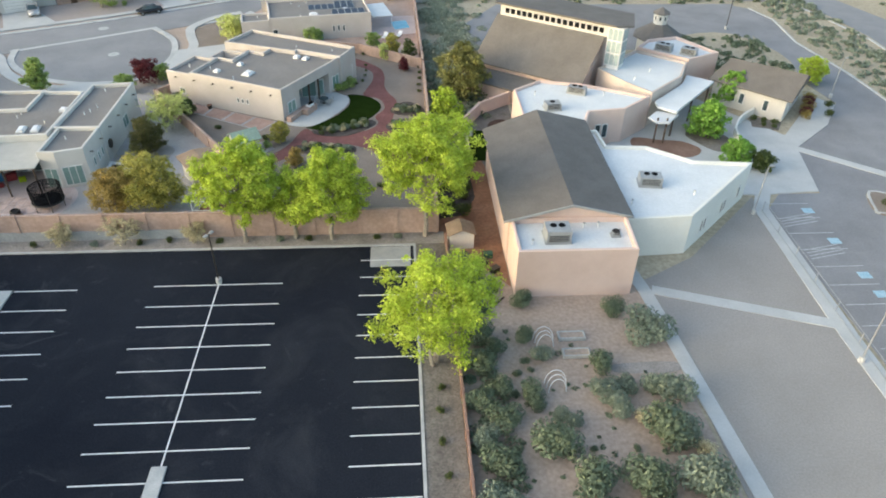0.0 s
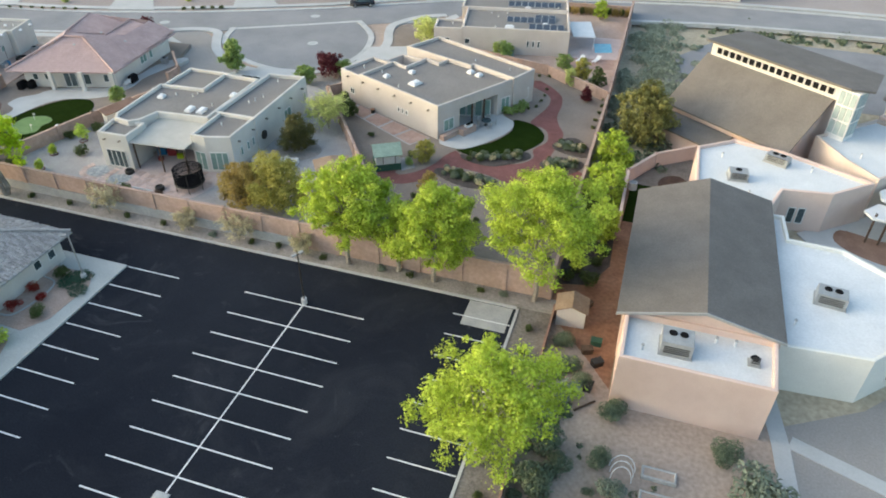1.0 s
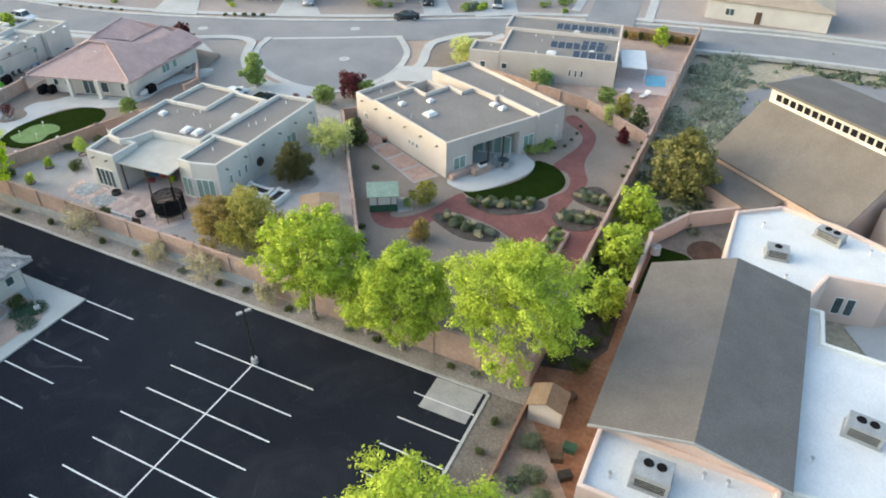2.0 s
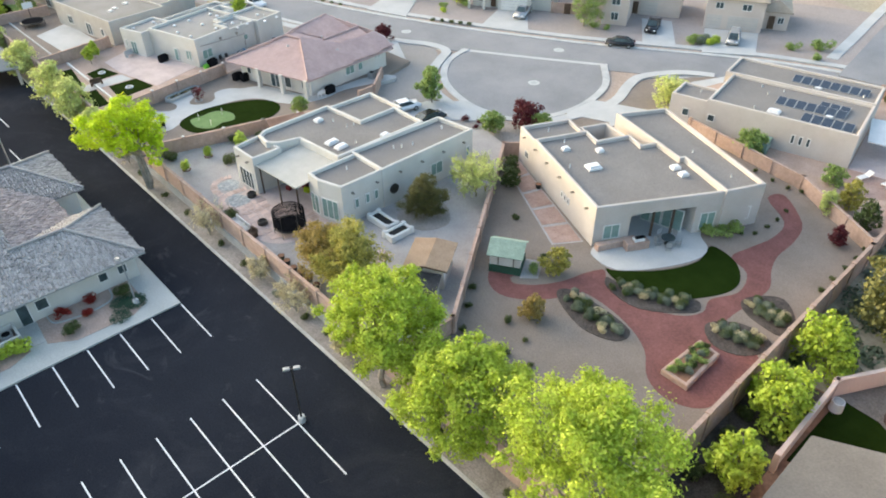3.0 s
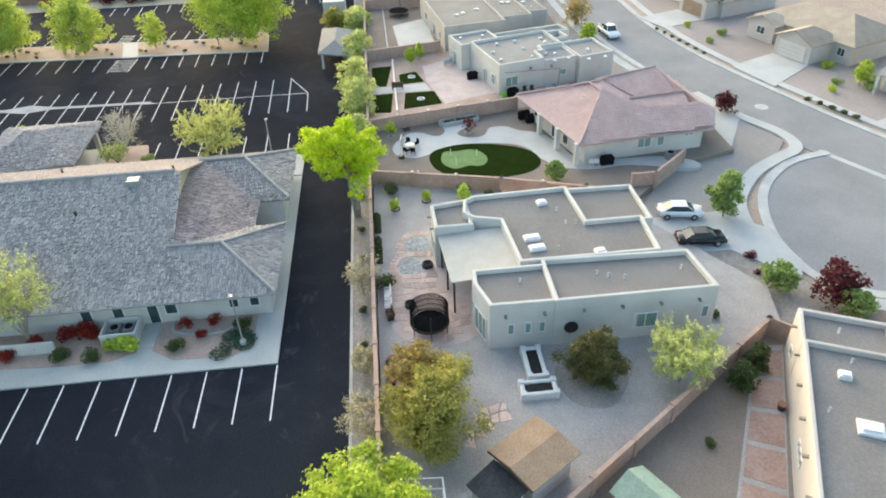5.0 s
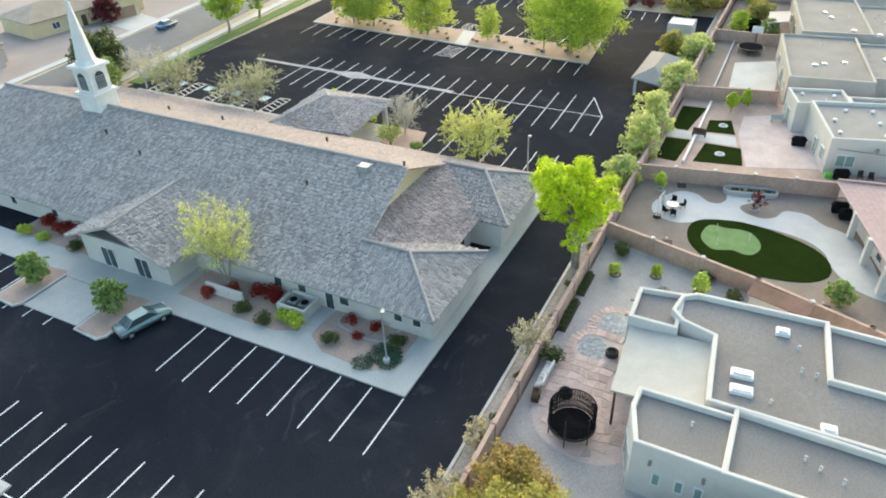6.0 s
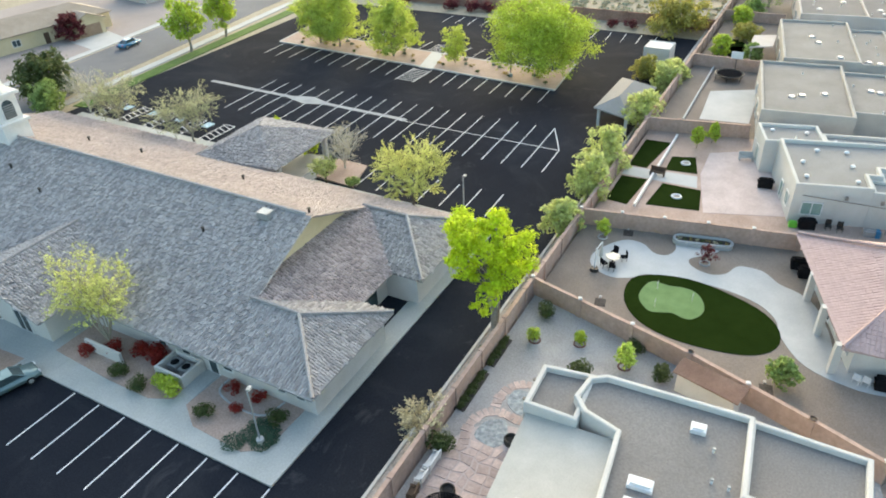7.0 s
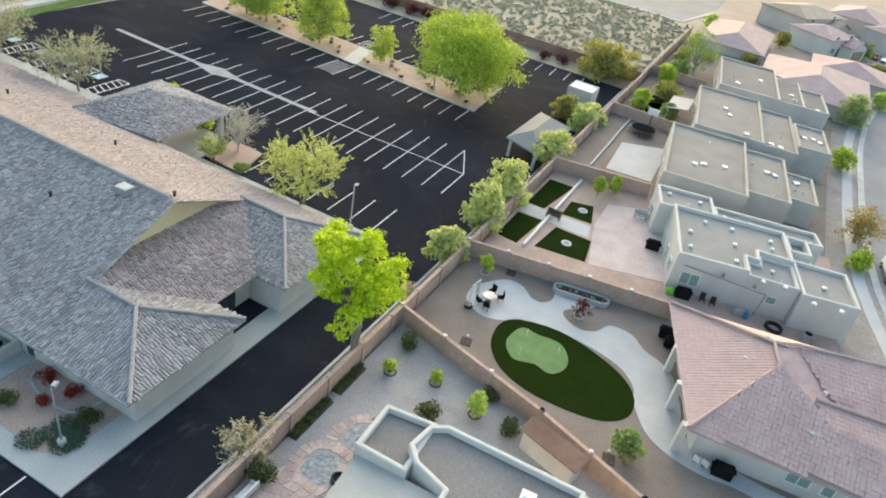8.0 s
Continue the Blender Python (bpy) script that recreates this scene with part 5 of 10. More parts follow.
HZ = slope_z(-46.1)
ROOFS = [
    [(-41, -16, EV), (-41, 51, EV), (-46.1, 46.2, HZ), (-46.1, 41.9, HZ), (-54, 41.9, RZ), (-54, -16, RZ)],
    [(-67, 51, EV), (-67, -16, EV), (-54, -16, RZ), (-54, 41.9, RZ), (-61.9, 41.9, HZ), (-61.9, 46.2, HZ)],
    [(-41, 51, EV), (-51.6, 51, EV), (-46.1, 46.2, HZ)],
    [(-56.2, 51, EV), (-67, 51, EV), (-61.9, 46.2, HZ)],
    [(-51.6, 51, EV), (-51.6, 48, EV), (-46.1, 42.0, HZ), (-46.1, 46.2, HZ)],
    [(-56.2, 48, EV), (-56.2, 51, EV), (-61.9, 46.2, HZ), (-61.9, 42.0, HZ)],
    [(-51.6, 48, EV), (-56.2, 48, EV), (-61.9, 42.0, 5.28), (-60.9, 40.9, 5.66), (-47.1, 40.9, 5.66), (-46.1, 42.0, 5.28)],
]
WESTP = [[(-66.7, 14.8, EV + 0.14), (-66.7, -16, EV + 0.14), (-69.5, -16, 2.7), (-69.5, 14.8, 2.7)]]
# west-facing porch takes the tile tinted with warm low light
for pts in WESTP:
    part("porch_roof", sheet([(x, y, z - 0.10) for x, y, z in pts], 0.16), TILE_GREY_WESTLIT, CH)
for k in range(6):
    part("porch_post", box(-69.3, -69.0, 14.2 - 5.9 * k, 14.5 - 5.9 * k, 0.1, 2.6), STUCCO_CREAM, CH)
# one tile all over; west and recess slopes carry painted warm light
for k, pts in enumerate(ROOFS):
    part("roof_deck", sheet([(x, y, z - 0.10) for x, y, z in pts], 0.16), TILE_GREY_WESTLIT if k == 1 else TILE_GREY if k < 6 else TILE_GREY_WARMLIT, CH)


# ---- details of the estate houses ----
def along(p, q, t):
    return p[0] + (q[0] - p[0]) * t, p[1] + (q[1] - p[1]) * t


def wall_windows(parent, p, q, z, specs, glass=GLASS):
    """Windows along a wall from p to q, whose outer side is to the right of that line."""
    ang = math.degrees(math.atan2(q[1] - p[1], q[0] - p[0])) - 90
    for t, w, h, dz, bars in specs:
        x, y = along(p, q, t)
        window(parent, x, y, z + dz, w, h, ang, glass, bars=bars)


def canales(parent, p, q, z, n):
    ang = math.degrees(math.atan2(q[1] - p[1], q[0] - p[0])) - 90
    for i in range(n):
        canale(parent, *along(p, q, (i + 0.5) / n), z, ang)


sA = A([(0, 0), (17.9, 0), (-1.4, -13.0), (-1.6, -17.2), (-0.35, -3.6), (3.2, -3.6), (3.2, -9.4), (-1.1, -10.2)])
wall_windows(HA, sA[1], sA[0], YARD, [(0.12, 0.9, 0.9, 1.2, 1), (0.62, 0.45, 0.7, 1.5, 0), (0.66, 0.45, 0.7, 1.5, 0), (0.70, 0.45, 0.7, 1.5, 0)], GLASS)
canales(HA, sA[1], sA[0], 4.85, 6)
wall_windows(HA, sA[0], sA[4], YARD, [(0.5, 1.7, 1.6, 0.7, 1)], GLASS_GREEN)
wall_windows(HA, sA[5], sA[6], YARD, [(0.3, 1.6, 2.1, 0.05, 1)], GLASS_GREEN)
wall_windows(HA, sA[5], sA[6], YARD, [(0.76, 2.6, 2.1, 0.05, 2)], GLASS_PALE)
wall_windows(HA, sA[7], sA[2], YARD, [(0.5, 1.6, 2.0, 0.3, 1)], GLASS_GREEN)
wall_windows(HA, sA[2], sA[3], YARD, [(0.5, 2.2, 1.5, 0.8, 2)], GLASS)
part("patio_wall", prism(A([(-0.3, -0.1), (-1.0, -0.1), (-1.0, -4.2), (-0.4, -4.2)]), YARD - 0.2, YARD + 0.7), BLOCK_WALL, HA, "low tan block seat wall")
for ax, ay in ((-0.2, -6.2), (-0.5, -8.2)):
    x, y = A([(ax, ay)])[0]
    part("post", tube((x, y, YARD - 0.2), (x, y, 4.5), 0.13), WOOD_DARK, HA)
for x, y, lx, ly in ((-19.5, 89.3, 1.5, 1.2), (-23.8, 90.2, 0.8, 0.7), (-21.1, 92.5, 0.75, 0.7), (-13.7, 95.1, 0.9, 0.75), (-12.4, 94.5, 0.9, 0.75)):
    skylight(x, y, 5.43, lx, ly, 65, 0.4)
for ax, ay in ((13, -3), (6.5, -14.5), (1.0, -15.2), (16, -2.5), (8.0, -1.2)):
    vent_pipe(*A([(ax, ay)])[0], 5.45, 0.35)

wall_windows(HB, (-33.53, 68.15), (-33.4, 85.9), YARD, [(0.092, 0.55, 1.1, 1.45, 0), (0.167, 0.55, 1.1, 1.45, 0), (0.229, 0.55, 1.1, 1.45, 0), (0.69, 1.9, 1.5, 1.0, 1), (0.955, 0.6, 1.2, 1.5, 0)], GLASS_GREEN)
part("round_vent", tube((-33.6, 74.5, 3.15), (-33.3, 74.5, 3.15), 0.55, 0.55, 20), METAL_DARK, HB, "dark round wall vent")
for k, (g0, g1) in enumerate((((-0.7, -9.3), (0.1, -8.7)), ((0.15, -8.66), (0.95, -8.06)), ((1.0, -8.02), (1.8, -7.42)), ((1.85, -7.38), (2.65, -6.78)))):
    p, q = A([g0, g1])
    gp = part("glass_screen", ribbon([p, q], 0.07, YARD + 0.05, YARD + 2.5), WHITE_PAINT, HA)
    m0, m1 = Vector(p).lerp(Vector(q), 0.1), Vector(p).lerp(Vector(q), 0.9)
    part("pane", ribbon([tuple(m0), tuple(m1)], 0.09, YARD + 0.2, YARD + 2.38), GLASS_GREEN, gp)
canales(HB, (-33.5, 67.8), (-33.4, 85.9), 4.8, 6)
canales(HB, (-48.7, 64.9), (-44.9, 65.0), 4.9, 2)
wall_windows(HB, (-38.2, 67.4), (-36.4, 67.3), YARD, [(0.5, 1.5, 2.3, 0.2, 1)], GLASS_GREEN)
wall_windows(HB, (-36.4, 67.3), (-33.6, 68.15), YARD, [(0.45, 2.1, 2.3, 0.3, 2)], GLASS_GREEN)
wall_windows(HB, (-48.7, 64.9), (-44.9, 65.0), YARD, [(0.5, 2.6, 2.2, 0.1, 3)], GLASS)
wall_windows(HB, (-44.9, 70.85), (-38.6, 71.4), YARD, [(0.3, 2.4, 2.2, 0.05, 1), (0.75, 2.4, 2.2, 0.05, 1)], GLASS)
for x, y in ((-44.6, 65.5), (-41.4, 65.7), (-38.3, 65.95)):
    part("post", tube((x, y, YARD - 0.2), (x, y, 4.76), 0.09), WOOD_DARK, HB)
for x, y, lx, ly in ((-42.1, 73.1, 1.4, 0.8), (-40.6, 73.25, 1.4, 0.8), (-47.5, 75.1, 0.9, 0.75), (-39.4, 78.3, 0.9, 0.75)):
    skylight(x, y, 5.55, lx, ly, 95, 0.4)
for x, y in ((-36.5, 71), (-36.6, 77.2), (-36.2, 78.0), (-35.8, 79.2), (-36.4, 84), (-44, 76.5), (-40.3, 75), (-46.2, 76.2), (-43.9, 77.4)):
    vent_pipe(x, y, 5.5, 0.35)

wall_windows(HC, (-61.8, 83.3), (-63.2, 97.4), YARD, [(0.50, 1.7, 1.3, 0.9, 1), (0.64, 0.9, 1.2, 0.9, 0), (0.86, 0.5, 0.4, 1.7, 0), (0.9, 0.5, 0.4, 1.7, 0)], GLASS_GREEN)
wall_windows(HC, (-73.9, 79.6), (-61.8, 83.3), YARD, [(0.12, 0.8, 1.0, 1.0, 0), (0.25, 0.8, 1.0, 1.0, 0), (0.50, 1.8, 2.1, 0.05, 1), (0.68, 1.2, 1.6, 0.4, 0), (0.9, 0.8, 1.2, 0.8, 0)], GLASS)
wall_windows(HC, (-78.0, 96.4), (-73.9, 79.6), YARD, [(0.75, 1.0, 1.3, 0.9, 0), (0.9, 1.0, 1.3, 0.9, 0)], GLASS)
for x, y in ((-69.6, 79.9), (-65.4, 81.0), (-61.3, 82.2)):
    part("porch_post", obox(x, y, 15, 0.5, 0.5, YARD - 0.2, EC - 0.1), STUCCO_CREAM, HC)
# raised roof over the drive side of the tiled house
part("raised_wall", prism([(-67.5, 90.3), (-65.9, 91.3), (-66.8, 96.2), (-68.5, 96.3)], 4.6, 5.55), STUCCO_CREAM, HC)
for a, b in (((*W_, EC), P1), ((*S_, EC), R2), (P1, R2), (P1, WR0), (R2, R3), (WR0, WR1), (STRIP[0], STRIP[3])):
    part("ridge_cap", tube((a[0], a[1], a[2] + 0.05), (b[0], b[1], b[2] + 0.05), 0.14, 0.14, 6), TILE_PINK, HC)
for x, y in ((-68.5, 84.5), (-66.0, 86.5), (-73.2, 86.0), (-64.6, 90.0), (-69.0, 90.5)):
    vent_pipe(x, y, 4.2 + 0.2556 * (-60.2 - x) if x > -69 else 5.95, 0.08, 0.13)

# house of the turf squares
HD = thing("house", "off-white stucco flat-roofed house with many roof vents", "house", "estate houses")
Dm = local(-82.4, 76.9, 195.6)


def d_block(zt, rim, *ab):
    section(HD, Dm([(a, -b) for a, b in ab]), YARD - 0.3, zt, STUCCO_WHITE, ROOF_GREY, rim=rim)


d_block(5.55, 0.4, (-0.4, 0.0), (9.9, 0.2), (9.6, 11.9), (3.6, 11.7), (3.9, 8.3), (2.1, 8.1), (2.3, 6.9), (-0.5, 6.7))
d_block(5.15, 0.3, (-0.5, 6.72), (2.28, 6.92), (2.08, 8.12), (3.88, 8.32), (3.58, 11.68), (-0.9, 11.5))
d_block(5.2, 0.35, (9.92, -1.2), (14.7, -1.3), (14.5, 4.9), (9.84, 4.9))
d_block(5.05, 0.35, (9.84, 4.92), (12.8, 4.95), (12.3, 16.0), (9.4, 16.2), (9.5, 11.9), (9.62, 11.9))
d_block(5.3, 0.75, (6.3, 11.85), (9.45, 11.92), (9.38, 14.3), (6.2, 14.2))
d_block(5.25, 0.35, (-1.7, 11.55), (4.6, 11.75), (4.3, 17.1), (-1.8, 16.8))
d_block(4.7, 0.3, (4.65, 11.76), (6.2, 11.85), (6.18, 14.3), (4.5, 14.2))
dS, dW = Dm([(9.9, 0), (-0.4, 0)])
wall_windows(HD, dS, dW, YARD, [(0.55, 0.9, 1.9, 0.2, 0), (0.82, 1.2, 1.5, 0.8, 1)], GLASS_GREEN)
wall_windows(HD, dW, Dm([(-0.8, -11.5)])[0], YARD, [(0.16, 1.9, 1.4, 0.9, 1), (0.83, 1.0, 0.9, 1.3, 0)], GLASS_GREEN)
wall_windows(HD, *Dm([(14.7, 1.27), (9.9, 1.2)]), YARD, [(0.5, 1.3, 2.1, 0.05, 1), (0.14, 0.8, 1.3, 0.9, 0)], GLASS_GREEN)


def dome_vent(x, y, z):
    t = thing("roof_vent", "small white domed vent on a flat roof", "roof vent", "domed roof vents")
    part("collar", tube((x, y, z - 0.05), (x, y, z + 0.12), 0.13, 0.12, 10), METAL_GREY, t)
    bm = tube((x, y, z + 0.12), (x, y, z + 0.24), 0.24, 0.24, 12)
    tube((x, y, z + 0.24), (x, y, z + 0.33), 0.24, 0.13, 12, bm)
    part("dome", bm, SKYLIGHT, t)


for x, y, z in ((-95.1, 73.4, 4.85), (-95.6, 76.8, 4.85), (-94.6, 79.7, 4.7), (-90.8, 78.1, 5.15), (-87.6, 77.1, 5.15), (-91.4, 80.8, 5.15), (-95.1, 82.4, 4.7), (-95.5, 85.5, 4.7), (-84.5, 77.7, 5.15), (-88.3, 81.5, 5.15), (-91.9, 84.7, 5.15), (-90.3, 85.0, 5.15), (-85.1, 82.1, 5.15), (-86.3, 85.5, 4.85), (-83.7, 84.9, 4.85), (-84.2, 86.9, 4.85), (-95.8, 88.6, 4.7), (-86.9, 90.3, 4.9), (-83.2, 89.5, 4.9), (-83.7, 91.9, 4.9)):
    dome_vent(x, y, z)
vent_pipe(-92.3, 75.9, 5.15, 0.7, 0.07)
for x, y, z in ((-86.0, 90.9, 4.9), (-85.4, 86.5, 4.85), (-95.0, 80.6, 4.7)):
    vent_pipe(x, y, z, 0.3, 0.05)


def pueblo(label, ox, oy, ang, blocks, wall, deck, tubes, sky, seed):
    """A flat-roofed house made of blocks (a0, a1, b0, b1, top)."""
    h = thing("house", label, "house", "estate houses")
    f = local(ox, oy, ang)
    for a0, a1, b0, b1, zt in blocks:
        section(h, f([(a0, b0), (a1, b0), (a1, b1), (a0, b1)]), YARD - 0.3, zt, wall, deck, rim=0.3)
    r = random.Random(seed)
    for k in range(tubes):
        a0, a1, b0, b1, zt = r.choice(blocks)
        vent_pipe(*f([(r.uniform(a0 + 0.7, a1 - 0.7), r.uniform(b0 + 0.7, b1 - 0.7))])[0], zt - 0.4, 0.3, 0.09)
    for k in range(sky):
        a0, a1, b0, b1, zt = r.choice(blocks)
        skylight(*f([(r.uniform(a0 + 1, a1 - 1), r.uniform(b0 + 1, b1 - 1))])[0], zt - 0.42, 1.0, 0.9, ang)
    return h, f


HE, fE = pueblo("dull grey stucco flat-roofed house in a row", -118, 69.0, 8, [(0, 18.0, 0, 10.0, 5.2), (1.4, 15.4, 9.8, 15.2, 4.85), (5.0, 13.2, 15.0, 18.6, 4.6)], STUCCO_DULL, ROOF_DULL, 9, 6, 11)
HF, fF = pueblo("dull grey stucco flat-roofed house in a row", -139.4, 69.0, 8, [(0, 19.4, 0, 9.6, 5.2), (2.6, 19.0, 9.4, 14.4, 4.85), (7.6, 17.4, 14.2, 18.6, 5.5)], STUCCO_DULL, ROOF_DULL, 9, 8, 12)
HG, fG = pueblo("tan stucco flat-roofed house in a row", -162.4, 69.0, 8, [(0, 18.6, 0, 10.0, 5.1), (2.0, 18.0, 9.8, 14.2, 4.75), (6.0, 17.0, 14.0, 18.2, 4.5)], STUCCO_TAN, ROOF_GRAVEL, 8, 5, 13)
HS, fS = pueblo("tan stucco flat-roofed house with rooftop solar panels", -24.4, 111.5, 10.7, [(0, 4.6, 0, 4.2, 5.1), (4.4, 21.0, 0, 9.4, 5.4), (3.5, 21.0, 9.2, 15.2, 5.6)], STUCCO_TAN, ROOF_GRAVEL, 6, 2, 14)
for h, f, w in ((HE, fE, 18), (HF, fF, 19.4), (HG, fG, 18.6)):
    p, q = f([(0.4, 0), (w - 0.4, 0)])
    wall_windows(h, p, q, YARD, [(0.25, 1.6, 1.4, 0.8, 1), (0.6, 1.8, 2.1, 0.1, 1), (0.85, 1.0, 1.2, 0.9, 0)], GLASS)
p, q = fS([(0, 0), (21, 0)])
wall_windows(HS, p, q, YARD, [(0.1, 0.9, 1.0, 1.2, 0), (0.25, 0.9, 0.9, 1.3, 0), (0.70, 0.45, 1.1, 1.2, 0), (0.74, 0.45, 1.1, 1.2, 0), (0.78, 0.45, 1.1, 1.2, 0)], GLASS)
x, y = fS([(11.5, -1.2)])[0]
part("bay_window", obox(x, y, 10.7, 2.4, 2.2, YARD - 0.2, YARD + 1.4), GLASS_GREEN, HS, "pale green glazed lean-to")


def solar_array(cx, cy, z, ang, nx, ny, w=1.05, h=1.75):
    t = thing("solar_array", "dark rooftop solar panels in rows", "solar panels", "solar panels")
    f = local(cx, cy, ang)
    for i in range(nx):
        for j in range(ny):
            x, y = f([((i - (nx - 1) / 2) * (w + 0.05), (j - (ny - 1) / 2) * (h + 0.12))])[0]
            c, s = math.cos(radians(ang)), math.sin(radians(ang))
            pts = [(x + c * a - s * b, y + s * a + c * b, z + 0.32 + b * 0.18) for a, b in ((-w / 2, -h / 2), (w / 2, -h / 2), (w / 2, h / 2), (-w / 2, h / 2))]
            pn = part("panel", sheet(pts, 0.05), METAL_GREY, t)
            inner = [(x + c * a - s * b, y + s * a + c * b, z + 0.326 + b * 0.18) for a, b in ((-w / 2 + 0.05, -h / 2 + 0.05), (w / 2 - 0.05, -h / 2 + 0.05), (w / 2 - 0.05, h / 2 - 0.05), (-w / 2 + 0.05, h / 2 - 0.05))]
            part("cell_face", sheet(inner, 0.03), SOLAR, pn)
    part("rail", obox(cx, cy, ang, nx * (w + 0.05), 0.08, z - 0.02, z + 0.26), METAL_GREY, t)
    return t


solar_array(-10.6, 118.9, 5.0, 10.7, 7, 1)
solar_array(-7.6, 116.4, 5.0, 10.7, 5, 1)
solar_array(-8.6, 120.6, 5.0, 10.7, 3, 1)
solar_array(-11.5, 126.2, 5.2, 10.7, 8, 1)
skylight(-13.2, 115.2, 5.0, 1.4, 1.1, 11, 0.4)
pc = thing("patio_cover", "white metal patio cover on posts", "patio cover")
part("sheet_roof", sheet([(-5.4, 124.4, 3.9), (-1.9, 125.6, 3.9), (-0.2, 119.4, 3.6), (-3.6, 118.8, 3.6)], 0.12), METAL_WHITE, pc)
for x, y in ((-2.0, 125.3), (-0.4, 119.6)):
    part("post", tube((x, y, YARD), (x, y, 3.6), 0.06), METAL_WHITE, pc)


def gable_house(label, cx, cy, face, w, d, zb, eave, rise, wall, tile, two=True, garage=1, seed=1):
    """A tiled house: body, gable roof, garage wing with door; face is the way that its front looks, in degrees."""
    h = thing("house", label, "house", "estate houses")
    f = local(cx, cy, face + 90)
    r = random.Random(seed)

    def roof(a0, a1, b0, b1, ze, up, along_a=True):
        o = 0.45
        a0, a1, b0, b1 = a0 - o, a1 + o, b0 - o, b1 + o
        c = [f([p])[0] for p in ((a0, b0), (a1, b0), (a1, b1), (a0, b1))]
        if along_a:
            m0, m1 = f([(a0 + (b1 - b0) * 0.42, (b0 + b1) / 2), (a1 - (b1 - b0) * 0.42, (b0 + b1) / 2)])
            faces = [[(*c[0], ze), (*c[1], ze), (*m1, ze + up), (*m0, ze + up)], [(*c[2], ze), (*c[3], ze), (*m0, ze + up), (*m1, ze + up)], [(*c[1], ze), (*c[2], ze), (*m1, ze + up)], [(*c[3], ze), (*c[0], ze), (*m0, ze + up)]]
        else:
            m0, m1 = f([((a0 + a1) / 2, b0), ((a0 + a1) / 2, b1)])
            faces = [[(*c[0], ze), (*m0, ze + up), (*m1, ze + up), (*c[3], ze)], [(*m0, ze + up), (*c[1], ze), (*c[2], ze), (*m1, ze + up)]]
            part("gable", prism_tri(f, a0 + o, a1 - o, b0 + o, b1 - o, ze - 0.05, up * 0.93), wall, h)
        for pts in faces:
            part("roof_slope", sheet(pts, 0.18), tile, h)

    part("wall", prism(f([(-w / 2, -d / 2), (w / 2, -d / 2), (w / 2, d / 2), (-w / 2, d / 2)]), zb - 0.3, eave), wall, h)
    roof(-w / 2, w / 2, -d / 2, d / 2, eave, rise)
    gx = w * 0.24
    if garage:
        gz = zb + 3.0
        part("garage_wing", prism(f([(gx - 3.2, -d / 2 - 3.0), (gx + 3.2, -d / 2 - 3.0), (gx + 3.2, -d / 2 + 0.5), (gx - 3.2, -d / 2 + 0.5)]), zb - 0.3, gz), wall, h)
        roof(gx - 3.2, gx + 3.2, -d / 2 - 3.0, -d / 2 + 1.0, gz, 1.5, False)
        x, y = f([(gx, -d / 2 - 3.02)])[0]
        part("garage_door", obox(x, y, face + 90, 4.6, 0.12, zb + 0.02, zb + 2.2), STUCCO_WHITE if r.random() < 0.6 else WOOD_TAN, h)
    p, q = f([(-w / 2, -d / 2), (w / 2, -d / 2)])
    wall_windows(h, p, q, zb, [(0.2, 1.6, 1.3, 0.9, 1)] + ([(0.2, 1.4, 1.3, 3.6, 1), (0.72, 1.4, 1.3, 3.9, 1)] if two else []), GLASS)
    x, y = f([(-w * 0.06, -d / 2)])[0]
    part("front_door", obox(x, y, face + 90, 1.0, 0.16, zb, zb + 2.1), WOOD_DARK, h)
    return h


def prism_tri(f, a0, a1, b0, b1, z, up):
    bm = bmesh.new()
    m = (a0 + a1) / 2
    rows = []
    for b in (b0, b1):
        pts = f([(a0, b), (a1, b), (m, b)])
        rows.append([bm.verts.new((*pts[0], z)), bm.verts.new((*pts[1], z)), bm.verts.new((*pts[2], z + up))])
    (a, b, c), (d, e, g) = rows
    for face in ((a, b, c), (d, g, e), (a, d, e, b), (b, e, g, c), (c, g, d, a)):
        bm.faces.new(face)
    bmesh.ops.recalc_face_normals(bm, faces=bm.faces)
    return bm


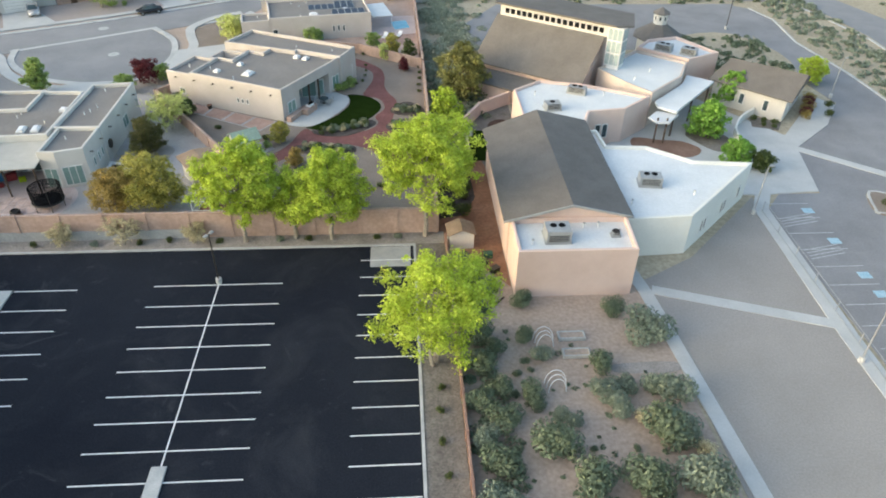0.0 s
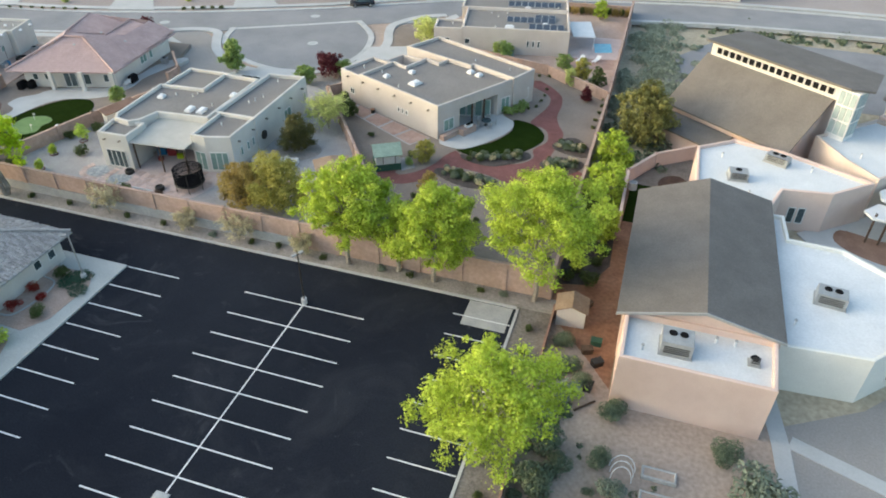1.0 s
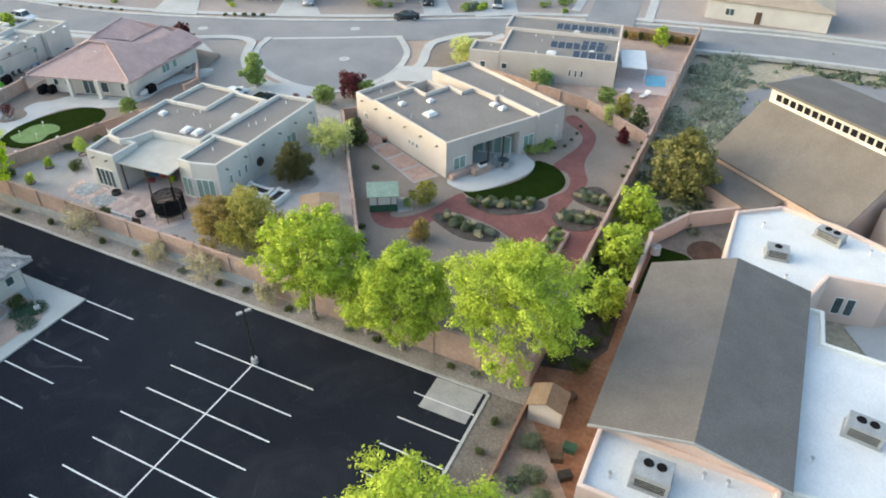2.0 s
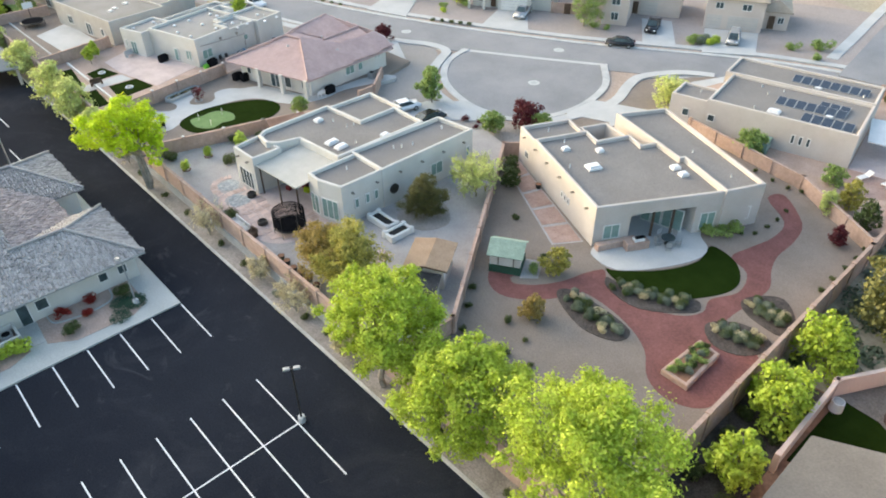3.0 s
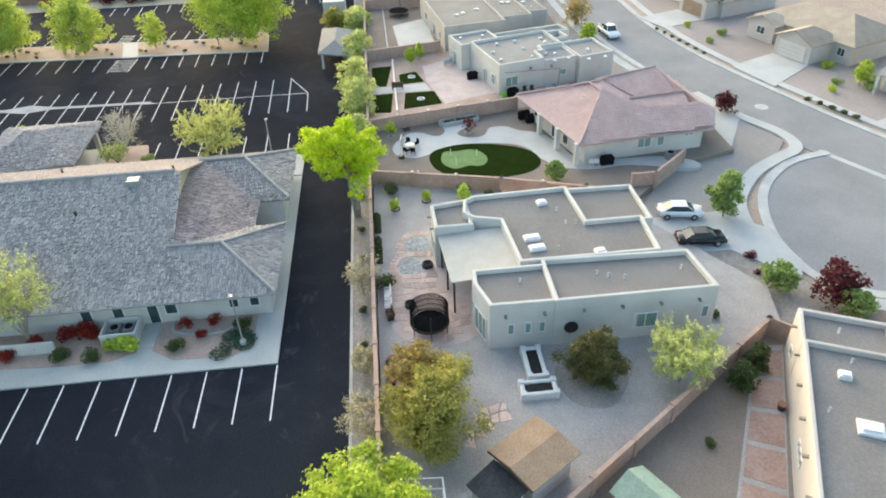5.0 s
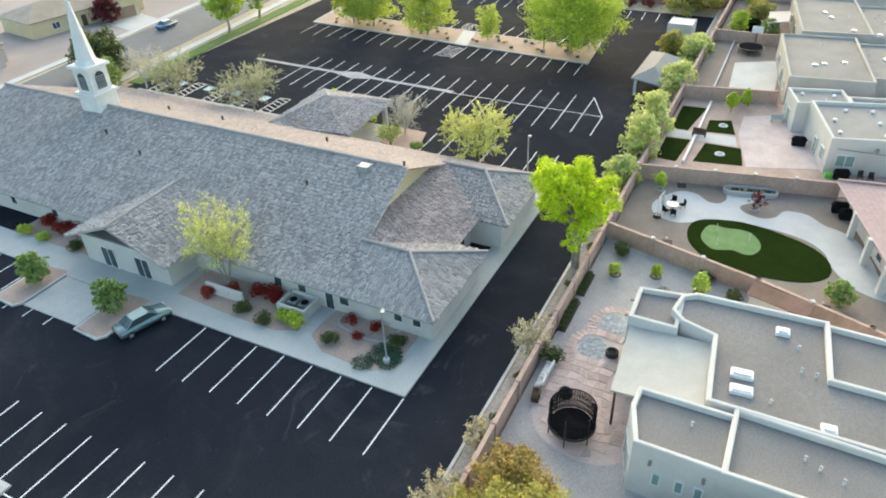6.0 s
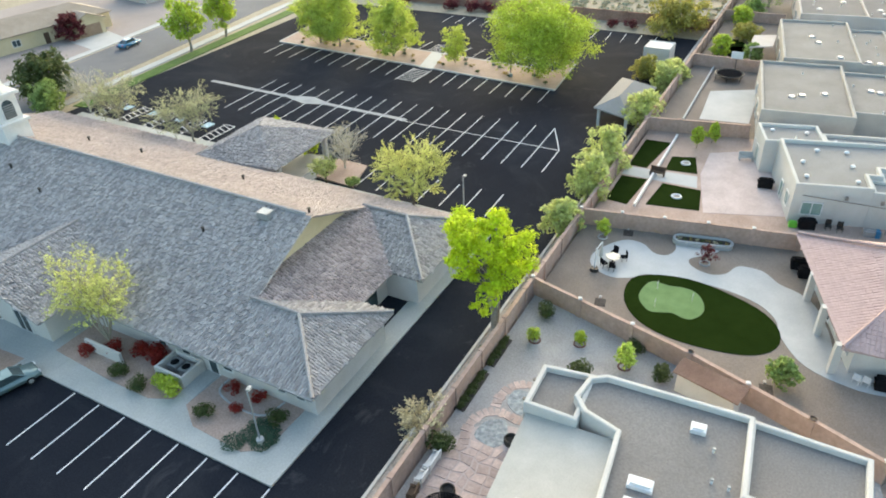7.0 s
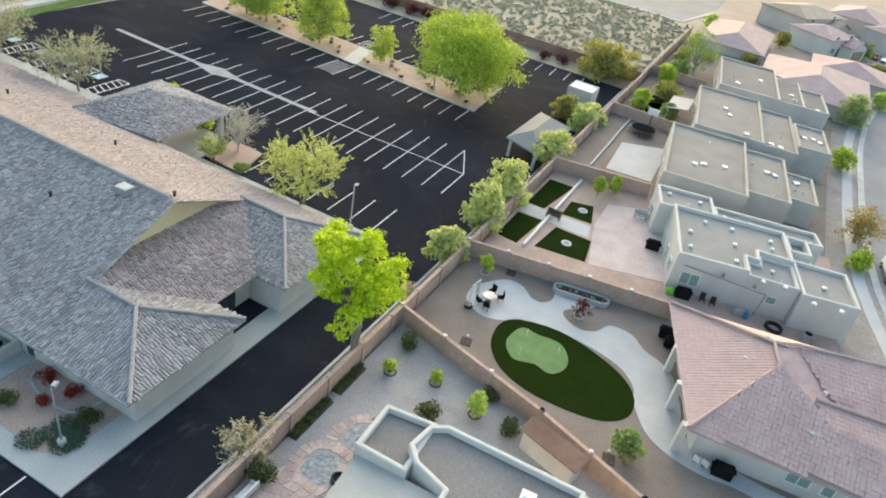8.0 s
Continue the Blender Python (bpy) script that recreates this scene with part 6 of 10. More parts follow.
def street_house(label, ox, oy, ang, zb, wall, tile, wings, doors, panes):
    """A tiled street house made of wings (a0, a1, b0, b1, eave, rise, gable towards the street)."""
    h = thing("house", label, "house", "estate houses")
    f = local(ox, oy, ang)
    for a0, a1, b0, b1, ev, up, gab in wings:
        ze, o = zb + ev, 0.4
        part("wall", prism(f([(a0, b0), (a1, b0), (a1, b1), (a0, b1)]), zb - 0.3, ze), wall, h)
        c = [f([p])[0] for p in ((a0 - o, b0 - o), (a1 + o, b0 - o), (a1 + o, b1 + o), (a0 - o, b1 + o))]
        m, k = (a0 + a1) / 2, min(a1 - a0, b1 - b0) / 2
        if gab:
            m0, m1 = f([(m, b0 - o), (m, b1 + o - k)])
            slopes = [[(*c[0], ze), (*m0, ze + up), (*m1, ze + up), (*c[3], ze)], [(*m0, ze + up), (*c[1], ze), (*c[2], ze), (*m1, ze + up)], [(*c[2], ze), (*c[3], ze), (*m1, ze + up)]]
            part("gable", prism_tri(f, a0, a1, b0, b0 + 0.4, ze - 0.05, up * 0.9), wall, h)
        elif a1 - a0 >= b1 - b0:
            n = (b0 + b1) / 2
            m0, m1 = f([(a0 - o + k, n), (a1 + o - k, n)])
            slopes = [[(*c[0], ze), (*c[1], ze), (*m1, ze + up), (*m0, ze + up)], [(*c[2], ze), (*c[3], ze), (*m0, ze + up), (*m1, ze + up)], [(*c[1], ze), (*c[2], ze), (*m1, ze + up)], [(*c[3], ze), (*c[0], ze), (*m0, ze + up)]]
        else:
            m0, m1 = f([(m, b0 - o + k), (m, b1 + o - k)])
            slopes = [[(*c[3], ze), (*c[0], ze), (*m0, ze + up), (*m1, ze + up)], [(*c[1], ze), (*c[2], ze), (*m1, ze + up), (*m0, ze + up)], [(*c[0], ze), (*c[1], ze), (*m0, ze + up)], [(*c[2], ze), (*c[3], ze), (*m1, ze + up)]]
        for pts in slopes:
            part("roof_slope", sheet(pts, 0.16), tile, h)
    for a, b, w, z0, z1, material in doors:
        x, y = f([(a, b)])[0]
        d = part("garage_door" if w > 2 else "front_door", obox(x, y, ang, w, 0.12, zb + z0, zb + z1), material, h)
        for q in range(1, 4 if w > 2 else 1):
            x, y = f([(a, b - 0.07)])[0]
            part("door_seam", obox(x, y, ang, w * 0.97, 0.03, zb + z0 + (z1 - z0) * q / 4 - 0.02, zb + z0 + (z1 - z0) * q / 4 + 0.02), METAL_GREY, d)
    for a, b, z, w, hh in panes:
        x, y = f([(a, b)])[0]
        window(h, x, y, zb + z, w, hh, ang - 90, GLASS, bars=1)
    return h, f


WH, fW = street_house("white two-storey house with a pale grey tile roof", -70.3, 128.8, 27, ROAD + 0.25, STUCCO_WHITE, TILE_PALE, [(0, 6.0, 0, 9.5, 4.9, 1.7, 1), (-5.0, 0.3, 0.9, 9, 4.5, 1.6, 0), (-3.5, 6.5, 6, 13.5, 4.9, 2.1, 0), (6.0, 9.2, 1.8, 8.4, 2.7, 1.3, 0)], [(3.0, -0.03, 4.7, 0.02, 2.2, WHITE_PAINT), (-1.1, 0.87, 0.9, 0.05, 2.1, WOOD_DARK)], [(3.0, 0, 3.3, 1.5, 1.2), (-3.4, 0.9, 3.1, 1.1, 1.2), (-1.5, 0.9, 3.1, 0.9, 1.2), (-3.4, 0.9, 0.8, 1.3, 1.2)])
a, b, c2, d3 = fW([(-5.5, -0.9), (0.0, -0.9), (0.0, 1.0), (-5.5, 1.0)])
part("porch_roof", sheet([(*a, ROAD + 2.85), (*b, ROAD + 2.85), (*c2, ROAD + 3.5), (*d3, ROAD + 3.5)], 0.14), TILE_PALE, WH)
for x, y in fW([(-5.2, -0.6), (-2.4, -0.6)]):
    part("porch_post", obox(x, y, 27, 0.4, 0.4, ROAD, ROAD + 2.8), STUCCO_WHITE, WH)
street_house("pinkish two-storey house with a pink tile roof", -52.8, 135.8, 27, ROAD + 0.25, STUCCO_PALEPINK, TILE_PINK, [(0, 4.2, 0, 9, 4.9, 1.5, 1), (3.9, 12.2, 6.8, 14.5, 4.7, 1.9, 0), (-5.6, 0.3, 4.2, 13, 2.9, 1.6, 0)], [(6.9, 6.77, 2.9, 0.02, 2.2, STUCCO_TAN), (4.7, 6.77, 0.9, 0.02, 2.1, WOOD_DARK)], [(2.1, 0, 3.2, 1.5, 1.2), (2.1, 0, 0.7, 1.3, 1.4), (7.5, 6.8, 3.1, 1.3, 1.1), (10.5, 6.8, 3.1, 1.3, 1.1), (-2.8, 4.2, 0.9, 1.4, 1.2)])
street_house("tan two-storey house with two garage doors", -39.8, 146.2, 27, ROAD + 0.25, STUCCO_PALEPINK, TILE_TAN, [(0, 9.0, 0, 10, 4.9, 1.9, 0), (8.8, 13.0, 2.4, 11, 2.9, 1.5, 0)], [(1.5, -0.03, 2.4, 0.02, 2.2, STUCCO_TAN), (6.0, -0.03, 4.6, 0.02, 2.2, STUCCO_TAN), (10.4, 2.37, 1.0, 0.02, 2.1, WOOD_DARK)], [(2.0, 0, 3.2, 1.3, 1.1), (6.2, 0, 3.2, 1.5, 1.1), (11.8, 2.4, 0.9, 1.0, 1.1)])
street_house("tan one-storey house with a grey-brown tile roof", -91.2, 120.4, 21, ROAD + 0.25, STUCCO_TAN, TILE_TAN, [(0, 6.2, 0, 6.0, 2.7, 1.5, 1), (-8.0, 9.5, 4.4, 15, 2.8, 2.5, 0), (-7.5, -2.5, 2.4, 6, 2.7, 1.2, 1)], [(3.1, -0.03, 4.7, 0.02, 2.2, STUCCO_CREAM), (-1.4, 4.37, 0.9, 0.02, 2.1, WOOD_DARK)], [(-5.0, 2.4, 0.9, 1.6, 1.2), (7.8, 4.4, 0.9, 1.3, 1.2)])
for quad in ([(-66.3, 120.3), (-58.6, 123.9), (-65.4, 131.2), (-70.2, 128.7)], [(-42.3, 132.6), (-37.8, 135.1), (-45.0, 145.2), (-49.4, 142.9)], [(-34.0, 136.2), (-27.6, 140.7), (-31.9, 150.0), (-39.4, 146.3)], [(-87.2, 112.2), (-79.1, 114.6), (-85.2, 122.7), (-91.0, 120.4)]):
    structure("drive_north", prism(quad, 0.3, ROAD + 0.19), CONCRETE, "pale concrete drive", "driveway")
block_wall("wall_side_yard", [(-62.4, 134.4), (-57.8, 137.4)], 0.5, 2.7)
gt = thing("side_gate", "dark red-brown wooden side gate in a wall", "gate")
part("board", obox(-60.1, 135.75, 33, 1.1, 0.34, ROAD + 0.13, 2.75), WOOD_DARK, gt)
gable_house("tan one-storey house with a grey-brown tile roof", -117.0, 123.0, -72, 15, 12, ROAD + 0.3, 3.6, 2.4, STUCCO_TAN, TILE_TAN, False, seed=5)
gable_house("tan two-storey house with a tile roof", -140.0, 120.0, -80, 14, 11, ROAD + 0.3, 6.2, 2.2, STUCCO_TAN, TILE_PINK, seed=6)
gable_house("tan two-storey house with a tile roof", -164.0, 121.0, -88, 14, 11, ROAD + 0.3, 6.2, 2.2, STUCCO_CREAM, TILE_TAN, seed=7)
gable_house("tan two-storey house with a tile roof", -190.0, 124.0, -92, 14, 11, ROAD + 0.3, 6.2, 2.2, STUCCO_TAN, TILE_PINK, seed=8)
gable_house("tan house with a wide pink tile hip roof", -170.0, 86.5, 90, 24, 19, ROAD + 0.3, 3.7, 2.5, STUCCO_TAN, TILE_PINK, False, 0, seed=9)
gable_house("tan house with a pink tile hip roof", -189.0, 93.0, 90, 13, 15, ROAD + 0.3, 3.5, 2.1, STUCCO_TAN, TILE_PINK, False, 0, seed=21)
gable_house("tan house with a low pink tile hip roof", -192.0, 69.0, 90, 24, 13, ROAD - 0.02, 3.4, 2.0, STUCCO_TAN, TILE_PINK, False, 0, seed=10)
gable_house("tan two-storey house with a tile roof", -232.0, 80.0, 60, 18, 13, ROAD + 0.3, 5.8, 1.6, STUCCO_TAN, TILE_TAN, True, seed=11)
gable_house("tan two-storey house with a pink tile roof", -214.0, 86.0, 60, 11, 11, ROAD + 0.3, 5.2, 1.6, STUCCO_CREAM, TILE_PINK, True, seed=22)
gable_house("tan two-storey house with a tile roof", -236.0, 104.0, 60, 14, 12, ROAD + 0.3, 5.8, 1.8, STUCCO_TAN, TILE_PINK, True, seed=23)
gable_house("cream house with a tile roof", -222.0, 121.0, -90, 16, 12, ROAD + 0.3, 5.2, 2.2, STUCCO_CREAM, TILE_TAN, seed=12)
gable_house("tan house with a tile roof", -255.0, 95.0, 80, 18, 14, ROAD + 0.3, 5.0, 2.2, STUCCO_TAN, TILE_PINK, seed=13)
gable_house("cream house with a pale low roof", 12.5, 160.5, -88, 20, 11, 0.9, 4.4, 0.9, STUCCO_WHITE, TILE_TAN, False, 0, seed=14)
gable_house("yellow one-storey house with a brown roof", -98.0, -60.5, 82, 24, 11, 0.0, 3.1, 2.0, STUCCO_YELLOW, TILE_TAN, False, seed=15)
gable_house("tan one-storey house with a brown roof", -136.0, -64.5, 82, 22, 11, 0.0, 3.1, 2.0, STUCCO_TAN, TILE_TAN, False, seed=16)
gable_house("tan one-storey house with a brown roof", -66.0, -57.0, 85, 20, 11, 0.0, 3.1, 2.0, STUCCO_TAN, TILE_TAN, False, seed=17)
for x0, y0, x1, y1, w in ((-108.0, 107.6, -111.0, 115.5, 6.5), (-134.5, 106.4, -136.0, 113.0, 6.5), (-160, 107.0, -160.5, 114.0, 6.5)):
    structure("drive_north", ribbon([(x0, y0), (x1, y1)], w, 0.3, ROAD + 0.19), CONCRETE, "pale concrete drive", "driveway")

# ---- school and chapel ----
PK = thing("school_building", "pink stucco school with shingle and white flat roofs", "building")
part("wall", prism([(10.9, 54), (22.6, 54), (22.6, 74.0), (10.9, 72.4)], -0.3, 5.35), STUCCO_PINK, PK)
part("gable", prism_tri(local(0, 0, 0), 10.9, 22.6, 53.9, 55.0, 5.3, 1.45), STUCCO_PINK, PK)
part("roof_slope", sheet([(10.3, 53.3, 5.3), (16.8, 53.4, 6.95), (16.8, 74.2, 6.95), (10.3, 72.6, 5.3)], 0.18), SHINGLE, PK)
part("roof_slope", sheet([(16.8, 53.4, 6.95), (22.9, 53.6, 5.4), (22.9, 74.4, 5.4), (16.8, 74.2, 6.95)], 0.18), SHINGLE, PK)
part("fascia", sheet([(10.28, 53.22, 5.32), (16.8, 53.32, 6.97), (16.8, 53.42, 6.97), (10.28, 53.32, 5.32)], 0.22), METAL_GREY, PK)
part("fascia", sheet([(16.8, 53.32, 6.97), (22.9, 53.52, 5.42), (22.9, 53.62, 5.42), (16.8, 53.42, 6.97)], 0.22), METAL_GREY, PK)
section(PK, [(11.0, 48.5), (22.0, 48.5), (22.35, 54.0), (11.0, 54.0)], -0.3, 5.3, STUCCO_PINK, ROOF_WHITE, rim=0.55)
section(PK, [(22.5, 54.3), (29.3, 54.7), (39.8, 65.0), (33.3, 65.7), (29.0, 69.2), (24.4, 69.5), (24.2, 73.4), (22.5, 73.4)], -0.3, 4.6, STUCCO_BRIGHT, ROOF_WHITE, rim=0.35)
section(PK, [(15.8, 73.9), (15.8, 85.2), (19.8, 88.2), (25.0, 87.0), (33.6, 82.6), (29.2, 78.9), (24.4, 78.2), (22.6, 73.2)], -0.3, 4.75, STUCCO_PINK, ROOF_WHITE, rim=0.35)
wall_windows(PK, (29.3, 54.7), (39.8, 65.0), 0, [(0.22, 0.6, 1.5, 1.0, 0), (0.27, 0.6, 1.5, 1.0, 0), (0.55, 0.6, 1.5, 1.0, 0), (0.60, 0.6, 1.5, 1.0, 0), (0.85, 0.6, 1.5, 1.0, 0)], GLASS)
wall_windows(PK, (24.4, 78.2), (29.2, 78.9), 0, [(0.3, 0.8, 1.9, 0.9, 0), (0.5, 0.8, 1.9, 0.9, 0)], GLASS)
wall_windows(PK, (29.2, 78.9), (33.1, 82.7), 0, [(0.4, 0.8, 1.9, 0.9, 0)], GLASS)
section(PK, [(28.7, 91.8), (36.2, 98.8), (42.4, 93.9), (39.8, 88.6), (34.0, 83.2), (31.2, 86.8)], -0.3, 4.95, STUCCO_PALEPINK, ROOF_WHITE, rim=0.35)
section(PK, [(36.4, 99.0), (42.6, 93.9), (48.1, 96.6), (44.0, 103.5), (39.0, 102.2)], -0.3, 5.3, STUCCO_PINK, ROOF_WHITE, rim=0.4)
can = thing("entry_canopy", "white flat entry canopy on posts", "canopy")
part("deck", prism([(34.3, 81.3), (36.2, 79.6), (44.9, 89.3), (41.8, 91.6), (40.0, 88.4), (34.4, 82.9)], 3.55, 3.85, bevel=0.03), ROOF_WHITE, can)
part("low_deck", prism([(32.6, 79.4), (33.2, 78.0), (34.8, 77.8), (36.9, 80.2), (34.2, 81.2)], 3.0, 3.25, bevel=0.03), METAL_WHITE, can)
for x, y in ((33.5, 78.4), (34.7, 78.3), (36.3, 80.3), (40.2, 84.6), (44.2, 89.0)):
    part("post", tube((x, y, 0), (x, y, 3.6), 0.12), WOOD_DARK, can)
# chapel with a clerestory
CP = thing("chapel", "large chapel with a steep shingle roof and clerestory windows", "chapel")
d2, n2 = Vector((0.81, -0.587)), Vector((0.587, 0.81))
o2 = Vector((11.9, 98.0))


def cp(s, n):
    v = o2 + d2 * s + n2 * n
    return (v.x, v.y)


def along_wall(s0, s1, n0, n1, z0, z1, bm=None):
    return prism([cp(s0, n0), cp(s1, n0), cp(s1, n1), cp(s0, n1)], z0, z1, bm)


bm = bmesh.new()
prof = [(0.4, -0.3), (14.6, -0.3), (14.6, 9.7), (7.0, 10.6), (7.0, 8.7), (0.4, 3.9)]
for s in (0.5, 16.4):
    bm.faces.new([bm.verts.new((*cp(s, n), z)) for n, z in prof])
bm.verts.ensure_lookup_table()
for i in range(6):
    j = (i + 1) % 6
    bm.faces.new((bm.verts[i], bm.verts[j], bm.verts[6 + j], bm.verts[6 + i]))
bmesh.ops.recalc_face_normals(bm, faces=bm.faces)
part("wall", bm, STUCCO_PINK, CP)
part("roof_slope", sheet([(*cp(-0.2, -0.2), 3.85), (*cp(17.0, -0.2), 3.85), (*cp(17.0, 6.85), 8.95), (*cp(-0.2, 6.85), 8.95)], 0.2), SHINGLE, CP)
part("roof_upper", sheet([(*cp(-0.4, 6.2), 10.75), (*cp(18.6, 6.2), 10.75), (*cp(20.4, 8.2), 10.55), (*cp(18.0, 15.2), 10.0), (*cp(-0.4, 15.2), 10.0)], 0.25), SHINGLE, CP)
part("clerestory_wall", along_wall(0.3, 19.0, 6.7, 7.1, 8.8, 10.5), STUCCO_CREAM, CP)
for k in range(17):
    cw = part("clerestory_window", along_wall(1.1 + k * 0.93, 1.9 + k * 0.93, 6.6, 6.72, 9.25, 10.1), WHITE_PAINT, CP)
    part("pane", along_wall(1.17 + k * 0.93, 1.83 + k * 0.93, 6.56, 6.66, 9.31, 10.04), BLACK, cw)
part("tower", along_wall(17.4, 19.6, 6.4, 8.6, -0.3, 10.4), WHITE_PAINT, CP)
for k in range(3):
    for j in range(3):
        part("tower_pane", along_wall(17.55 + k * 0.68, 18.1 + k * 0.68, 6.33, 6.5, 5.2 + j * 1.75, 6.7 + j * 1.75), GLASS_PALE, CP)
        part("tower_pane", along_wall(19.5, 19.67, 6.55 + k * 0.68, 7.1 + k * 0.68, 5.2 + j * 1.75, 6.7 + j * 1.75), GLASS_PALE, CP)
part("lower_roof", sheet([(*cp(0, -3.2), 2.2), (*cp(10, -3.2), 2.2), (*cp(10, 0.2), 3.0), (*cp(0, 0.2), 3.0)], 0.2), SHINGLE, CP)
part("lower_wall", along_wall(0.3, 9.6, -2.9, 0.5, -0.3, 2.1), STUCCO_PINK, CP)
# wing with a grey hip roof
WG = thing("wing_building", "pale stucco wing with a dark grey hip roof", "building")
wq = [(44.9, 91.2), (50.6, 97.6), (60.0, 91.2), (53.3, 82.9)]
part("wall", prism(inset(wq, 0.7), -0.3, 3.5), STUCCO_CREAM, WG)
wa, wb = (48.7, 93.6, 5.6), (57.0, 87.0, 5.6)
part("roof_slope", sheet([(*wq[3], 3.5), (*wq[2], 3.5), wb], 0.2), SHINGLE, WG)
part("roof_slope", sheet([(*wq[0], 3.5), (*wq[3], 3.5), wb, wa], 0.2), SHINGLE, WG)
part("roof_slope", sheet([(*wq[1], 3.5), (*wq[0], 3.5), wa], 0.2), SHINGLE, WG)
part("roof_slope", sheet([(*wq[2], 3.5), (*wq[1], 3.5), wa, wb], 0.2), SHINGLE, WG)
wi = inset(wq, 0.7)
for i in range(4):
    wall_windows(WG, wi[i], wi[(i + 1) % 4], 0, [(0.3, 0.8, 1.6, 0.9, 0), (0.42, 0.8, 1.6, 0.9, 0), (0.75, 0.8, 1.6, 0.9, 0)], GLASS)
# rotunda with a cupola
RT = thing("rotunda", "round building with a grey roof and white cupola", "building")
part("wall", prism(ring(43.4, 110.0, 3.3, 8), -0.3, 3.2), STUCCO_CREAM, RT)
rr = ring(43.4, 110.0, 4.1, 8)
for i in range(8):
    a, b = rr[i], rr[(i + 1) % 8]
    part("roof_slope", sheet([(*a, 3.2), (*b, 3.2), (43.4, 110.0, 5.9)], 0.15), SHINGLE, RT)
part("cupola", prism(ring(43.4, 110.0, 1.1, 8), 5.0, 6.9), WHITE_PAINT, RT)
for i in range(8):
    a = i * 45 + 22.5
    window(RT, 43.4 + math.cos(radians(a)) * 1.03, 110 + math.sin(radians(a)) * 1.03, 5.75, 0.5, 0.8, a, GLASS, bars=0)
cr = ring(43.4, 110.0, 1.45, 8)
for i in range(8):
    part("cupola_roof", sheet([(*cr[i], 6.9), (*cr[(i + 1) % 8], 6.9), (43.4, 110.0, 7.8)], 0.1), SHINGLE, RT)


def roof_unit(x, y, z, lx, ly, h, ang=0, fans=2):
    t = thing("air_conditioner", "grey boxy rooftop air conditioner with fans", "air conditioner", "rooftop units")
    part("base", obox(x, y, ang, lx + 0.2, ly + 0.2, z - 0.02, z + 0.14), METAL_GREY, t)
    body = part("body", obox(x, y, ang, lx, ly, z + 0.14, z + h, bevel=0.04), METAL_GREY, t)
    f = local(x, y, ang)
    for k in range(fans):
        fx, fy = f([((k - (fans - 1) / 2) * min(lx / fans, 0.8), ly * 0.12)])[0]
        part("fan", tube((fx, fy, z + h - 0.02), (fx, fy, z + h + 0.06), 0.34, 0.30, 14), BLACK, body)
    for k in range(4):
        gx, gy = f([(0, -ly / 2 - 0.01)])[0]
        part("louvre", obox(gx, gy, ang, lx * 0.8, 0.05, z + 0.3 + k * 0.18, z + 0.38 + k * 0.18), METAL_DARK, body)
    return t


roof_unit(15.0, 51.2, 4.75, 2.3, 1.9, 1.3, 0, 2)
roof_unit(27.0, 61.4, 4.25, 2.3, 1.6, 1.1, -8, 2)
roof_unit(20.0, 79.8, 4.4, 1.9, 1.5, 0.9, 5, 1)
roof_unit(24.2, 84.6, 4.4, 2.4, 1.3, 0.9, -25, 2)
roof_unit(40.4, 98.6, 4.9, 2.4, 1.4, 1.0, -35, 2)
roof_unit(43.6, 96.8, 4.9, 2.2, 1.4, 1.0, -35, 2)
roof_unit(20.6, 51.4, 4.75, 0.7, 0.6, 0.5, 0, 1)
for x, y, z in ((12.6, 50.3, 4.75), (17.9, 52.8, 4.75), (19.3, 52.9, 4.75), (24.0, 57.5, 4.25), (31.0, 59.0, 4.25), (21.0, 76.5, 4.4), (18.5, 84.0, 4.4), (27.6, 83.6, 4.4), (33.0, 88.2, 4.6), (36.0, 91.0, 4.6)):
    vent_pipe(x, y, z, 0.5, 0.09)

# ---- church details ----
part("gable_wall", prism_tri(local(0, 0, 0), -66.2, -41.8, 40.65, 40.95, EV, RZ - EV - 0.25), STUCCO_YELLOW, CH, "yellow stucco gable end")
part("recess_door", box(-54.9, -52.9, 46.94, 47.06, 0.0, 2.3), GLASS, CH, "dark glazed double door in the recess")
part("recess_beam", box(-56.4, -51.4, 47.75, 47.95, EV - 0.32, EV - 0.16), METAL_DARK, CH)
part("entry_wall", prism([(-42.2, 13.6), (-38.6, 13.6), (-38.6, 24.8), (-42.2, 24.8)], -0.3, EV - 0.1), STUCCO_CREAM, CH)
part("portico_floor", prism([(-77.0, 15.4), (-66.0, 15.4), (-66.0, 25.6), (-77.0, 25.6)], -0.3, 0.2), CONCRETE, CH)
for x, y in ((-76.8, 15.8), (-76.8, 25.2), (-68.0, 25.4), (-68.0, 15.8)):
    part("portico_post", obox(x, y, 0, 0.5, 0.5, 0, 3.55), STUCCO_CREAM, CH)
ECX = -47.7
for pts in ([(-37.6, 12.6, EV), (-37.6, 19.2, EV + 2.6), (ECX, 19.2, EV + 2.72), (-41.2, 12.6, EV)], [(-37.6, 19.2, EV + 2.6), (-37.6, 25.8, EV), (-41.2, 25.8, EV), (ECX, 19.2, EV + 2.72)]):
    part("porch_roof", sheet(pts, 0.16), TILE_GREY, CH)
part("porch_gable", prism([(-38.7, 13.2), (-38.4, 13.2), (-38.4, 25.2), (-38.7, 25.2)], EV - 0.2, EV + 0.25), STUCCO_CREAM, CH)
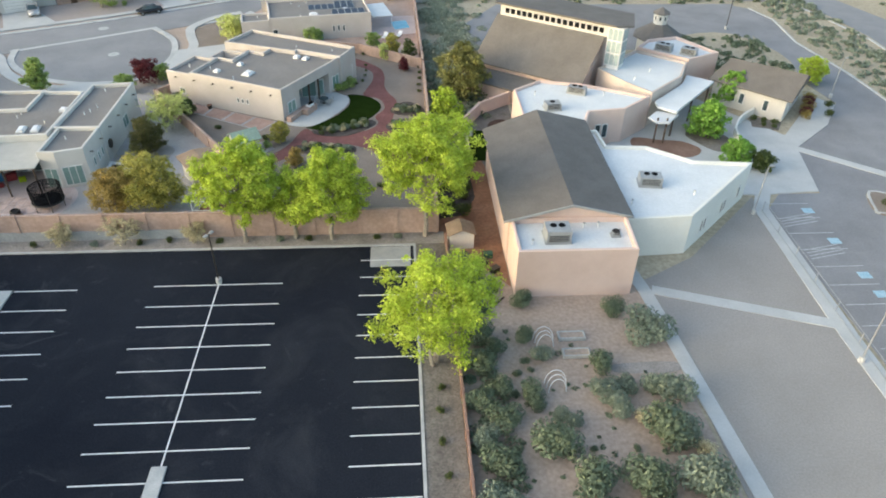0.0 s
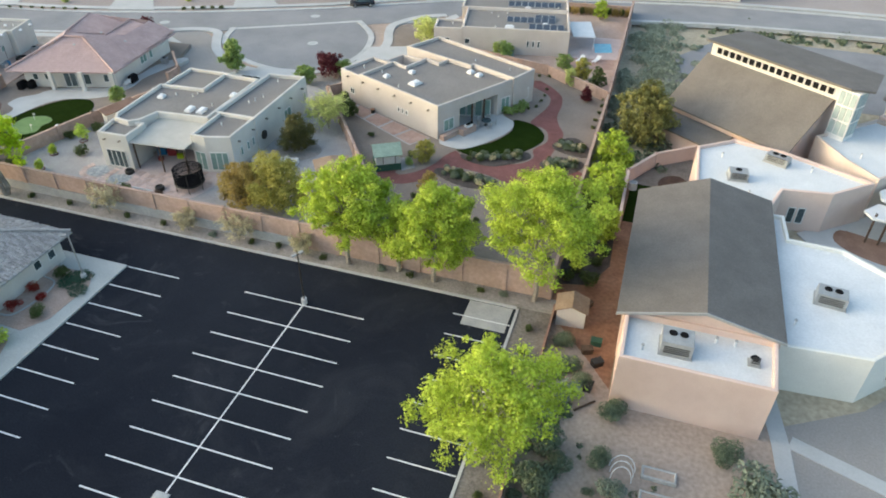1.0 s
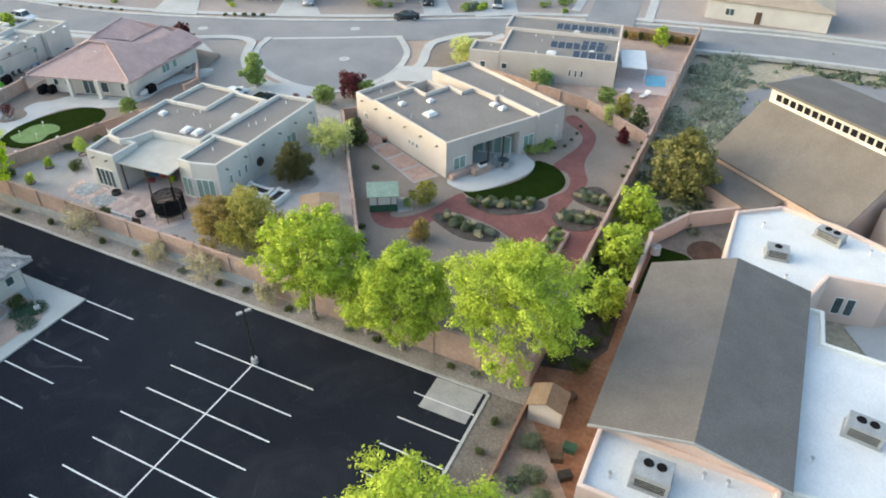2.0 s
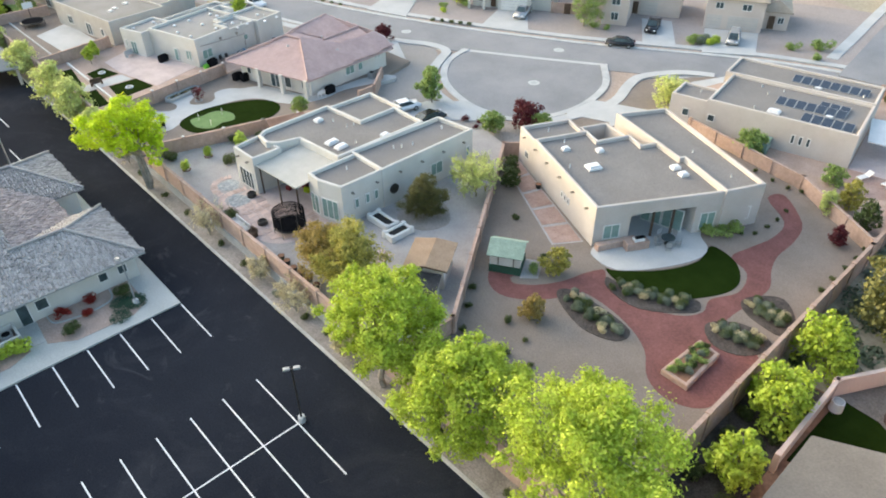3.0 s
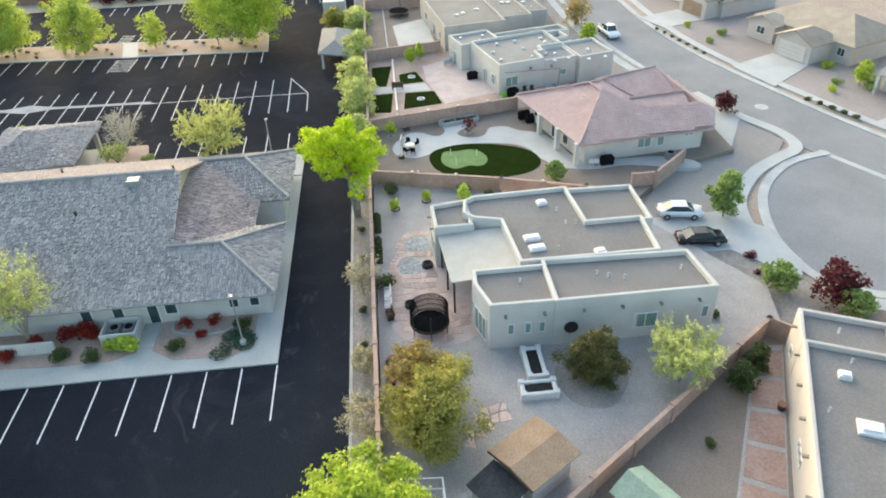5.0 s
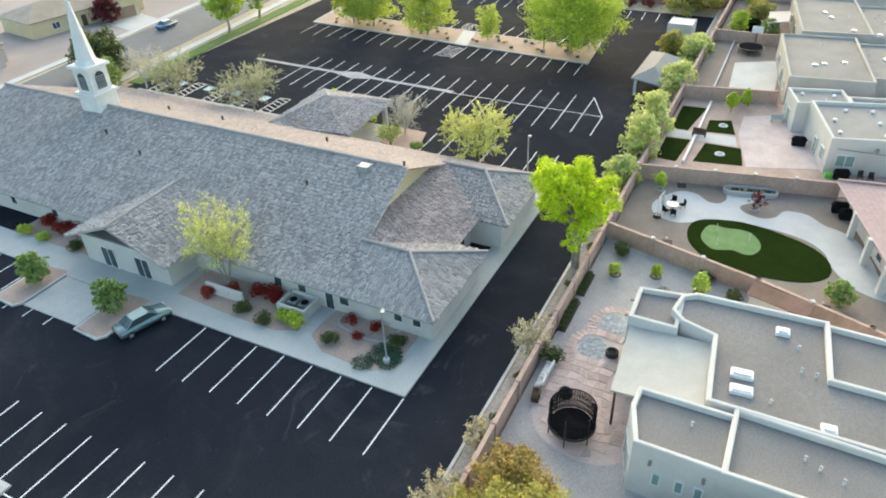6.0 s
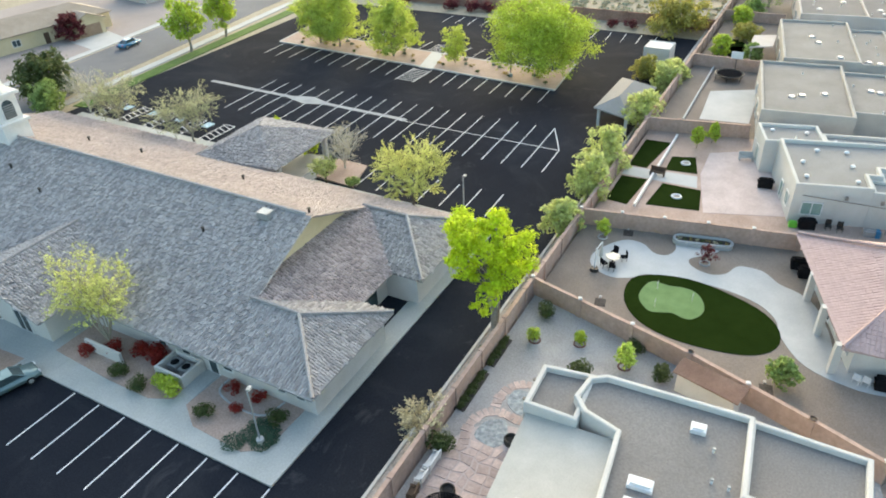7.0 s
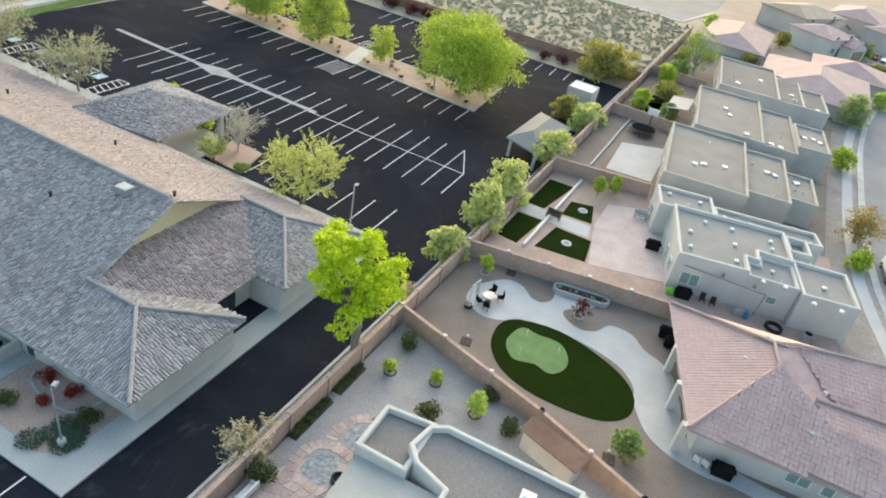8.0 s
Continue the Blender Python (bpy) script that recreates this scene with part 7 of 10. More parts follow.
PAV = [[(-65.2, 15.2, 3.7), (-66.6, 26.3, 3.7), (-72.1, 19.6, 5.6)], [(-66.6, 26.3, 3.7), (-78.2, 26.0, 3.5), (-72.1, 19.6, 5.6)], [(-78.2, 26.0, 3.5), (-78.0, 14.6, 3.5), (-72.1, 19.6, 5.6)], [(-78.0, 14.6, 3.5), (-65.2, 15.2, 3.7), (-72.1, 19.6, 5.6)]]
for pts in PAV:
    part("portico_roof", sheet([(x, y, z - 0.1) for x, y, z in pts], 0.16), TILE_GREY, CH)
wall_windows(CH, (-42.0, 28), (-42.0, 50.2), 0, [(0.30, 1.0, 1.3, 0.9, 0), (0.42, 1.0, 2.2, 0.1, 0), (0.55, 1.0, 2.2, 0.1, 0), (0.62, 1.1, 1.2, 1.0, 0), (0.86, 0.9, 1.0, 1.1, 0), (0.94, 0.9, 1.0, 1.1, 0)], GLASS)
wall_windows(CH, (-42.0, -14), (-42.0, 13), 0, [(0.2, 1.0, 1.6, 0.9, 0), (0.45, 1.0, 1.6, 0.9, 0), (0.7, 1.0, 1.6, 0.9, 0), (0.9, 1.0, 1.6, 0.9, 0)], GLASS)
wall_windows(CH, (-38.6, 13.6), (-38.6, 24.8), 0, [(0.3, 1.9, 2.3, 0.1, 1), (0.7, 1.9, 2.3, 0.1, 1)], GLASS)
part("planter_wall", parapet([(-41.9, 36.2), (-39.6, 36.2), (-39.6, 39.2), (-41.9, 39.2)], 0.0, 1.25, 0.22), STUCCO_CREAM, CH, "low cream stucco enclosure wall")
part("garden_wall", ribbon([(-39.4, 28.4), (-39.4, 32.6)], 0.22, 0.0, 1.3), STUCCO_CREAM, CH)
part("gutter", ribbon([(-40.94, -16), (-40.94, 51.0)], 0.14, EV - 0.24, EV - 0.10), METAL_GREY, CH)
for a, b in (((-41.0, 51.0, EV), (-46.1, 46.2, HZ)), ((-51.6, 51.0, EV), (-46.1, 46.2, HZ)), ((-46.1, 46.2, HZ), (-46.1, 41.4, HZ)), ((-56.2, 51, EV), (-61.9, 46.2, HZ)), ((-67, 51, EV), (-61.9, 46.2, HZ)), ((-61.9, 46.2, HZ), (-61.9, 41.4, HZ)), ((-54, 41.3, RZ), (-54, -16, RZ)), ((-37.6, 19.2, EV + 2.6), (ECX, 19.2, EV + 2.72))):
    part("ridge_cap", tube((a[0], a[1], a[2] + 0.06), (b[0], b[1], b[2] + 0.06), 0.15, 0.15, 6), TILE_GREY, CH)
for y, x in ((41.0, -54.8), (28.1, -60.2), (13.0, -60.5), (5.0, -60.0), (33, -50.0), (12, -49.0), (5.5, -50.5)):
    t = vent_pipe(x, y, slope_z(x), 0.38, 0.11, METAL_DARK, "short dark vent pipe on the church roof")
tb = thing("roof_vent", "grey metal box vent on the church roof", "roof vent")
part("box", box(-53.4, -52.4, 37.2, 38.4, slope_z(-52.9) - 0.1, slope_z(-52.9) + 0.5, bevel=0.05), METAL_GREY, tb)
# steeple
ST = thing("steeple", "white church steeple with an octagonal belfry and spire", "steeple")
SX, SY = -54.2, 0.9


def square(k, z0, z1, bevel=0.0):
    return prism([(SX - k, SY - k), (SX + k, SY - k), (SX + k, SY + k), (SX - k, SY + k)], z0, z1, bevel=bevel)


def arched(face, w, h, z, d0, d1):
    """An arched panel on one side of the belfry."""
    c, n = math.cos(radians(face)), math.sin(radians(face))
    prof = [(-w, 0), (w, 0)] + [(w * math.cos(a * math.pi / 8), h - w + w * math.sin(a * math.pi / 8)) for a in range(9)]
    bm = bmesh.new()
    rows = [[bm.verts.new((SX + c * d - n * u, SY + n * d + c * u, z + v)) for u, v in prof] for d in (d0, d1)]
    for k in range(len(prof)):
        q = (k + 1) % len(prof)
        bm.faces.new((rows[0][k], rows[0][q], rows[1][q], rows[1][k]))
    bm.faces.new(rows[0][::-1])
    bm.faces.new(rows[1])
    bmesh.ops.recalc_face_normals(bm, faces=bm.faces)
    return bm


part("base", square(1.45, 7.0, 9.9, 0.06), WHITE_PAINT, ST)
part("cornice", square(1.7, 9.9, 10.2, 0.05), WHITE_PAINT, ST)
part("belfry", square(1.25, 10.2, 12.9, 0.05), WHITE_PAINT, ST)
for face in (0, 90, 180, 270):
    lo = part("louvre_opening", arched(face, 0.78, 2.2, 10.45, 1.2, 1.33), WHITE_PAINT, ST)
    part("louvre_panel", arched(face, 0.62, 1.95, 10.55, 1.25, 1.36), GLASS, lo, "dark louvred panel")
    for k in range(6):
        c, n = math.cos(radians(face)), math.sin(radians(face))
        part("slat", obox(SX + c * 1.37, SY + n * 1.37, face, 0.05, 1.15, 10.7 + 0.24 * k, 10.76 + 0.24 * k), METAL_GREY, lo)
part("belfry_cornice", square(1.6, 12.9, 13.25, 0.08), WHITE_PAINT, ST)
part("spire_base", tube((SX, SY, 13.25), (SX, SY, 13.7), 1.35, 1.15, 8), WHITE_PAINT, ST)
part("spire", tube((SX, SY, 13.7), (SX, SY, 21.0), 1.05, 0.05, 8), WHITE_PAINT, ST)
# shelter beside the lane
SH = thing("shelter", "open shelter with a grey hip roof", "shelter")
sq = [(-111.4, 52.0), (-99.4, 51.8), (-97.4, 57.0), (-109.4, 57.4)]
sr = ((-107.4, 54.7, 3.9), (-101.4, 54.5, 3.9))
for pts in ([(*sq[0], 2.6), (*sq[1], 2.6), sr[1], sr[0]], [(*sq[1], 2.6), (*sq[2], 2.6), sr[1]], [(*sq[2], 2.6), (*sq[3], 2.6), sr[0], sr[1]], [(*sq[3], 2.6), (*sq[0], 2.6), sr[0]]):
    part("roof_slope", sheet(pts, 0.15), ROOF_GREY, SH)
for x, y in inset(sq, 0.6):
    part("post", obox(x, y, 0, 0.35, 0.35, -0.1, 2.6), STUCCO_CREAM, SH)
EN = thing("enclosure", "cream block bin enclosure beside the lot", "enclosure")
part("wall", parapet([(-128.0, 51.6), (-124.2, 51.6), (-124.2, 55.6), (-128.0, 55.6)], -0.1, 3.2, 0.25), STUCCO_CREAM, EN)
part("roof", box(-127.8, -124.4, 51.8, 55.4, 3.0, 3.12), ROOF_WHITE, EN)


# ---- trees ----
def tall(x, y, h, r, seed, leaf=LEAF_LIME, label="tall lime-green spring tree with a pale trunk", z=0.05, **kw):
    return tree("tree", label, x, y, z, h, r, leaf, seed=seed, **{"count": 32000, "size": 0.118, "lobes": 12, **kw})


tall(-15.4, 58.4, 11.2, 4.2, 3, base=0.40, wild=1.0, lobes=15)
tall(-10.4, 58.8, 8.0, 2.6, 31, count=9000)
tall(-6.6, 58.4, 10.0, 4.0, 4, base=0.40, wild=1.0, lobes=15)
tall(3.0, 58.6, 13.1, 5.0, 5, base=0.45, wild=1.0, lobes=17, count=34000)
tall(3.3, 40.3, 10.6, 4.9, 6, LEAF_LIME, "tall pale-barked lime-green tree leafing out in spring", count=24000, stems=3, wild=1.0, lobes=15, dense=0.4, trunk=0.2)
tall(-56.7, 57.8, 11.0, 4.05, 7, LEAF_YELLOW, "bright yellow-green tree beside the lane", base=0.5, count=25000, lobes=12, stems=2, lean=(0.3, -0.8), wild=1.45)
# planting-strip trees further along the lane
for k, (x, y, h, r) in enumerate(((-71.8, 57.9, 4.6, 2.2), (-79.5, 57.9, 6.2, 2.4), (-86.0, 57.8, 6.6, 2.5), (-100.5, 58.0, 5.5, 2.6), (-117.5, 57.8, 4.0, 2.4), (-114.5, 57.6, 4.4, 2.2))):
    tall(x, y, h, r, 40 + k, LEAF_PALE, "small green strip tree beside the wall", count=3200, size=0.2, base=0.2, trunk=0.12)
for k, (x, h, r) in enumerate(((-43.4, 3.9, 2.0), (-27.5, 3.6, 2.0), (-33.5, 2.6, 1.3), (-20.5, 2.4, 1.2), (-63.5, 3.0, 1.2))):
    wispy("tree", "half-bare straw-coloured shrub tree in the strip", x, 58.2, 0.08, h, r * 1.15, LEAF_STRAW, TWIG, 0.09, 3400, 0.075, 50 + k, fork=0.1)
# estate trees
tall(-25.3, 63.0, 5.9, 3.4, 60, LEAF_OLIVE, "round olive-green tree in a gravel yard", YARD, base=0.2, trunk=0.2, count=19000, size=0.115, stems=2, bark=BARK_DARK)
tall(-29.0, 62.4, 5.0, 2.5, 61, LEAF_RUST, "rust-tinged olive tree in a gravel yard", YARD, base=0.2, trunk=0.16, count=11000, size=0.11, stems=2, bark=BARK_DARK)
tall(-29.4, 75.2, 4.6, 2.15, 62, LEAF_CONIFER, "dark bushy conifer in a cobble ring", YARD, base=0.02, trunk=0.14, count=26000, size=0.07, bark=BARK_DARK, dense=0.4, lobes=18, clumps=8)
wispy("tree", "pale spring tree beside a garden wall", -28.4, 81.4, YARD, 4.9, 3.4, LEAF_PALE, TWIG, 0.1, 11000, 0.085, 63, stems=10)
tall(-49.6, 94.2, 5.2, 1.7, 64, LEAF_GREEN, "upright green tree beside a drive", ROAD + 0.1, base=0.15, trunk=0.12, count=4500, size=0.16)
tall(-38.0, 94.0, 2.8, 1.5, 65, LEAF_GREEN, "small round bright green tree", ROAD + 0.1, base=0.2, trunk=0.08, count=2600, size=0.14)
tall(-36.0, 98.2, 3.3, 2.1, 66, LEAF_MAROON, "dark maroon-leaved tree beside the circle", ROAD + 0.1, base=0.15, trunk=0.1, count=3600, size=0.15)
tall(-34.0, 98.6, 2.4, 1.4, 67, LEAF_GREEN, "small green tree beside a maroon one", ROAD + 0.1, base=0.15, trunk=0.08, count=2000, size=0.14)
tall(-72.6, 104.6, 2.6, 1.5, 68, LEAF_MAROON, "small maroon-leaved tree beside a sidewalk", ROAD + 0.1, base=0.25, trunk=0.08, count=2000, size=0.14)
tall(-58.3, 79.2, 2.4, 1.1, 69, LEAF_GREEN, "small round green tree in gravel", YARD, base=0.2, trunk=0.06, count=1800, size=0.13)
tall(-77.5, 125.6, 3.6, 1.4, 96, LEAF_LIME, "small yellow-green front yard tree", ROAD + 0.1, base=0.2, count=2200, size=0.13, trunk=0.07)
tall(-54.2, 133.0, 6.3, 3.0, 70, LEAF_GREEN, "green street-side tree before houses", ROAD + 0.1, base=0.2, count=5000)
tall(-13.0, 113.0 - 2.2, 3.0, 1.8, 71, LEAF_GREEN, "bushy green garden tree beside a house", YARD, base=0.05, count=3000, size=0.16)
tall(-27.0, 116.2, 4.0, 2.6, 72, LEAF_PALE, "spreading pale green tree beside a drive", ROAD, base=0.1, count=3500, size=0.16, trunk=0.1)
tall(-3.6, 110.6, 2.2, 1.3, 73, LEAF_GREEN, "small green garden tree beside a house", YARD, base=0.05, count=1600, size=0.14)
tall(-1.2, 135.0, 3.4, 1.2, 74, LEAF_LIME, "small lime-green tree in gravel", YARD, base=0.15, count=1800, size=0.16)
tall(-0.4, 107.0, 3.4, 1.3, 75, LEAF_OLIVE, "small olive tree beside a wall", YARD, base=0.05, count=2200, size=0.14)
tall(2.2, 104.2, 3.4, 1.2, 76, LEAF_DARK, "small dark conifer beside a wall", YARD, base=0.02, count=2400, size=0.13)
tall(-1.6, 104.8, 2.6, 1.0, 77, LEAF_PALE, "small pale green tree", YARD, base=0.05, count=1600, size=0.13)
tall(1.4, 100.2, 2.1, 0.8, 78, LEAF_MAROON, "small dark conical shrub tree", YARD, base=0.02, count=1800, size=0.12)
tall(-14.2, 77.6, 2.6, 1.25, 79, LEAF_OLIVE, "small olive conifer in gravel", YARD, base=0.02, count=2600, size=0.12)
tall(-11.6, 71.5, 2.3, 1.2, 80, LEAF_RUST, "rusty brown dried shrub tree", YARD, base=0.02, count=2400, size=0.11)
tall(-27.3, 85.6, 2.4, 1.1, 81, LEAF_DARK, "dark green conifer beside a wall", YARD, base=0.02, count=2200, size=0.12)
tall(-29.0, 87.6, 2.2, 1.0, 82, LEAF_DARK, "dark green conifer beside a wall", YARD, base=0.02, count=2000, size=0.12)
tall(-95.0, 65.8, 2.8, 0.8, 83, LEAF_LIME, "slim green young tree", YARD, base=0.3, count=1300, size=0.14, trunk=0.06)
tall(-97.0, 67.2, 2.6, 0.75, 84, LEAF_LIME, "slim green young tree", YARD, base=0.3, count=1300, size=0.14, trunk=0.06)
tall(-129.5, 62.2, 3.4, 1.6, 85, LEAF_LIME, "lime-green garden tree in gravel", YARD, base=0.1, count=2500, size=0.16)
tall(-128.4, 67.0, 2.8, 1.5, 86, LEAF_GREEN, "green garden tree in gravel", YARD, base=0.1, count=2200, size=0.16)
tall(-147.5, 62.5, 3.2, 1.9, 87, LEAF_LIME, "lime-green garden tree in gravel", YARD, base=0.1, count=2500, size=0.18)
tall(-139.0, 64.5, 2.6, 2.4, 88, LEAF_OLIVE, "wide olive garden shrub tree", YARD, base=0.05, count=3000, size=0.18)
tall(-160.8, 65.2, 7.6, 4.2, 89, LEAF_GREEN, "large green garden tree beside houses", YARD, base=0.15, count=4500)
tall(-109.5, 94.8, 4.6, 2.8, 90, LEAF_RUST, "brown-leaved front yard tree", ROAD + 0.2, base=0.15, count=3800)
tall(-102.5, 95.0, 2.4, 1.4, 91, LEAF_LIME, "small lime-green front yard tree", ROAD + 0.2, base=0.1, count=1800, size=0.17)
tall(-134.0, 92.4, 3.4, 1.8, 92, LEAF_LIME, "lime-green front yard tree", ROAD + 0.2, base=0.1, count=2200, size=0.18)
tall(-157.0, 93.4, 6.2, 2.8, 93, LEAF_GREEN, "tall green front yard tree", ROAD + 0.2, base=0.1, count=3800)
# gardens of the far houses
for k, (x, y, h, r) in enumerate(((-154.0, 63.5, 3.4, 2.0), (-150.6, 61.8, 2.8, 1.6), (-166.6, 62.0, 3.0, 1.6), (-171.5, 66.0, 2.6, 1.5), (-181.0, 62.0, 3.2, 1.6), (-178.5, 73.5, 2.6, 1.5), (-158.8, 93.8, 5.2, 2.6), (-203.0, 61.5, 3.4, 2.0), (-205.5, 78.0, 3.6, 2.0), (-218.0, 96.5, 3.8, 2.2), (-176.0, 99.2, 3.2, 1.8), (-199.5, 99.0, 3.4, 2.0))):
    tall(x, y, h, r, 300 + k, (LEAF_GREEN, LEAF_FRESH, LEAF_OLIVE)[k % 3], ("round green garden tree beside far houses", "bright green garden tree beside far houses", "olive garden tree beside far houses")[k % 3], ROAD + 0.1, base=0.1, count=2200, size=0.2, trunk=0.1)
# west lot trees
wispy("tree", "spreading yellow-green spring tree beside the lot", -71.4, 40.9, 0.1, 7.4, 4.8, LEAF_SOFT, BARK_DARK, 0.16, 19000, 0.085, 100, stems=10)
wispy("tree", "bare grey-white twiggy tree beside the lot", -75.6, 28.9, 0.1, 5.6, 3.3, LEAF_STRAW, TWIG_PALE, 0.15, 1500, 0.07, 101, stems=11)
wispy("tree", "small thin pale green tree beside the portico", -71.6, 29.0, 0.14, 4.0, 2.0, LEAF_PALE, BARK_DARK, 0.12, 3600, 0.08, 102)
wispy("tree", "half-leafed pale yellow-green tree beside the lot", -73.8, 5.6, 0.1, 7.2, 5.0, LEAF_WISP, TWIG, 0.17, 9500, 0.08, 103, stems=11)
wispy("tree", "half-leafed pale yellow-green tree beside the lot", -74.6, -9.8, 0.1, 6.8, 4.8, LEAF_WISP, TWIG, 0.17, 8500, 0.08, 104, stems=11)
wispy("tree", "bare grey-white twiggy tree beside the street", -75.2, -17.0, 0.1, 6.4, 4.0, LEAF_STRAW, TWIG_PALE, 0.15, 2500, 0.07, 105, stems=11)
tall(-76.9, 22.6, 3.2, 1.5, 106, LEAF_YELLOW, "small bright green tree beside the portico", 0.1, count=2200, size=0.13, base=0.15, trunk=0.08, stems=3)
tall(-79.4, 15.4, 3.0, 1.1, 107, LEAF_YELLOW, "slim yellow-green young tree beside the portico", 0.0, count=900, size=0.13, base=0.15, trunk=0.06, stems=3)
tall(-114.2, 38.0, 11.2, 8.0, 110, LEAF_LIME, "large round bright lime-green lot tree", count=30000, size=0.18, base=0.34, lobes=18, trunk=0.2)
tall(-114.4, 23.5, 6.2, 2.5, 111, LEAF_LIME2, "young green tree on the island", count=2600, base=0.15, trunk=0.1, size=0.17)
tall(-113.8, 12.0, 10.0, 4.6, 112, LEAF_LIME2, "tall-crowned green tree on the planted island", count=13000, size=0.17, base=0.16, trunk=0.2)
tall(-114.6, 0.2, 10.0, 4.8, 113, LEAF_LIME2, "tall-crowned green tree on the planted island", count=13000, size=0.17, base=0.16, trunk=0.2)
tall(-115.0, -4.6, 9.4, 4.4, 125, LEAF_LIME2, "tall-crowned green tree on the planted island", count=12000, size=0.17, base=0.16, trunk=0.2)
tall(-102.6, -24.4, 9.0, 3.6, 114, LEAF_LIME, "tall light green verge tree", count=3600, size=0.26, base=0.4)
tall(-112.4, -25.2, 9.0, 3.6, 115, LEAF_LIME, "tall light green verge tree", count=3600, size=0.26, base=0.4)
tall(-76.8, -28.0, 7.0, 4.8, 116, LEAF_DARK, "dense dark green tree beside the street", count=8000, size=0.26, base=0.05)
tall(-72.4, -22.0, 4.6, 2.8, 117, LEAF_GREEN, "bright green tree beside the street", count=3500, size=0.24, base=0.1)
tall(-99.4, -52.6, 5.0, 3.0, 118, LEAF_MAROON, "dark maroon front yard tree", 0.0, count=4000, size=0.24, base=0.1)
wispy("tree", "slender yellow-green spring tree beside the church", -40.2, 30.4, 0.15, 10.4, 4.3, LEAF_SOFT, TWIG, 0.12, 9000, 0.085, 119, fork=0.10, stems=10, spread=0.62)
tall(-33.8, 22.6, 3.4, 1.5, 120, LEAF_GREEN, "small bright green tree on a lot island", 0.14, count=2200, size=0.16, base=0.2, trunk=0.07)
tall(-33.8, 12.2, 3.2, 1.4, 121, LEAF_GREEN, "small bright green tree on a lot island", 0.14, count=2000, size=0.16, base=0.2, trunk=0.07)
tall(-144.0, 52.0, 6.2, 5.2, 122, LEAF_OLIVE, "wide dark olive shrub tree", 0.0, count=6000, size=0.26, base=0.02)
tall(-118.8, 53.8, 3.6, 2.3, 123, LEAF_OLIVE, "olive shrub tree beside the shelter", 0.0, count=2600, size=0.2, base=0.02)
# east trees
tall(7.4, 70.0, 4.8, 1.9, 130, LEAF_LIME, "bright green tree beside a garden wall", 0.0, base=0.12, count=4000, size=0.18)
tall(6.8, 77.4, 5.0, 2.4, 131, LEAF_LIME, "bright green tree beside a garden wall", 0.0, base=0.12, count=4500, size=0.18)
tall(6.7, 84.8, 5.0, 2.3, 132, LEAF_LIME, "bright green tree beside a garden wall", 0.0, base=0.12, count=4500, size=0.18)
tall(9.6, 93.0, 8.0, 3.7, 133, LEAF_MOSS, "large dark olive-green tree", 0.0, base=0.05, count=9000, size=0.2, bark=BARK_DARK)
tall(41.2, 80.4, 4.8, 2.8, 134, LEAF_LEAFY, "dense green tree in a courtyard", 0.0, base=0.1, count=5500, size=0.2)
tall(48.0, 90.4, 4.8, 2.3, 135, LEAF_LEAFY, "dense green tree in a courtyard", 0.0, base=0.1, count=4000, size=0.2)
tall(42.2, 73.0, 3.2, 2.1, 136, LEAF_LEAFY, "round green shrub tree beside paving", 0.0, base=0.05, count=3800, size=0.18)
tall(44.8, 71.4, 2.4, 1.5, 137, LEAF_DARK, "round dark shrub tree beside paving", 0.0, base=0.02, count=2500, size=0.16)
tall(64.0, 97.2, 4.2, 2.0, 138, LEAF_LIME, "light green tree beside the lot", 0.0, base=0.1, count=3000, size=0.2)

# ---- shrubs ----
PROTO = {}
KINDS = {"sage": (LEAF_SAGE, "grey-green desert sage bush", 2000, 0.075), "dark": (LEAF_SAGE2, "dark grey-green desert bush", 2000, 0.07), "straw": (LEAF_STRAW, "straw-coloured desert grass clump", 800, 0.10), "green": (LEAF_GREEN, "rounded clipped green garden shrub", 700, 0.12), "deep": (LEAF_DARK, "low dark green garden shrub", 850, 0.10), "lime": (LEAF_LIME, "bright lime-green rounded shrub", 520, 0.13), "red": (LEAF_RED, "bright red-leaved rounded shrub", 520, 0.12), "juniper": (LEAF_JUNIPER, "low spreading blue-green juniper", 2600, 0.06), "maroon": (LEAF_MAROON, "dark maroon-leaved rounded shrub", 460, 0.13), "brown": (LEAF_RUST, "rusty brown dry garden shrub", 420, 0.12)}


def bush(kind, x, y, z, r, h, group="garden shrubs"):
    """One shrub: the first two of a kind are built, the others repeat them turned and scaled."""
    leaf, label, count, size = KINDS[kind]
    made = PROTO.setdefault(kind, [])
    a = math.degrees(math.sin(x * 12.9898 + y * 78.233) * 437.5) % 360
    m = pose(x, y, z, 0, 0, a) @ Matrix.Diagonal((r, r * 0.94, h, 1))
    if len(made) < 3:
        t = shrub("shrub", label, 0, 0, 0, 1.0, 1.0, leaf, count, size, 200 + len(made) * 7 + len(kind), group=group)
        t.matrix_basis = m
        made.append(t)
        return t
    ob = made[int(abs(x * 7 + y * 3)) % 3]
    keep = tuple(ob.scale)
    ob.scale = (1, 1, 1)
    c = copy_thing(ob, m)
    ob.scale = keep
    c["group"] = group
    return c


def bushes(kind, z, group, *rows):
    for x, y, r in rows:
        bush(kind, x, y, z, r, r * 1.15, group)


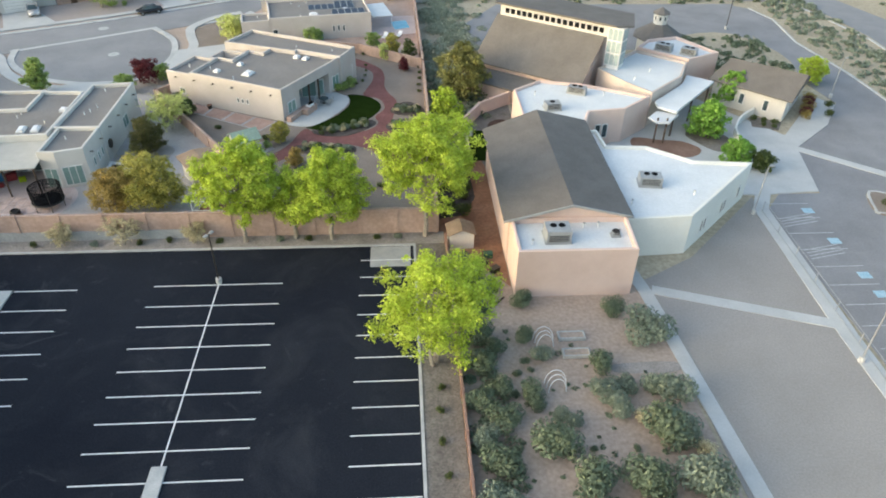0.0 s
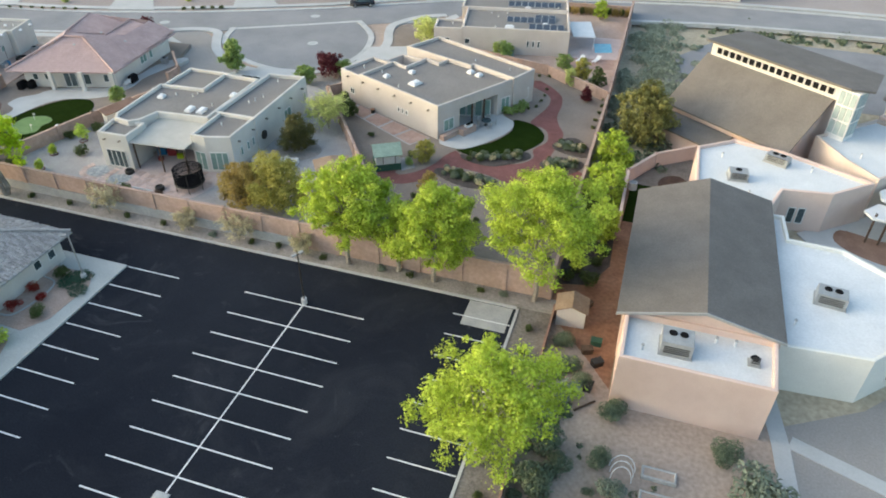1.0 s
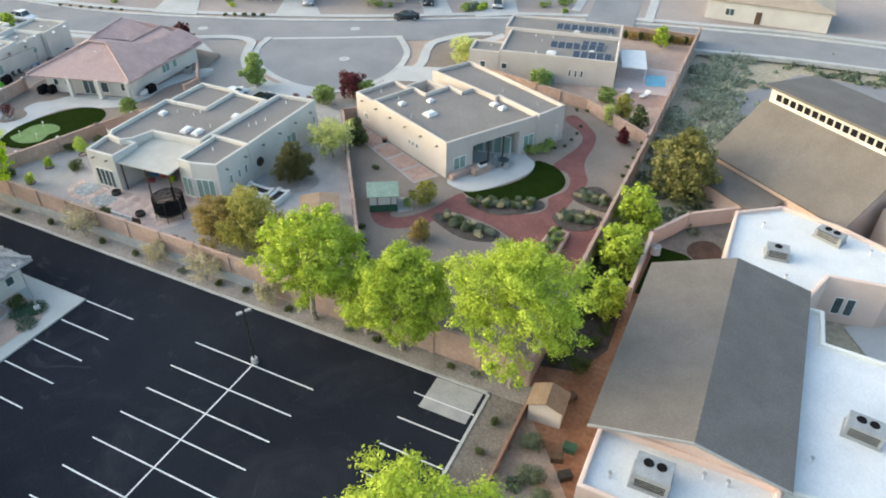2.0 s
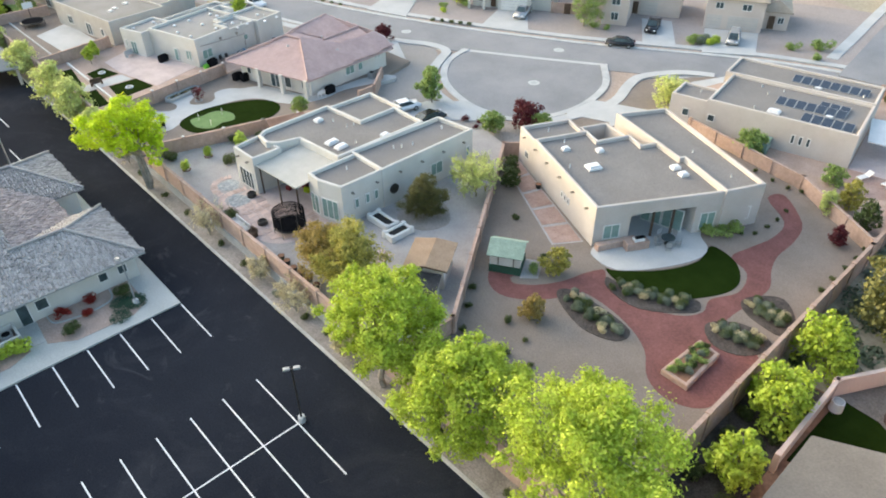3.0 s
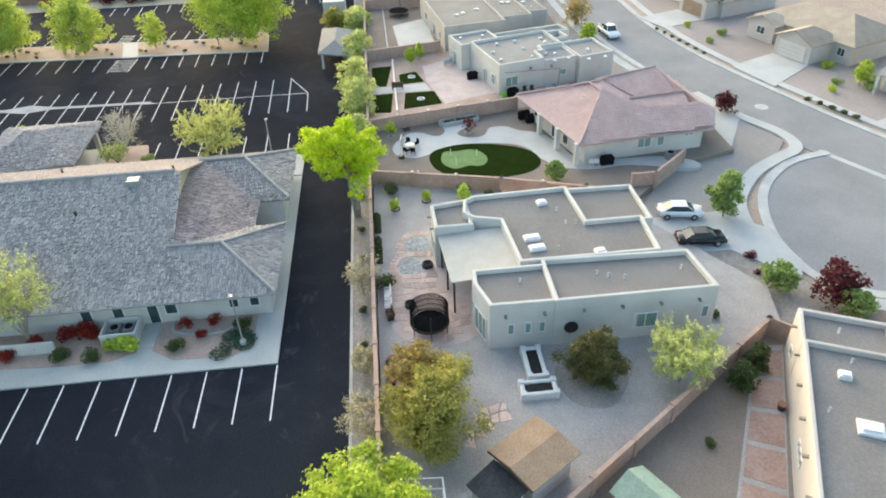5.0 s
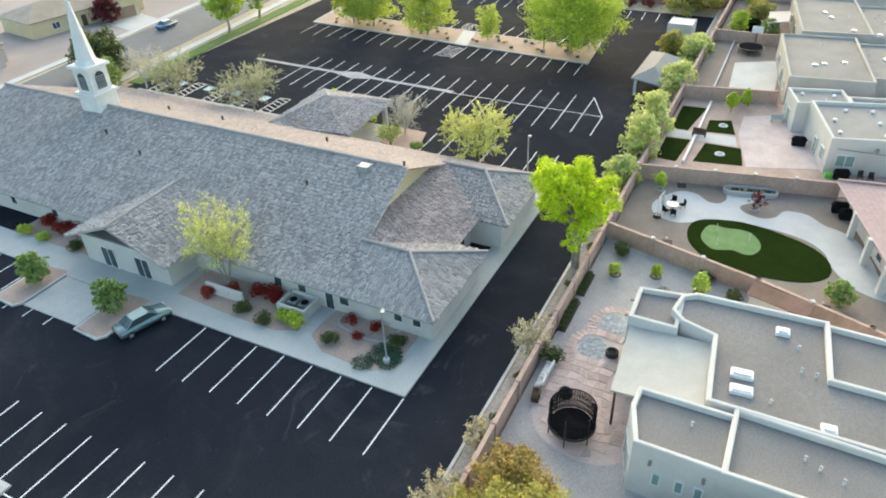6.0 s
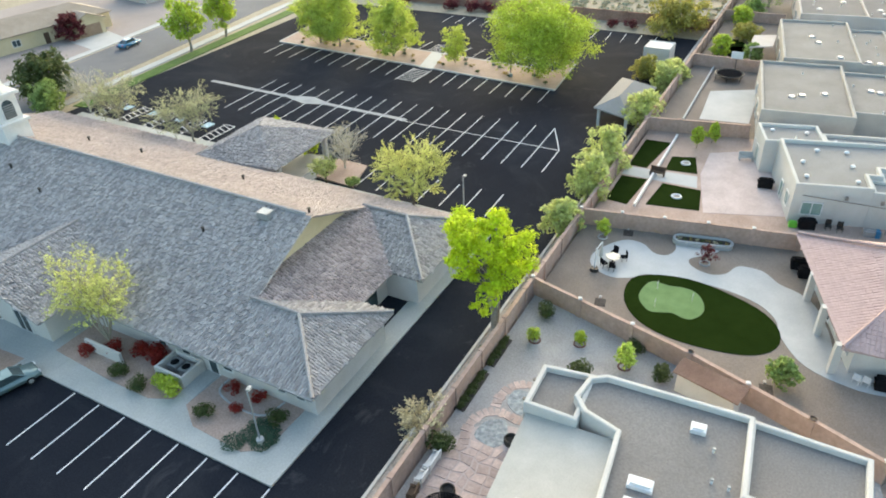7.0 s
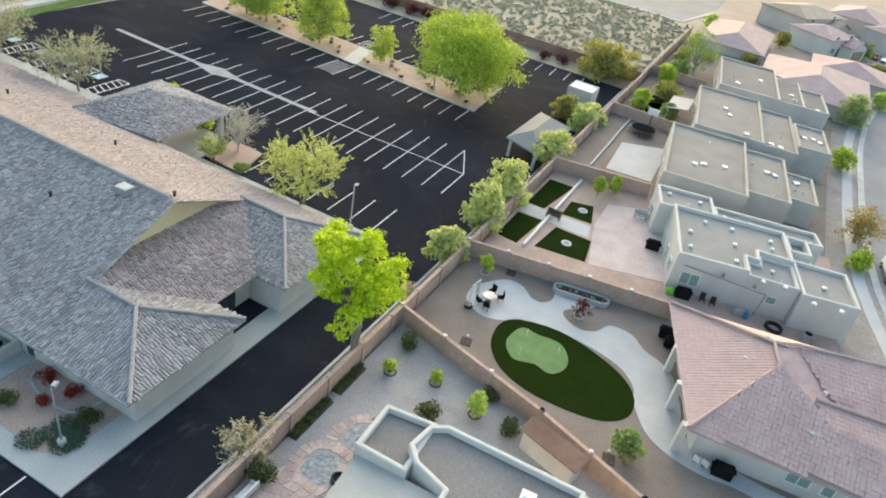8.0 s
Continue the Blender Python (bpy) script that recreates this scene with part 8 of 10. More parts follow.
G1 = "desert garden bushes"
bushes("sage", 0, G1, (21.4, 42.8, 2.44), (21.5, 27.6, 2.44))
bushes("straw", 0, G1, (19.0, 33.6, 0.9), (22.6, 30.2, 0.9))
bushes("dark", 0, G1, (19.7, 46.2, 1.34), (11.5, 47.3, 1.34), (11.1, 42.8, 1.10), (16.8, 39.2, 1.46), (11.4, 30.9, 2.32), (19.9, 32.1, 2.44), (13.5, 27.9, 2.20), (17.5, 27.7, 2.32), (10.6, 36.1, 1.34), (7.1, 39.6, 1.59), (6.7, 35.4, 1.46), (7.9, 33.6, 1.59), (7.4, 29.6, 1.71), (6.9, 43.0, 1.46))
bushes("sage", 0, G1, (12.2, 40.4, 1.10), (16.3, 36.1, 1.46), (17.3, 34.6, 1.34), (18.3, 36.6, 1.10), (21.8, 35.9, 1.83), (20.6, 36.6, 1.34), (21.2, 32.0, 1.95), (12.4, 34.0, 0.85), (13.4, 33.4, 0.85), (6.4, 32.0, 1.22), (6.3, 26.6, 1.59), (7.8, 26.0, 1.46), (6.2, 46.0, 1.22), (7.6, 48.0, 1.34))
bushes("dark", 0, G1, (10.9, 35.2, 0.98), (9.8, 38.6, 0.49), (9.4, 36.4, 0.49), (10.6, 40.0, 0.49), (11.0, 39.0, 0.37), (8.2, 37.0, 1.22), (8.4, 41.4, 1.10), (7.6, 51.2, 1.10), (6.6, 54.0, 1.10), (8.8, 50.0, 0.98), (10.0, 24.6, 1.95), (15.4, 24.4, 1.95), (19.4, 23.6, 2.07), (14.4, 31.0, 0.37), (17.6, 30.9, 0.37))
bushes("deep", 0, "bushes by the school", (7.3, 62.8, 1.1), (7.8, 66.0, 0.9), (6.0, 64.5, 0.9), (7.0, 74.0, 0.9), (5.6, 68.6, 1.0), (8.1, 68.2, 0.8), (5.5, 73.0, 0.9), (8.2, 71.4, 0.9), (5.4, 76.0, 0.8), (8.0, 75.4, 0.8), (5.6, 79.0, 0.9), (8.0, 80.0, 0.8), (5.6, 84.0, 0.9), (5.5, 62.9, 0.8), (6.2, 81.0, 1.0), (8.0, 87.0, 1.1), (6.2, 90.0, 1.1))
G2 = "strip shrubs"
bushes("deep", 0.09, G2, (3.5, 37.4, 0.42), (3.3, 35.0, 0.42), (3.3, 32.1, 0.42), (3.6, 29.1, 0.4), (3.4, 26.0, 0.4))
bushes("deep", 0.09, G2, (-26.0, 58.2, 0.5), (-36.5, 58.2, 0.5), (-41.0, 58.2, 0.5), (-48.5, 58.2, 0.5), (-53.5, 58.1, 0.5), (-60.0, 58.2, 0.6), (-66.0, 58.2, 0.6), (-18.0, 58.2, 0.5), (-9.0, 58.2, 0.5), (-2.0, 58.2, 0.5), (-23.2, 58.5, 0.5), (3.4, 54.6, 0.5), (3.4, 51.6, 0.45), (3.6, 48.0, 0.5))
bushes("sage", 0.09, G2, (-30.5, 58.0, 0.5), (-45.5, 58.5, 0.4), (-12.0, 58.3, 0.5), (0.2, 58.3, 0.5), (-69.5, 58.2, 0.6), (-75.0, 58.2, 0.6))
G3 = "brick-path yard shrubs"
bushes("deep", YARD, G3, (-12.7, 69.6, 0.5), (-10.3, 66.6, 0.6), (-6.8, 65.5, 0.6), (-5.1, 67.3, 0.5), (-8.1, 67.2, 0.3), (-10.2, 69.0, 0.3), (-17.8, 70.6, 0.45), (-16.3, 68.5, 0.45), (-14.6, 66.2, 0.4), (-22.5, 81.3, 0.5), (3.6, 66.8, 0.45), (2.8, 69.4, 0.45), (1.2, 66.8, 0.45), (3.2, 63.2, 0.4), (-1.6, 66.4, 0.5), (-16.2, 78.2, 0.6))
bushes("deep", YARD, G3, (3.7, 99.1, 0.36), (3.6, 96.9, 0.36), (3.5, 94.5, 0.36), (3.4, 92.3, 0.36), (3.6, 101.2, 0.36), (-6.3, 106.5, 0.34), (-5.0, 106.9, 0.34), (-3.3, 107.2, 0.34), (-4.4, 102.1, 0.3), (-4.3, 100.0, 0.3), (-4.4, 98.1, 0.3), (-4.7, 96.2, 0.3), (-5.6, 95.2, 0.3), (-8.2, 106.8, 0.34), (-10.5, 107.4, 0.34))
bushes("green", YARD, G3, (-7.9, 93.2, 1.0), (-6.3, 95.0, 0.95), (-6.9, 94.0, 0.8))
G4 = "flower bed plants"
for bx0, by0, bx1, by1, n in ((-11.2, 75.9, -5.8, 75.0, 7), (-9.4, 79.8, -3.4, 82.2, 8), (0.2, 86.4, 3.3, 86.0, 6), (-0.4, 81.5, 3.0, 82.0, 6)):
    for k in range(3 * n):
        t = (k + 0.5) / (3 * n)
        kind = "straw" if k % 8 == n % 5 else ("dark", "deep", "sage", "deep", "dark")[(k * 3 + n) % 5]
        bush(kind, bx0 + (bx1 - bx0) * t + 0.3 * math.sin(k * 5.1), by0 + (by1 - by0) * t + 0.62 * math.cos(k * 3.7), YARD + 0.05, 0.42 + 0.2 * abs(math.sin(k * 2.9)), 0.42 + 0.25 * abs(math.cos(k * 1.7)), G4)
for k in range(14):
    bush(("green", "deep", "sage", "green")[k % 4], 0.0 + 0.42 * (k % 3) + 0.12 * math.sin(k * 3.3), 74.4 + 0.3 * k, YARD + 0.45, 0.42, 0.5, G4)
G5 = "gravel yard shrubs"
bushes("deep", YARD, G5, (-42.5, 60.3, 1.1), (-53.3, 66.2, 1.0), (-55.3, 71.6, 1.05), (-57.4, 68.9, 0.8))
bushes("deep", YARD, G5, (-58.4, 61.4, 1.0), (-33.0, 60.2, 0.4), (-31.2, 60.2, 0.4), (-34.9, 86.9, 0.6))
for x, y in ((-55.2, 61.7), (-56.3, 65.0)):
    bush("lime", x, y, YARD, 0.6, 1.35, G5)
tall(-55.3, 68.8, 2.3, 0.75, 95, LEAF_FRESH, "small bright green tree in a red ring", YARD, base=0.25, trunk=0.05, count=1500, size=0.1)
for x, y in ((-55.2, 61.7), (-56.3, 65.0), (-55.3, 68.8)):
    t = thing("edging_ring", "small round red-brown edging ring in gravel", "edging ring", "tree rings")
    part("ring", parapet(ring(x, y, 0.5, 16), YARD - 0.05, YARD + 0.1, 0.12), RED_PAVER, t)
for x0, x1 in ((-46.0, -50.2), (-51.0, -54.4)):
    structure("wall_bed", box(x1, x0, 59.3, 60.15, 0.8, YARD + 0.05), MULCH, "dark planted bed along a wall", "flower bed")
    for k in range(6):
        bush("deep", x0 + (x1 - x0) * (k + 0.5) / 6, 59.75, YARD + 0.04, 0.45, 0.4, "wall bed plants")
bushes("maroon", ROAD + 0.1, G5, (-42.6, 93.9, 0.6), (-41.0, 94.6, 0.4), (-40.4, 93.4, 0.4))
G6 = "church bed shrubs"
bushes("red", 0.17, G6, (-41.2, 42.9, 0.66), (-41.3, 45.3, 0.66), (-39.5, 44.4, 0.58), (-41.4, 34.8, 1.08), (-41.2, 33.2, 0.96), (-40.6, 35.0, 0.72), (-40.2, 31.0, 0.96), (-39.2, 28.8, 0.84), (-41.4, 9.0, 1.08), (-41.2, 7.0, 1.08), (-41.3, 4.6, 1.08))
bushes("deep", 0.17, G6, (-38.3, 42.6, 0.90), (-40.2, 47.8, 0.9), (-38.1, 35.8, 0.90), (-38.5, 33.3, 0.96), (-39.5, 37.2, 0.72), (-39.2, 11.0, 0.96))
bushes("lime", 0.17, G6, (-38.9, 38.6, 1.15), (-39.1, 37.3, 0.9), (-39.0, 6.4, 0.84), (-39.1, 3.4, 0.96))
bush("juniper", -38.45, 47.65, 0.15, 1.75, 0.32, G6)
bush("green", -72.2, 32.0, 0.1, 0.8, 1.2, "west bed shrubs")
bushes("maroon", 0, "lot edge shrubs", (-144.2, 44.4, 1.4), (-143.4, 41.0, 1.3), (-144.6, 15.0, 1.8), (-144.4, 11.2, 1.8), (-144.3, 7.4, 1.8), (-144.0, -4.0, 1.8), (-144.4, 30.0, 1.2), (-144.2, 25.0, 1.2))
for k in range(34):
    y = 40.5 - 1.5 * k
    if abs(y - 19.0) > 1.9:
        bush(("deep", "sage", "dark", "brown")[k * 7 % 4], -111.2 - 0.064 * (42 - y) - 1.3 * (k * 5 % 4) - 0.5 * math.sin(k * 2.3), y + 0.4 * math.sin(k * 4.1), 0.14, 0.42, 0.42, "island shrubs")
G7 = "street shrubs"
for k in range(5):
    bush("deep", -79.5 + k * 1.5 + 5.5, 113.9 + k * 0.75 + 2.6, ROAD + 0.13, 0.55, 0.6, G7)
for k in range(7):
    bush("deep", -104.5 + k * 2.0, 107.2 + k * 0.5, ROAD + 0.13, 0.45, 0.45, G7)
for k in range(6):
    bush(("green", "sage", "lime")[k % 3], -39.5 + (k % 3) * 1.3 + 2.2, 138.6 + (k // 3) * 1.6 + (k % 3) * 0.6, ROAD + 0.13, 0.95, 1.2, G7)
bushes("green", ROAD + 0.13, G7, (-52.5, 133.6, 0.9), (-50.5, 134.0, 0.7), (-78.5, 123.0, 0.8), (-76.0, 126.5, 1.1), (-100.0, 116.0, 0.9), (-97.0, 113.0, 0.7), (-124.0, 112.0, 0.9), (-25.0, 147.0, 1.0), (-22.0, 150.0, 1.4), (-20.5, 145.5, 0.8))
bushes("lime", ROAD + 0.13, G7, (-84.0, 125.0, 1.0), (-76.2, 121.0, 0.8), (-105.0, 112.5, 0.8))
G8 = "row of dark hedge shrubs"
for k in range(14):
    bush("brown" if k % 3 else "deep", -7.2 + k * 0.78, 136.2 + k * 0.12, YARD, 0.55, 1.5, G8)
for k in range(7):
    bush("maroon" if k % 2 else "brown", 57.6 + k * 0.55, 85.4 + k * 0.95, 0, 0.95, 1.1, "red hedge beside the wing")
bushes("deep", 0.12, "median shrubs", (55.6, 62.4, 0.8), (57.0, 62.8, 0.7), (62.5, 88.6, 0.8), (61.0, 85.6, 0.8), (50.8, 84.0, 0.6), (52.0, 83.4, 0.6), (49.7, 84.7, 0.6), (50.2, 82.7, 0.5), (51.5, 82.2, 0.45))


def scrub(name, label, seed, n, region, leaf, size, lo, hi, per=46):
    """Uncounted low desert scrub, one mesh."""
    rng = np.random.default_rng(seed)
    pts, nr = [], []
    while len(pts) < n:
        x, y = region(rng)
        r = lo + (hi - lo) * rng.random() ** 1.6
        v = rng.normal(size=(per, 3))
        v /= np.linalg.norm(v, axis=1)[:, None]
        p = v * (0.45 + 0.55 * rng.random(per))[:, None] * np.array([r, r, r * 0.75])
        p[:, 2] = np.abs(p[:, 2]) + 0.02
        pts.append(p + np.array([x, y, -0.05]))
        nr.append(v)
    ob = new(name, leaves_mesh(name, np.concatenate(pts), np.concatenate(nr), size, rng, leaf, 0.5, 0.5))
    return tagged(ob, label, "scrub", kind="stuff")


def in_box(x0, x1, y0, y1):
    return lambda g: (x0 + (x1 - x0) * g.random(), y0 + (y1 - y0) * g.random())


scrub("desert_scrub", "grey-green sage scrub on desert soil", 1, 105, in_box(5.2, 12.5, 94, 140), LEAF_SAGE_PALE, 0.17, 0.9, 2.2, 300)
scrub("desert_scrub", "scattered pale sage bushes on sand", 11, 40, in_box(11.0, 17.0, 100, 137), LEAF_SAGE_PALE, 0.16, 0.4, 1.1, 160)
scrub("desert_scrub", "grey-green sage scrub on desert soil", 2, 60, in_box(5.0, 13.0, 86, 97), LEAF_SAGE2, 0.24, 0.5, 1.3)
scrub("desert_scrub", "grey-green scrub beside the avenue", 3, 300, in_box(73.2, 84, 78, 140), LEAF_SAGE, 0.26, 0.3, 1.1)
scrub("desert_scrub", "grey-green scrub beside the drive", 4, 150, in_box(16, 84, 137.2, 146), LEAF_SAGE2, 0.28, 0.4, 1.3)
scrub("desert_scrub", "grey-green scrub beside the drive", 5, 110, in_box(49, 64, 101, 118), LEAF_SAGE2, 0.26, 0.4, 1.1)
scrub("desert_scrub", "straw-coloured scrub on open desert", 6, 1900, in_box(-206, -149, -60, 57), LEAF_DRY, 0.24, 0.3, 0.8, 24)
scrub("desert_scrub", "grey-green scrub on open desert", 7, 1700, in_box(-206, -149, -60, 57), LEAF_SAGE_PALE, 0.22, 0.3, 0.9, 26)
scrub("desert_scrub", "dark grey-green bushes along a low wall", 10, 46, in_box(5.6, 8.6, 22, 52), LEAF_SAGE2, 0.16, 0.4, 1.2, 120)
scrub("desert_scrub", "low scrub among garden bushes", 8, 90, in_box(5.6, 23.0, 20, 44), LEAF_SAGE2, 0.13, 0.12, 0.4, 26)
scrub("desert_scrub", "grey-green scrub across the avenue", 9, 200, in_box(97, 130, 60, 150), LEAF_SAGE, 0.3, 0.5, 1.4)


# ---- things ----
def lamp_post(x, y, z, h, heads=1, ang=0.0, label="slim metal lot lamp on a concrete base"):
    t = thing("street_lamp", label, "street lamp", "lot lamps")
    part("base", tube((x, y, z - 0.1), (x, y, z + 0.55), 0.28, 0.26, 14), CONCRETE, t)
    part("pole", tube((x, y, z + 0.5), (x, y, z + h), 0.075, 0.06, 10), METAL_GREY if heads == 1 else METAL_DARK, t)
    f = local(x, y, ang)
    for k in range(heads):
        sx = 0.36 if k == 0 else -0.36
        ax, ay = f([(sx, 0)])[0]
        part("arm", tube((x, y, z + h - 0.08), (ax, ay, z + h), 0.04), METAL_DARK, t)
        head = part("head", obox(ax, ay, ang, 0.46, 0.3, z + h - 0.03, z + h + 0.11, bevel=0.03), METAL_GREY, t)
        part("lens", obox(ax, ay, ang, 0.36, 0.22, z + h - 0.05, z + h - 0.028), SKYLIGHT, head)
    return t


lamp_post(-16.85, 51.75, 0, 5.6, 2, 60)
lamp_post(-38.1, 48.2, 0.14, 5.0, 1, 200)
lamp_post(-70.9, 47.4, 0.14, 5.0, 1, 180)
lamp_post(-112.0, 34.5, 0.14, 6.0, 2, 90)
lamp_post(39.3, 38.9, 0.03, 7.0, 1, 0)
lamp_post(39.7, 61.6, 0.03, 6.0, 1, 0)
lamp_post(60.6, 122.0, -0.02, 8.0, 2, 30)
lamp_post(64.6, 92.0, -0.02, 6.0, 1, 0)


def car(name, label, x, y, z, ang, paint, kind="sedan", L=4.6, W=1.8):
    """A parked vehicle: shaped body, glazed cabin, wheels, lights."""
    t = thing(name, label, "car" if kind != "pickup" else "pickup truck", "parked cars")
    H1, H2 = (0.95, 1.46) if kind == "sedan" else (1.05, 1.78)
    ends = {"sedan": (-1.75, -0.95, 0.55, 1.35), "van": (-2.15, -1.95, 1.15, 2.0), "pickup": (-0.55, -0.35, 0.75, 1.35)}[kind]
    bm = bmesh.new()
    prof = [(-L / 2, 0.38), (-L / 2 + 0.04, 0.85), (-L / 2 + 0.25, H1), (L / 2 - 1.0, H1), (L / 2 - 0.15, H1 - 0.18), (L / 2, 0.6), (L / 2 - 0.05, 0.34)]
    rows = [[bm.verts.new((a, s * (W / 2 - (0.10 if zz > 0.9 else 0.0)), zz)) for a, zz in prof] for s in (-1, 1)]
    bm.faces.new(rows[0])
    bm.faces.new(rows[1][::-1])
    for i in range(len(prof)):
        j = (i + 1) % len(prof)
        bm.faces.new((rows[0][i], rows[1][i], rows[1][j], rows[0][j]))
    bmesh.ops.recalc_face_normals(bm, faces=bm.faces)
    bmesh.ops.bevel(bm, geom=bm.edges[:], offset=0.06, segments=2, affect='EDGES')
    part("body", bm, paint, t, smooth=True)
    bm = bmesh.new()
    a0, a1, a2, a3 = ends
    low = [(a0, -W / 2 + 0.14), (a3, -W / 2 + 0.14), (a3, W / 2 - 0.14), (a0, W / 2 - 0.14)]
    top = [(a1, -W / 2 + 0.28), (a2, -W / 2 + 0.28), (a2, W / 2 - 0.28), (a1, W / 2 - 0.28)]
    lo = [bm.verts.new((*p, H1 - 0.06)) for p in low]
    hi = [bm.verts.new((*p, H2 - 0.05)) for p in top]
    bm.faces.new(hi)
    for i in range(4):
        bm.faces.new((lo[i], lo[(i + 1) % 4], hi[(i + 1) % 4], hi[i]))
    part("cabin_glass", bm, GLASS, t)
    part("roof", prism([(p[0] * 1.0, p[1]) for p in top], H2 - 0.06, H2, bevel=0.03), paint, t)
    for sx in (a1, a2):
        for sy in (-1, 1):
            bx = a0 if sx == a1 else a3
            part("pillar", tube((bx, sy * (W / 2 - 0.14), H1 - 0.05), (sx, sy * (W / 2 - 0.28), H2 - 0.03), 0.05, 0.04, 6), paint, t)
    for sx in (-L / 2 + 0.85, L / 2 - 0.9):
        for sy in (-1, 1):
            w = part("wheel", tube((sx, sy * (W / 2 - 0.22), 0.33), (sx, sy * (W / 2 + 0.01), 0.33), 0.33, 0.33, 16), RUBBER, t)
            part("rim", tube((sx, sy * (W / 2 - 0.02), 0.33), (sx, sy * (W / 2 + 0.03), 0.33), 0.2, 0.18, 12), METAL_GREY, w)
    for sy in (-0.62, 0.62):
        part("headlight", obox(L / 2 - 0.04, sy, 0, 0.1, 0.34, 0.62, 0.78), SKYLIGHT, t)
        part("tail_light", obox(-L / 2 + 0.03, sy, 0, 0.08, 0.26, 0.72, 0.9), CAR_RED, t)
    if kind == "pickup":
        part("bed_liner", box(-L / 2 + 0.18, a0 - 0.1, -W / 2 + 0.22, W / 2 - 0.22, H1 - 0.05, H1 + 0.004), BLACK, t)
        for sy in (-1, 1):
            part("bed_side", box(-L / 2 + 0.1, a0 - 0.05, sy * (W / 2 - 0.12) - 0.06, sy * (W / 2 - 0.12) + 0.06, H1 - 0.04, H1 + 0.22), paint, t)
    t.matrix_basis = pose(x, y, z, 0, 0, ang)
    return t


DR = ROAD + 0.19
car("sedan", "white hatchback parked on a concrete drive", -50.3, 90.0, DR, 80, CAR_WHITE, "sedan", 4.4, 1.8)
car("sedan", "black sedan parked on a concrete drive", -45.6, 90.2, DR, 86, CAR_BLACK)
car("sedan", "black sedan parked along the street curb", -44.6, 130.4 - 0.6, ROAD, 208, CAR_BLACK)
car("pickup", "silver pickup truck on a concrete drive", -64.9, 129.4, DR, -64, CAR_SILVER, "pickup", 5.4, 1.95)
car("pickup", "dark pickup truck on a concrete drive", -45.0, 139.4, DR, -66, CAR_BLACK, "pickup", 5.4, 1.95)
car("minivan", "silver minivan parked on a concrete drive", -32.9, 143.6, DR, -66, CAR_SILVER, "van", 4.7, 1.85)
car("pickup", "white pickup truck parked along the street", -104.0, 98.9, ROAD, 6, CAR_WHITE, "pickup", 5.4, 1.95)
car("sedan", "teal-grey sedan parked in the church lot", -33.5, 26.4, 0.0, 164, CAR_TEAL, "sedan", 4.7, 1.82)
car("sedan", "blue car on the street behind the church", -100.5, -38.2, -0.03, 186, CAR_BLUE)
car("sedan", "red car parked on a far street", -222.0, 99.5, ROAD, 170, CAR_RED)
car("minivan", "white van parked on a far street", -216.0, 101.0, ROAD, 170, CAR_WHITE, "van")

for y in (37.1, 38.3):
    t = thing("air_conditioner", "grey ground-standing air conditioner inside an enclosure", "air conditioner", "ground units")
    part("body", box(-41.4, -40.4, y - 0.45, y + 0.45, 0.13, 1.0, bevel=0.04), METAL_GREY, t)
    part("fan", tube((-40.9, y, 0.99), (-40.9, y, 1.04), 0.36, 0.34, 14), BLACK, t)

t = thing("patio_cover", "pale slatted patio cover on posts", "patio cover")
part("deck", sheet([(-127.2, 66.4, 3.9), (-133.6, 66.2, 3.9), (-134.2, 69.4, 4.1), (-128.2, 69.5, 4.1)], 0.14), STUCCO_TAN, t)
for x, y in ((-127.6, 66.7), (-130.4, 66.6), (-133.3, 66.5)):
    part("post", obox(x, y, 0, 0.2, 0.2, YARD - 0.05, 3.85), STUCCO_TAN, t)

# green garden shed
SG = thing("garden_shed", "cream garden shed with green roof and base", "shed")
g = local(-18.0, 75.2, 31)
part("base", prism(g([(-1.45, -1.3), (1.45, -1.3), (1.45, 1.3), (-1.45, 1.3)]), YARD - 0.1, YARD + 0.85), GREEN_DARK, SG, "dark green boarded base")
part("wall", prism(g([(-1.4, -1.25), (1.4, -1.25), (1.4, 1.25), (-1.4, 1.25)]), YARD + 0.85, YARD + 2.1), STUCCO_CREAM, SG)
gs = local(-18.0, 75.2, 121)
part("gable", prism_tri(gs, -1.25, 1.25, -1.4, 1.4, YARD + 2.08, 0.72), STUCCO_CREAM, SG)
for k in (-1, 1):
    a, b, c2, d3 = gs([(k * 1.5, -1.65), (k * 1.5, 1.65), (0, 1.65), (0, -1.65)])
    part("roof_slope", sheet([(*a, YARD + 2.0), (*b, YARD + 2.0), (*c2, YARD + 2.9), (*d3, YARD + 2.9)], 0.08), GREEN_ROOF, SG)
x, y = g([(0.1, -1.27)])[0]
sd = part("door", obox(x, y, 31, 1.3, 0.08, YARD + 0.9, YARD + 1.95), STUCCO_CREAM, SG)
for u, w, z0, z1 in ((-0.6, 0.07, 0.9, 1.98), (0.8, 0.07, 0.9, 1.98), (0.1, 1.46, 1.95, 2.02)):
    x, y = g([(u, -1.32)])[0]
    part("trim", obox(x, y, 31, w, 0.05, YARD + z0, YARD + z1), WOOD_DARK, sd)
bush("green", -15.6, 76.2, YARD, 0.55, 1.0, "shrub by the shed")
sp = structure("shed_pad", prism(g([(1.5, -1.6), (3.1, -1.2), (3.1, 1.4), (1.5, 1.4)]), 0.6, YARD + 0.02), GRAVEL_PALE, "pale gravel pad beside a shed", "path")

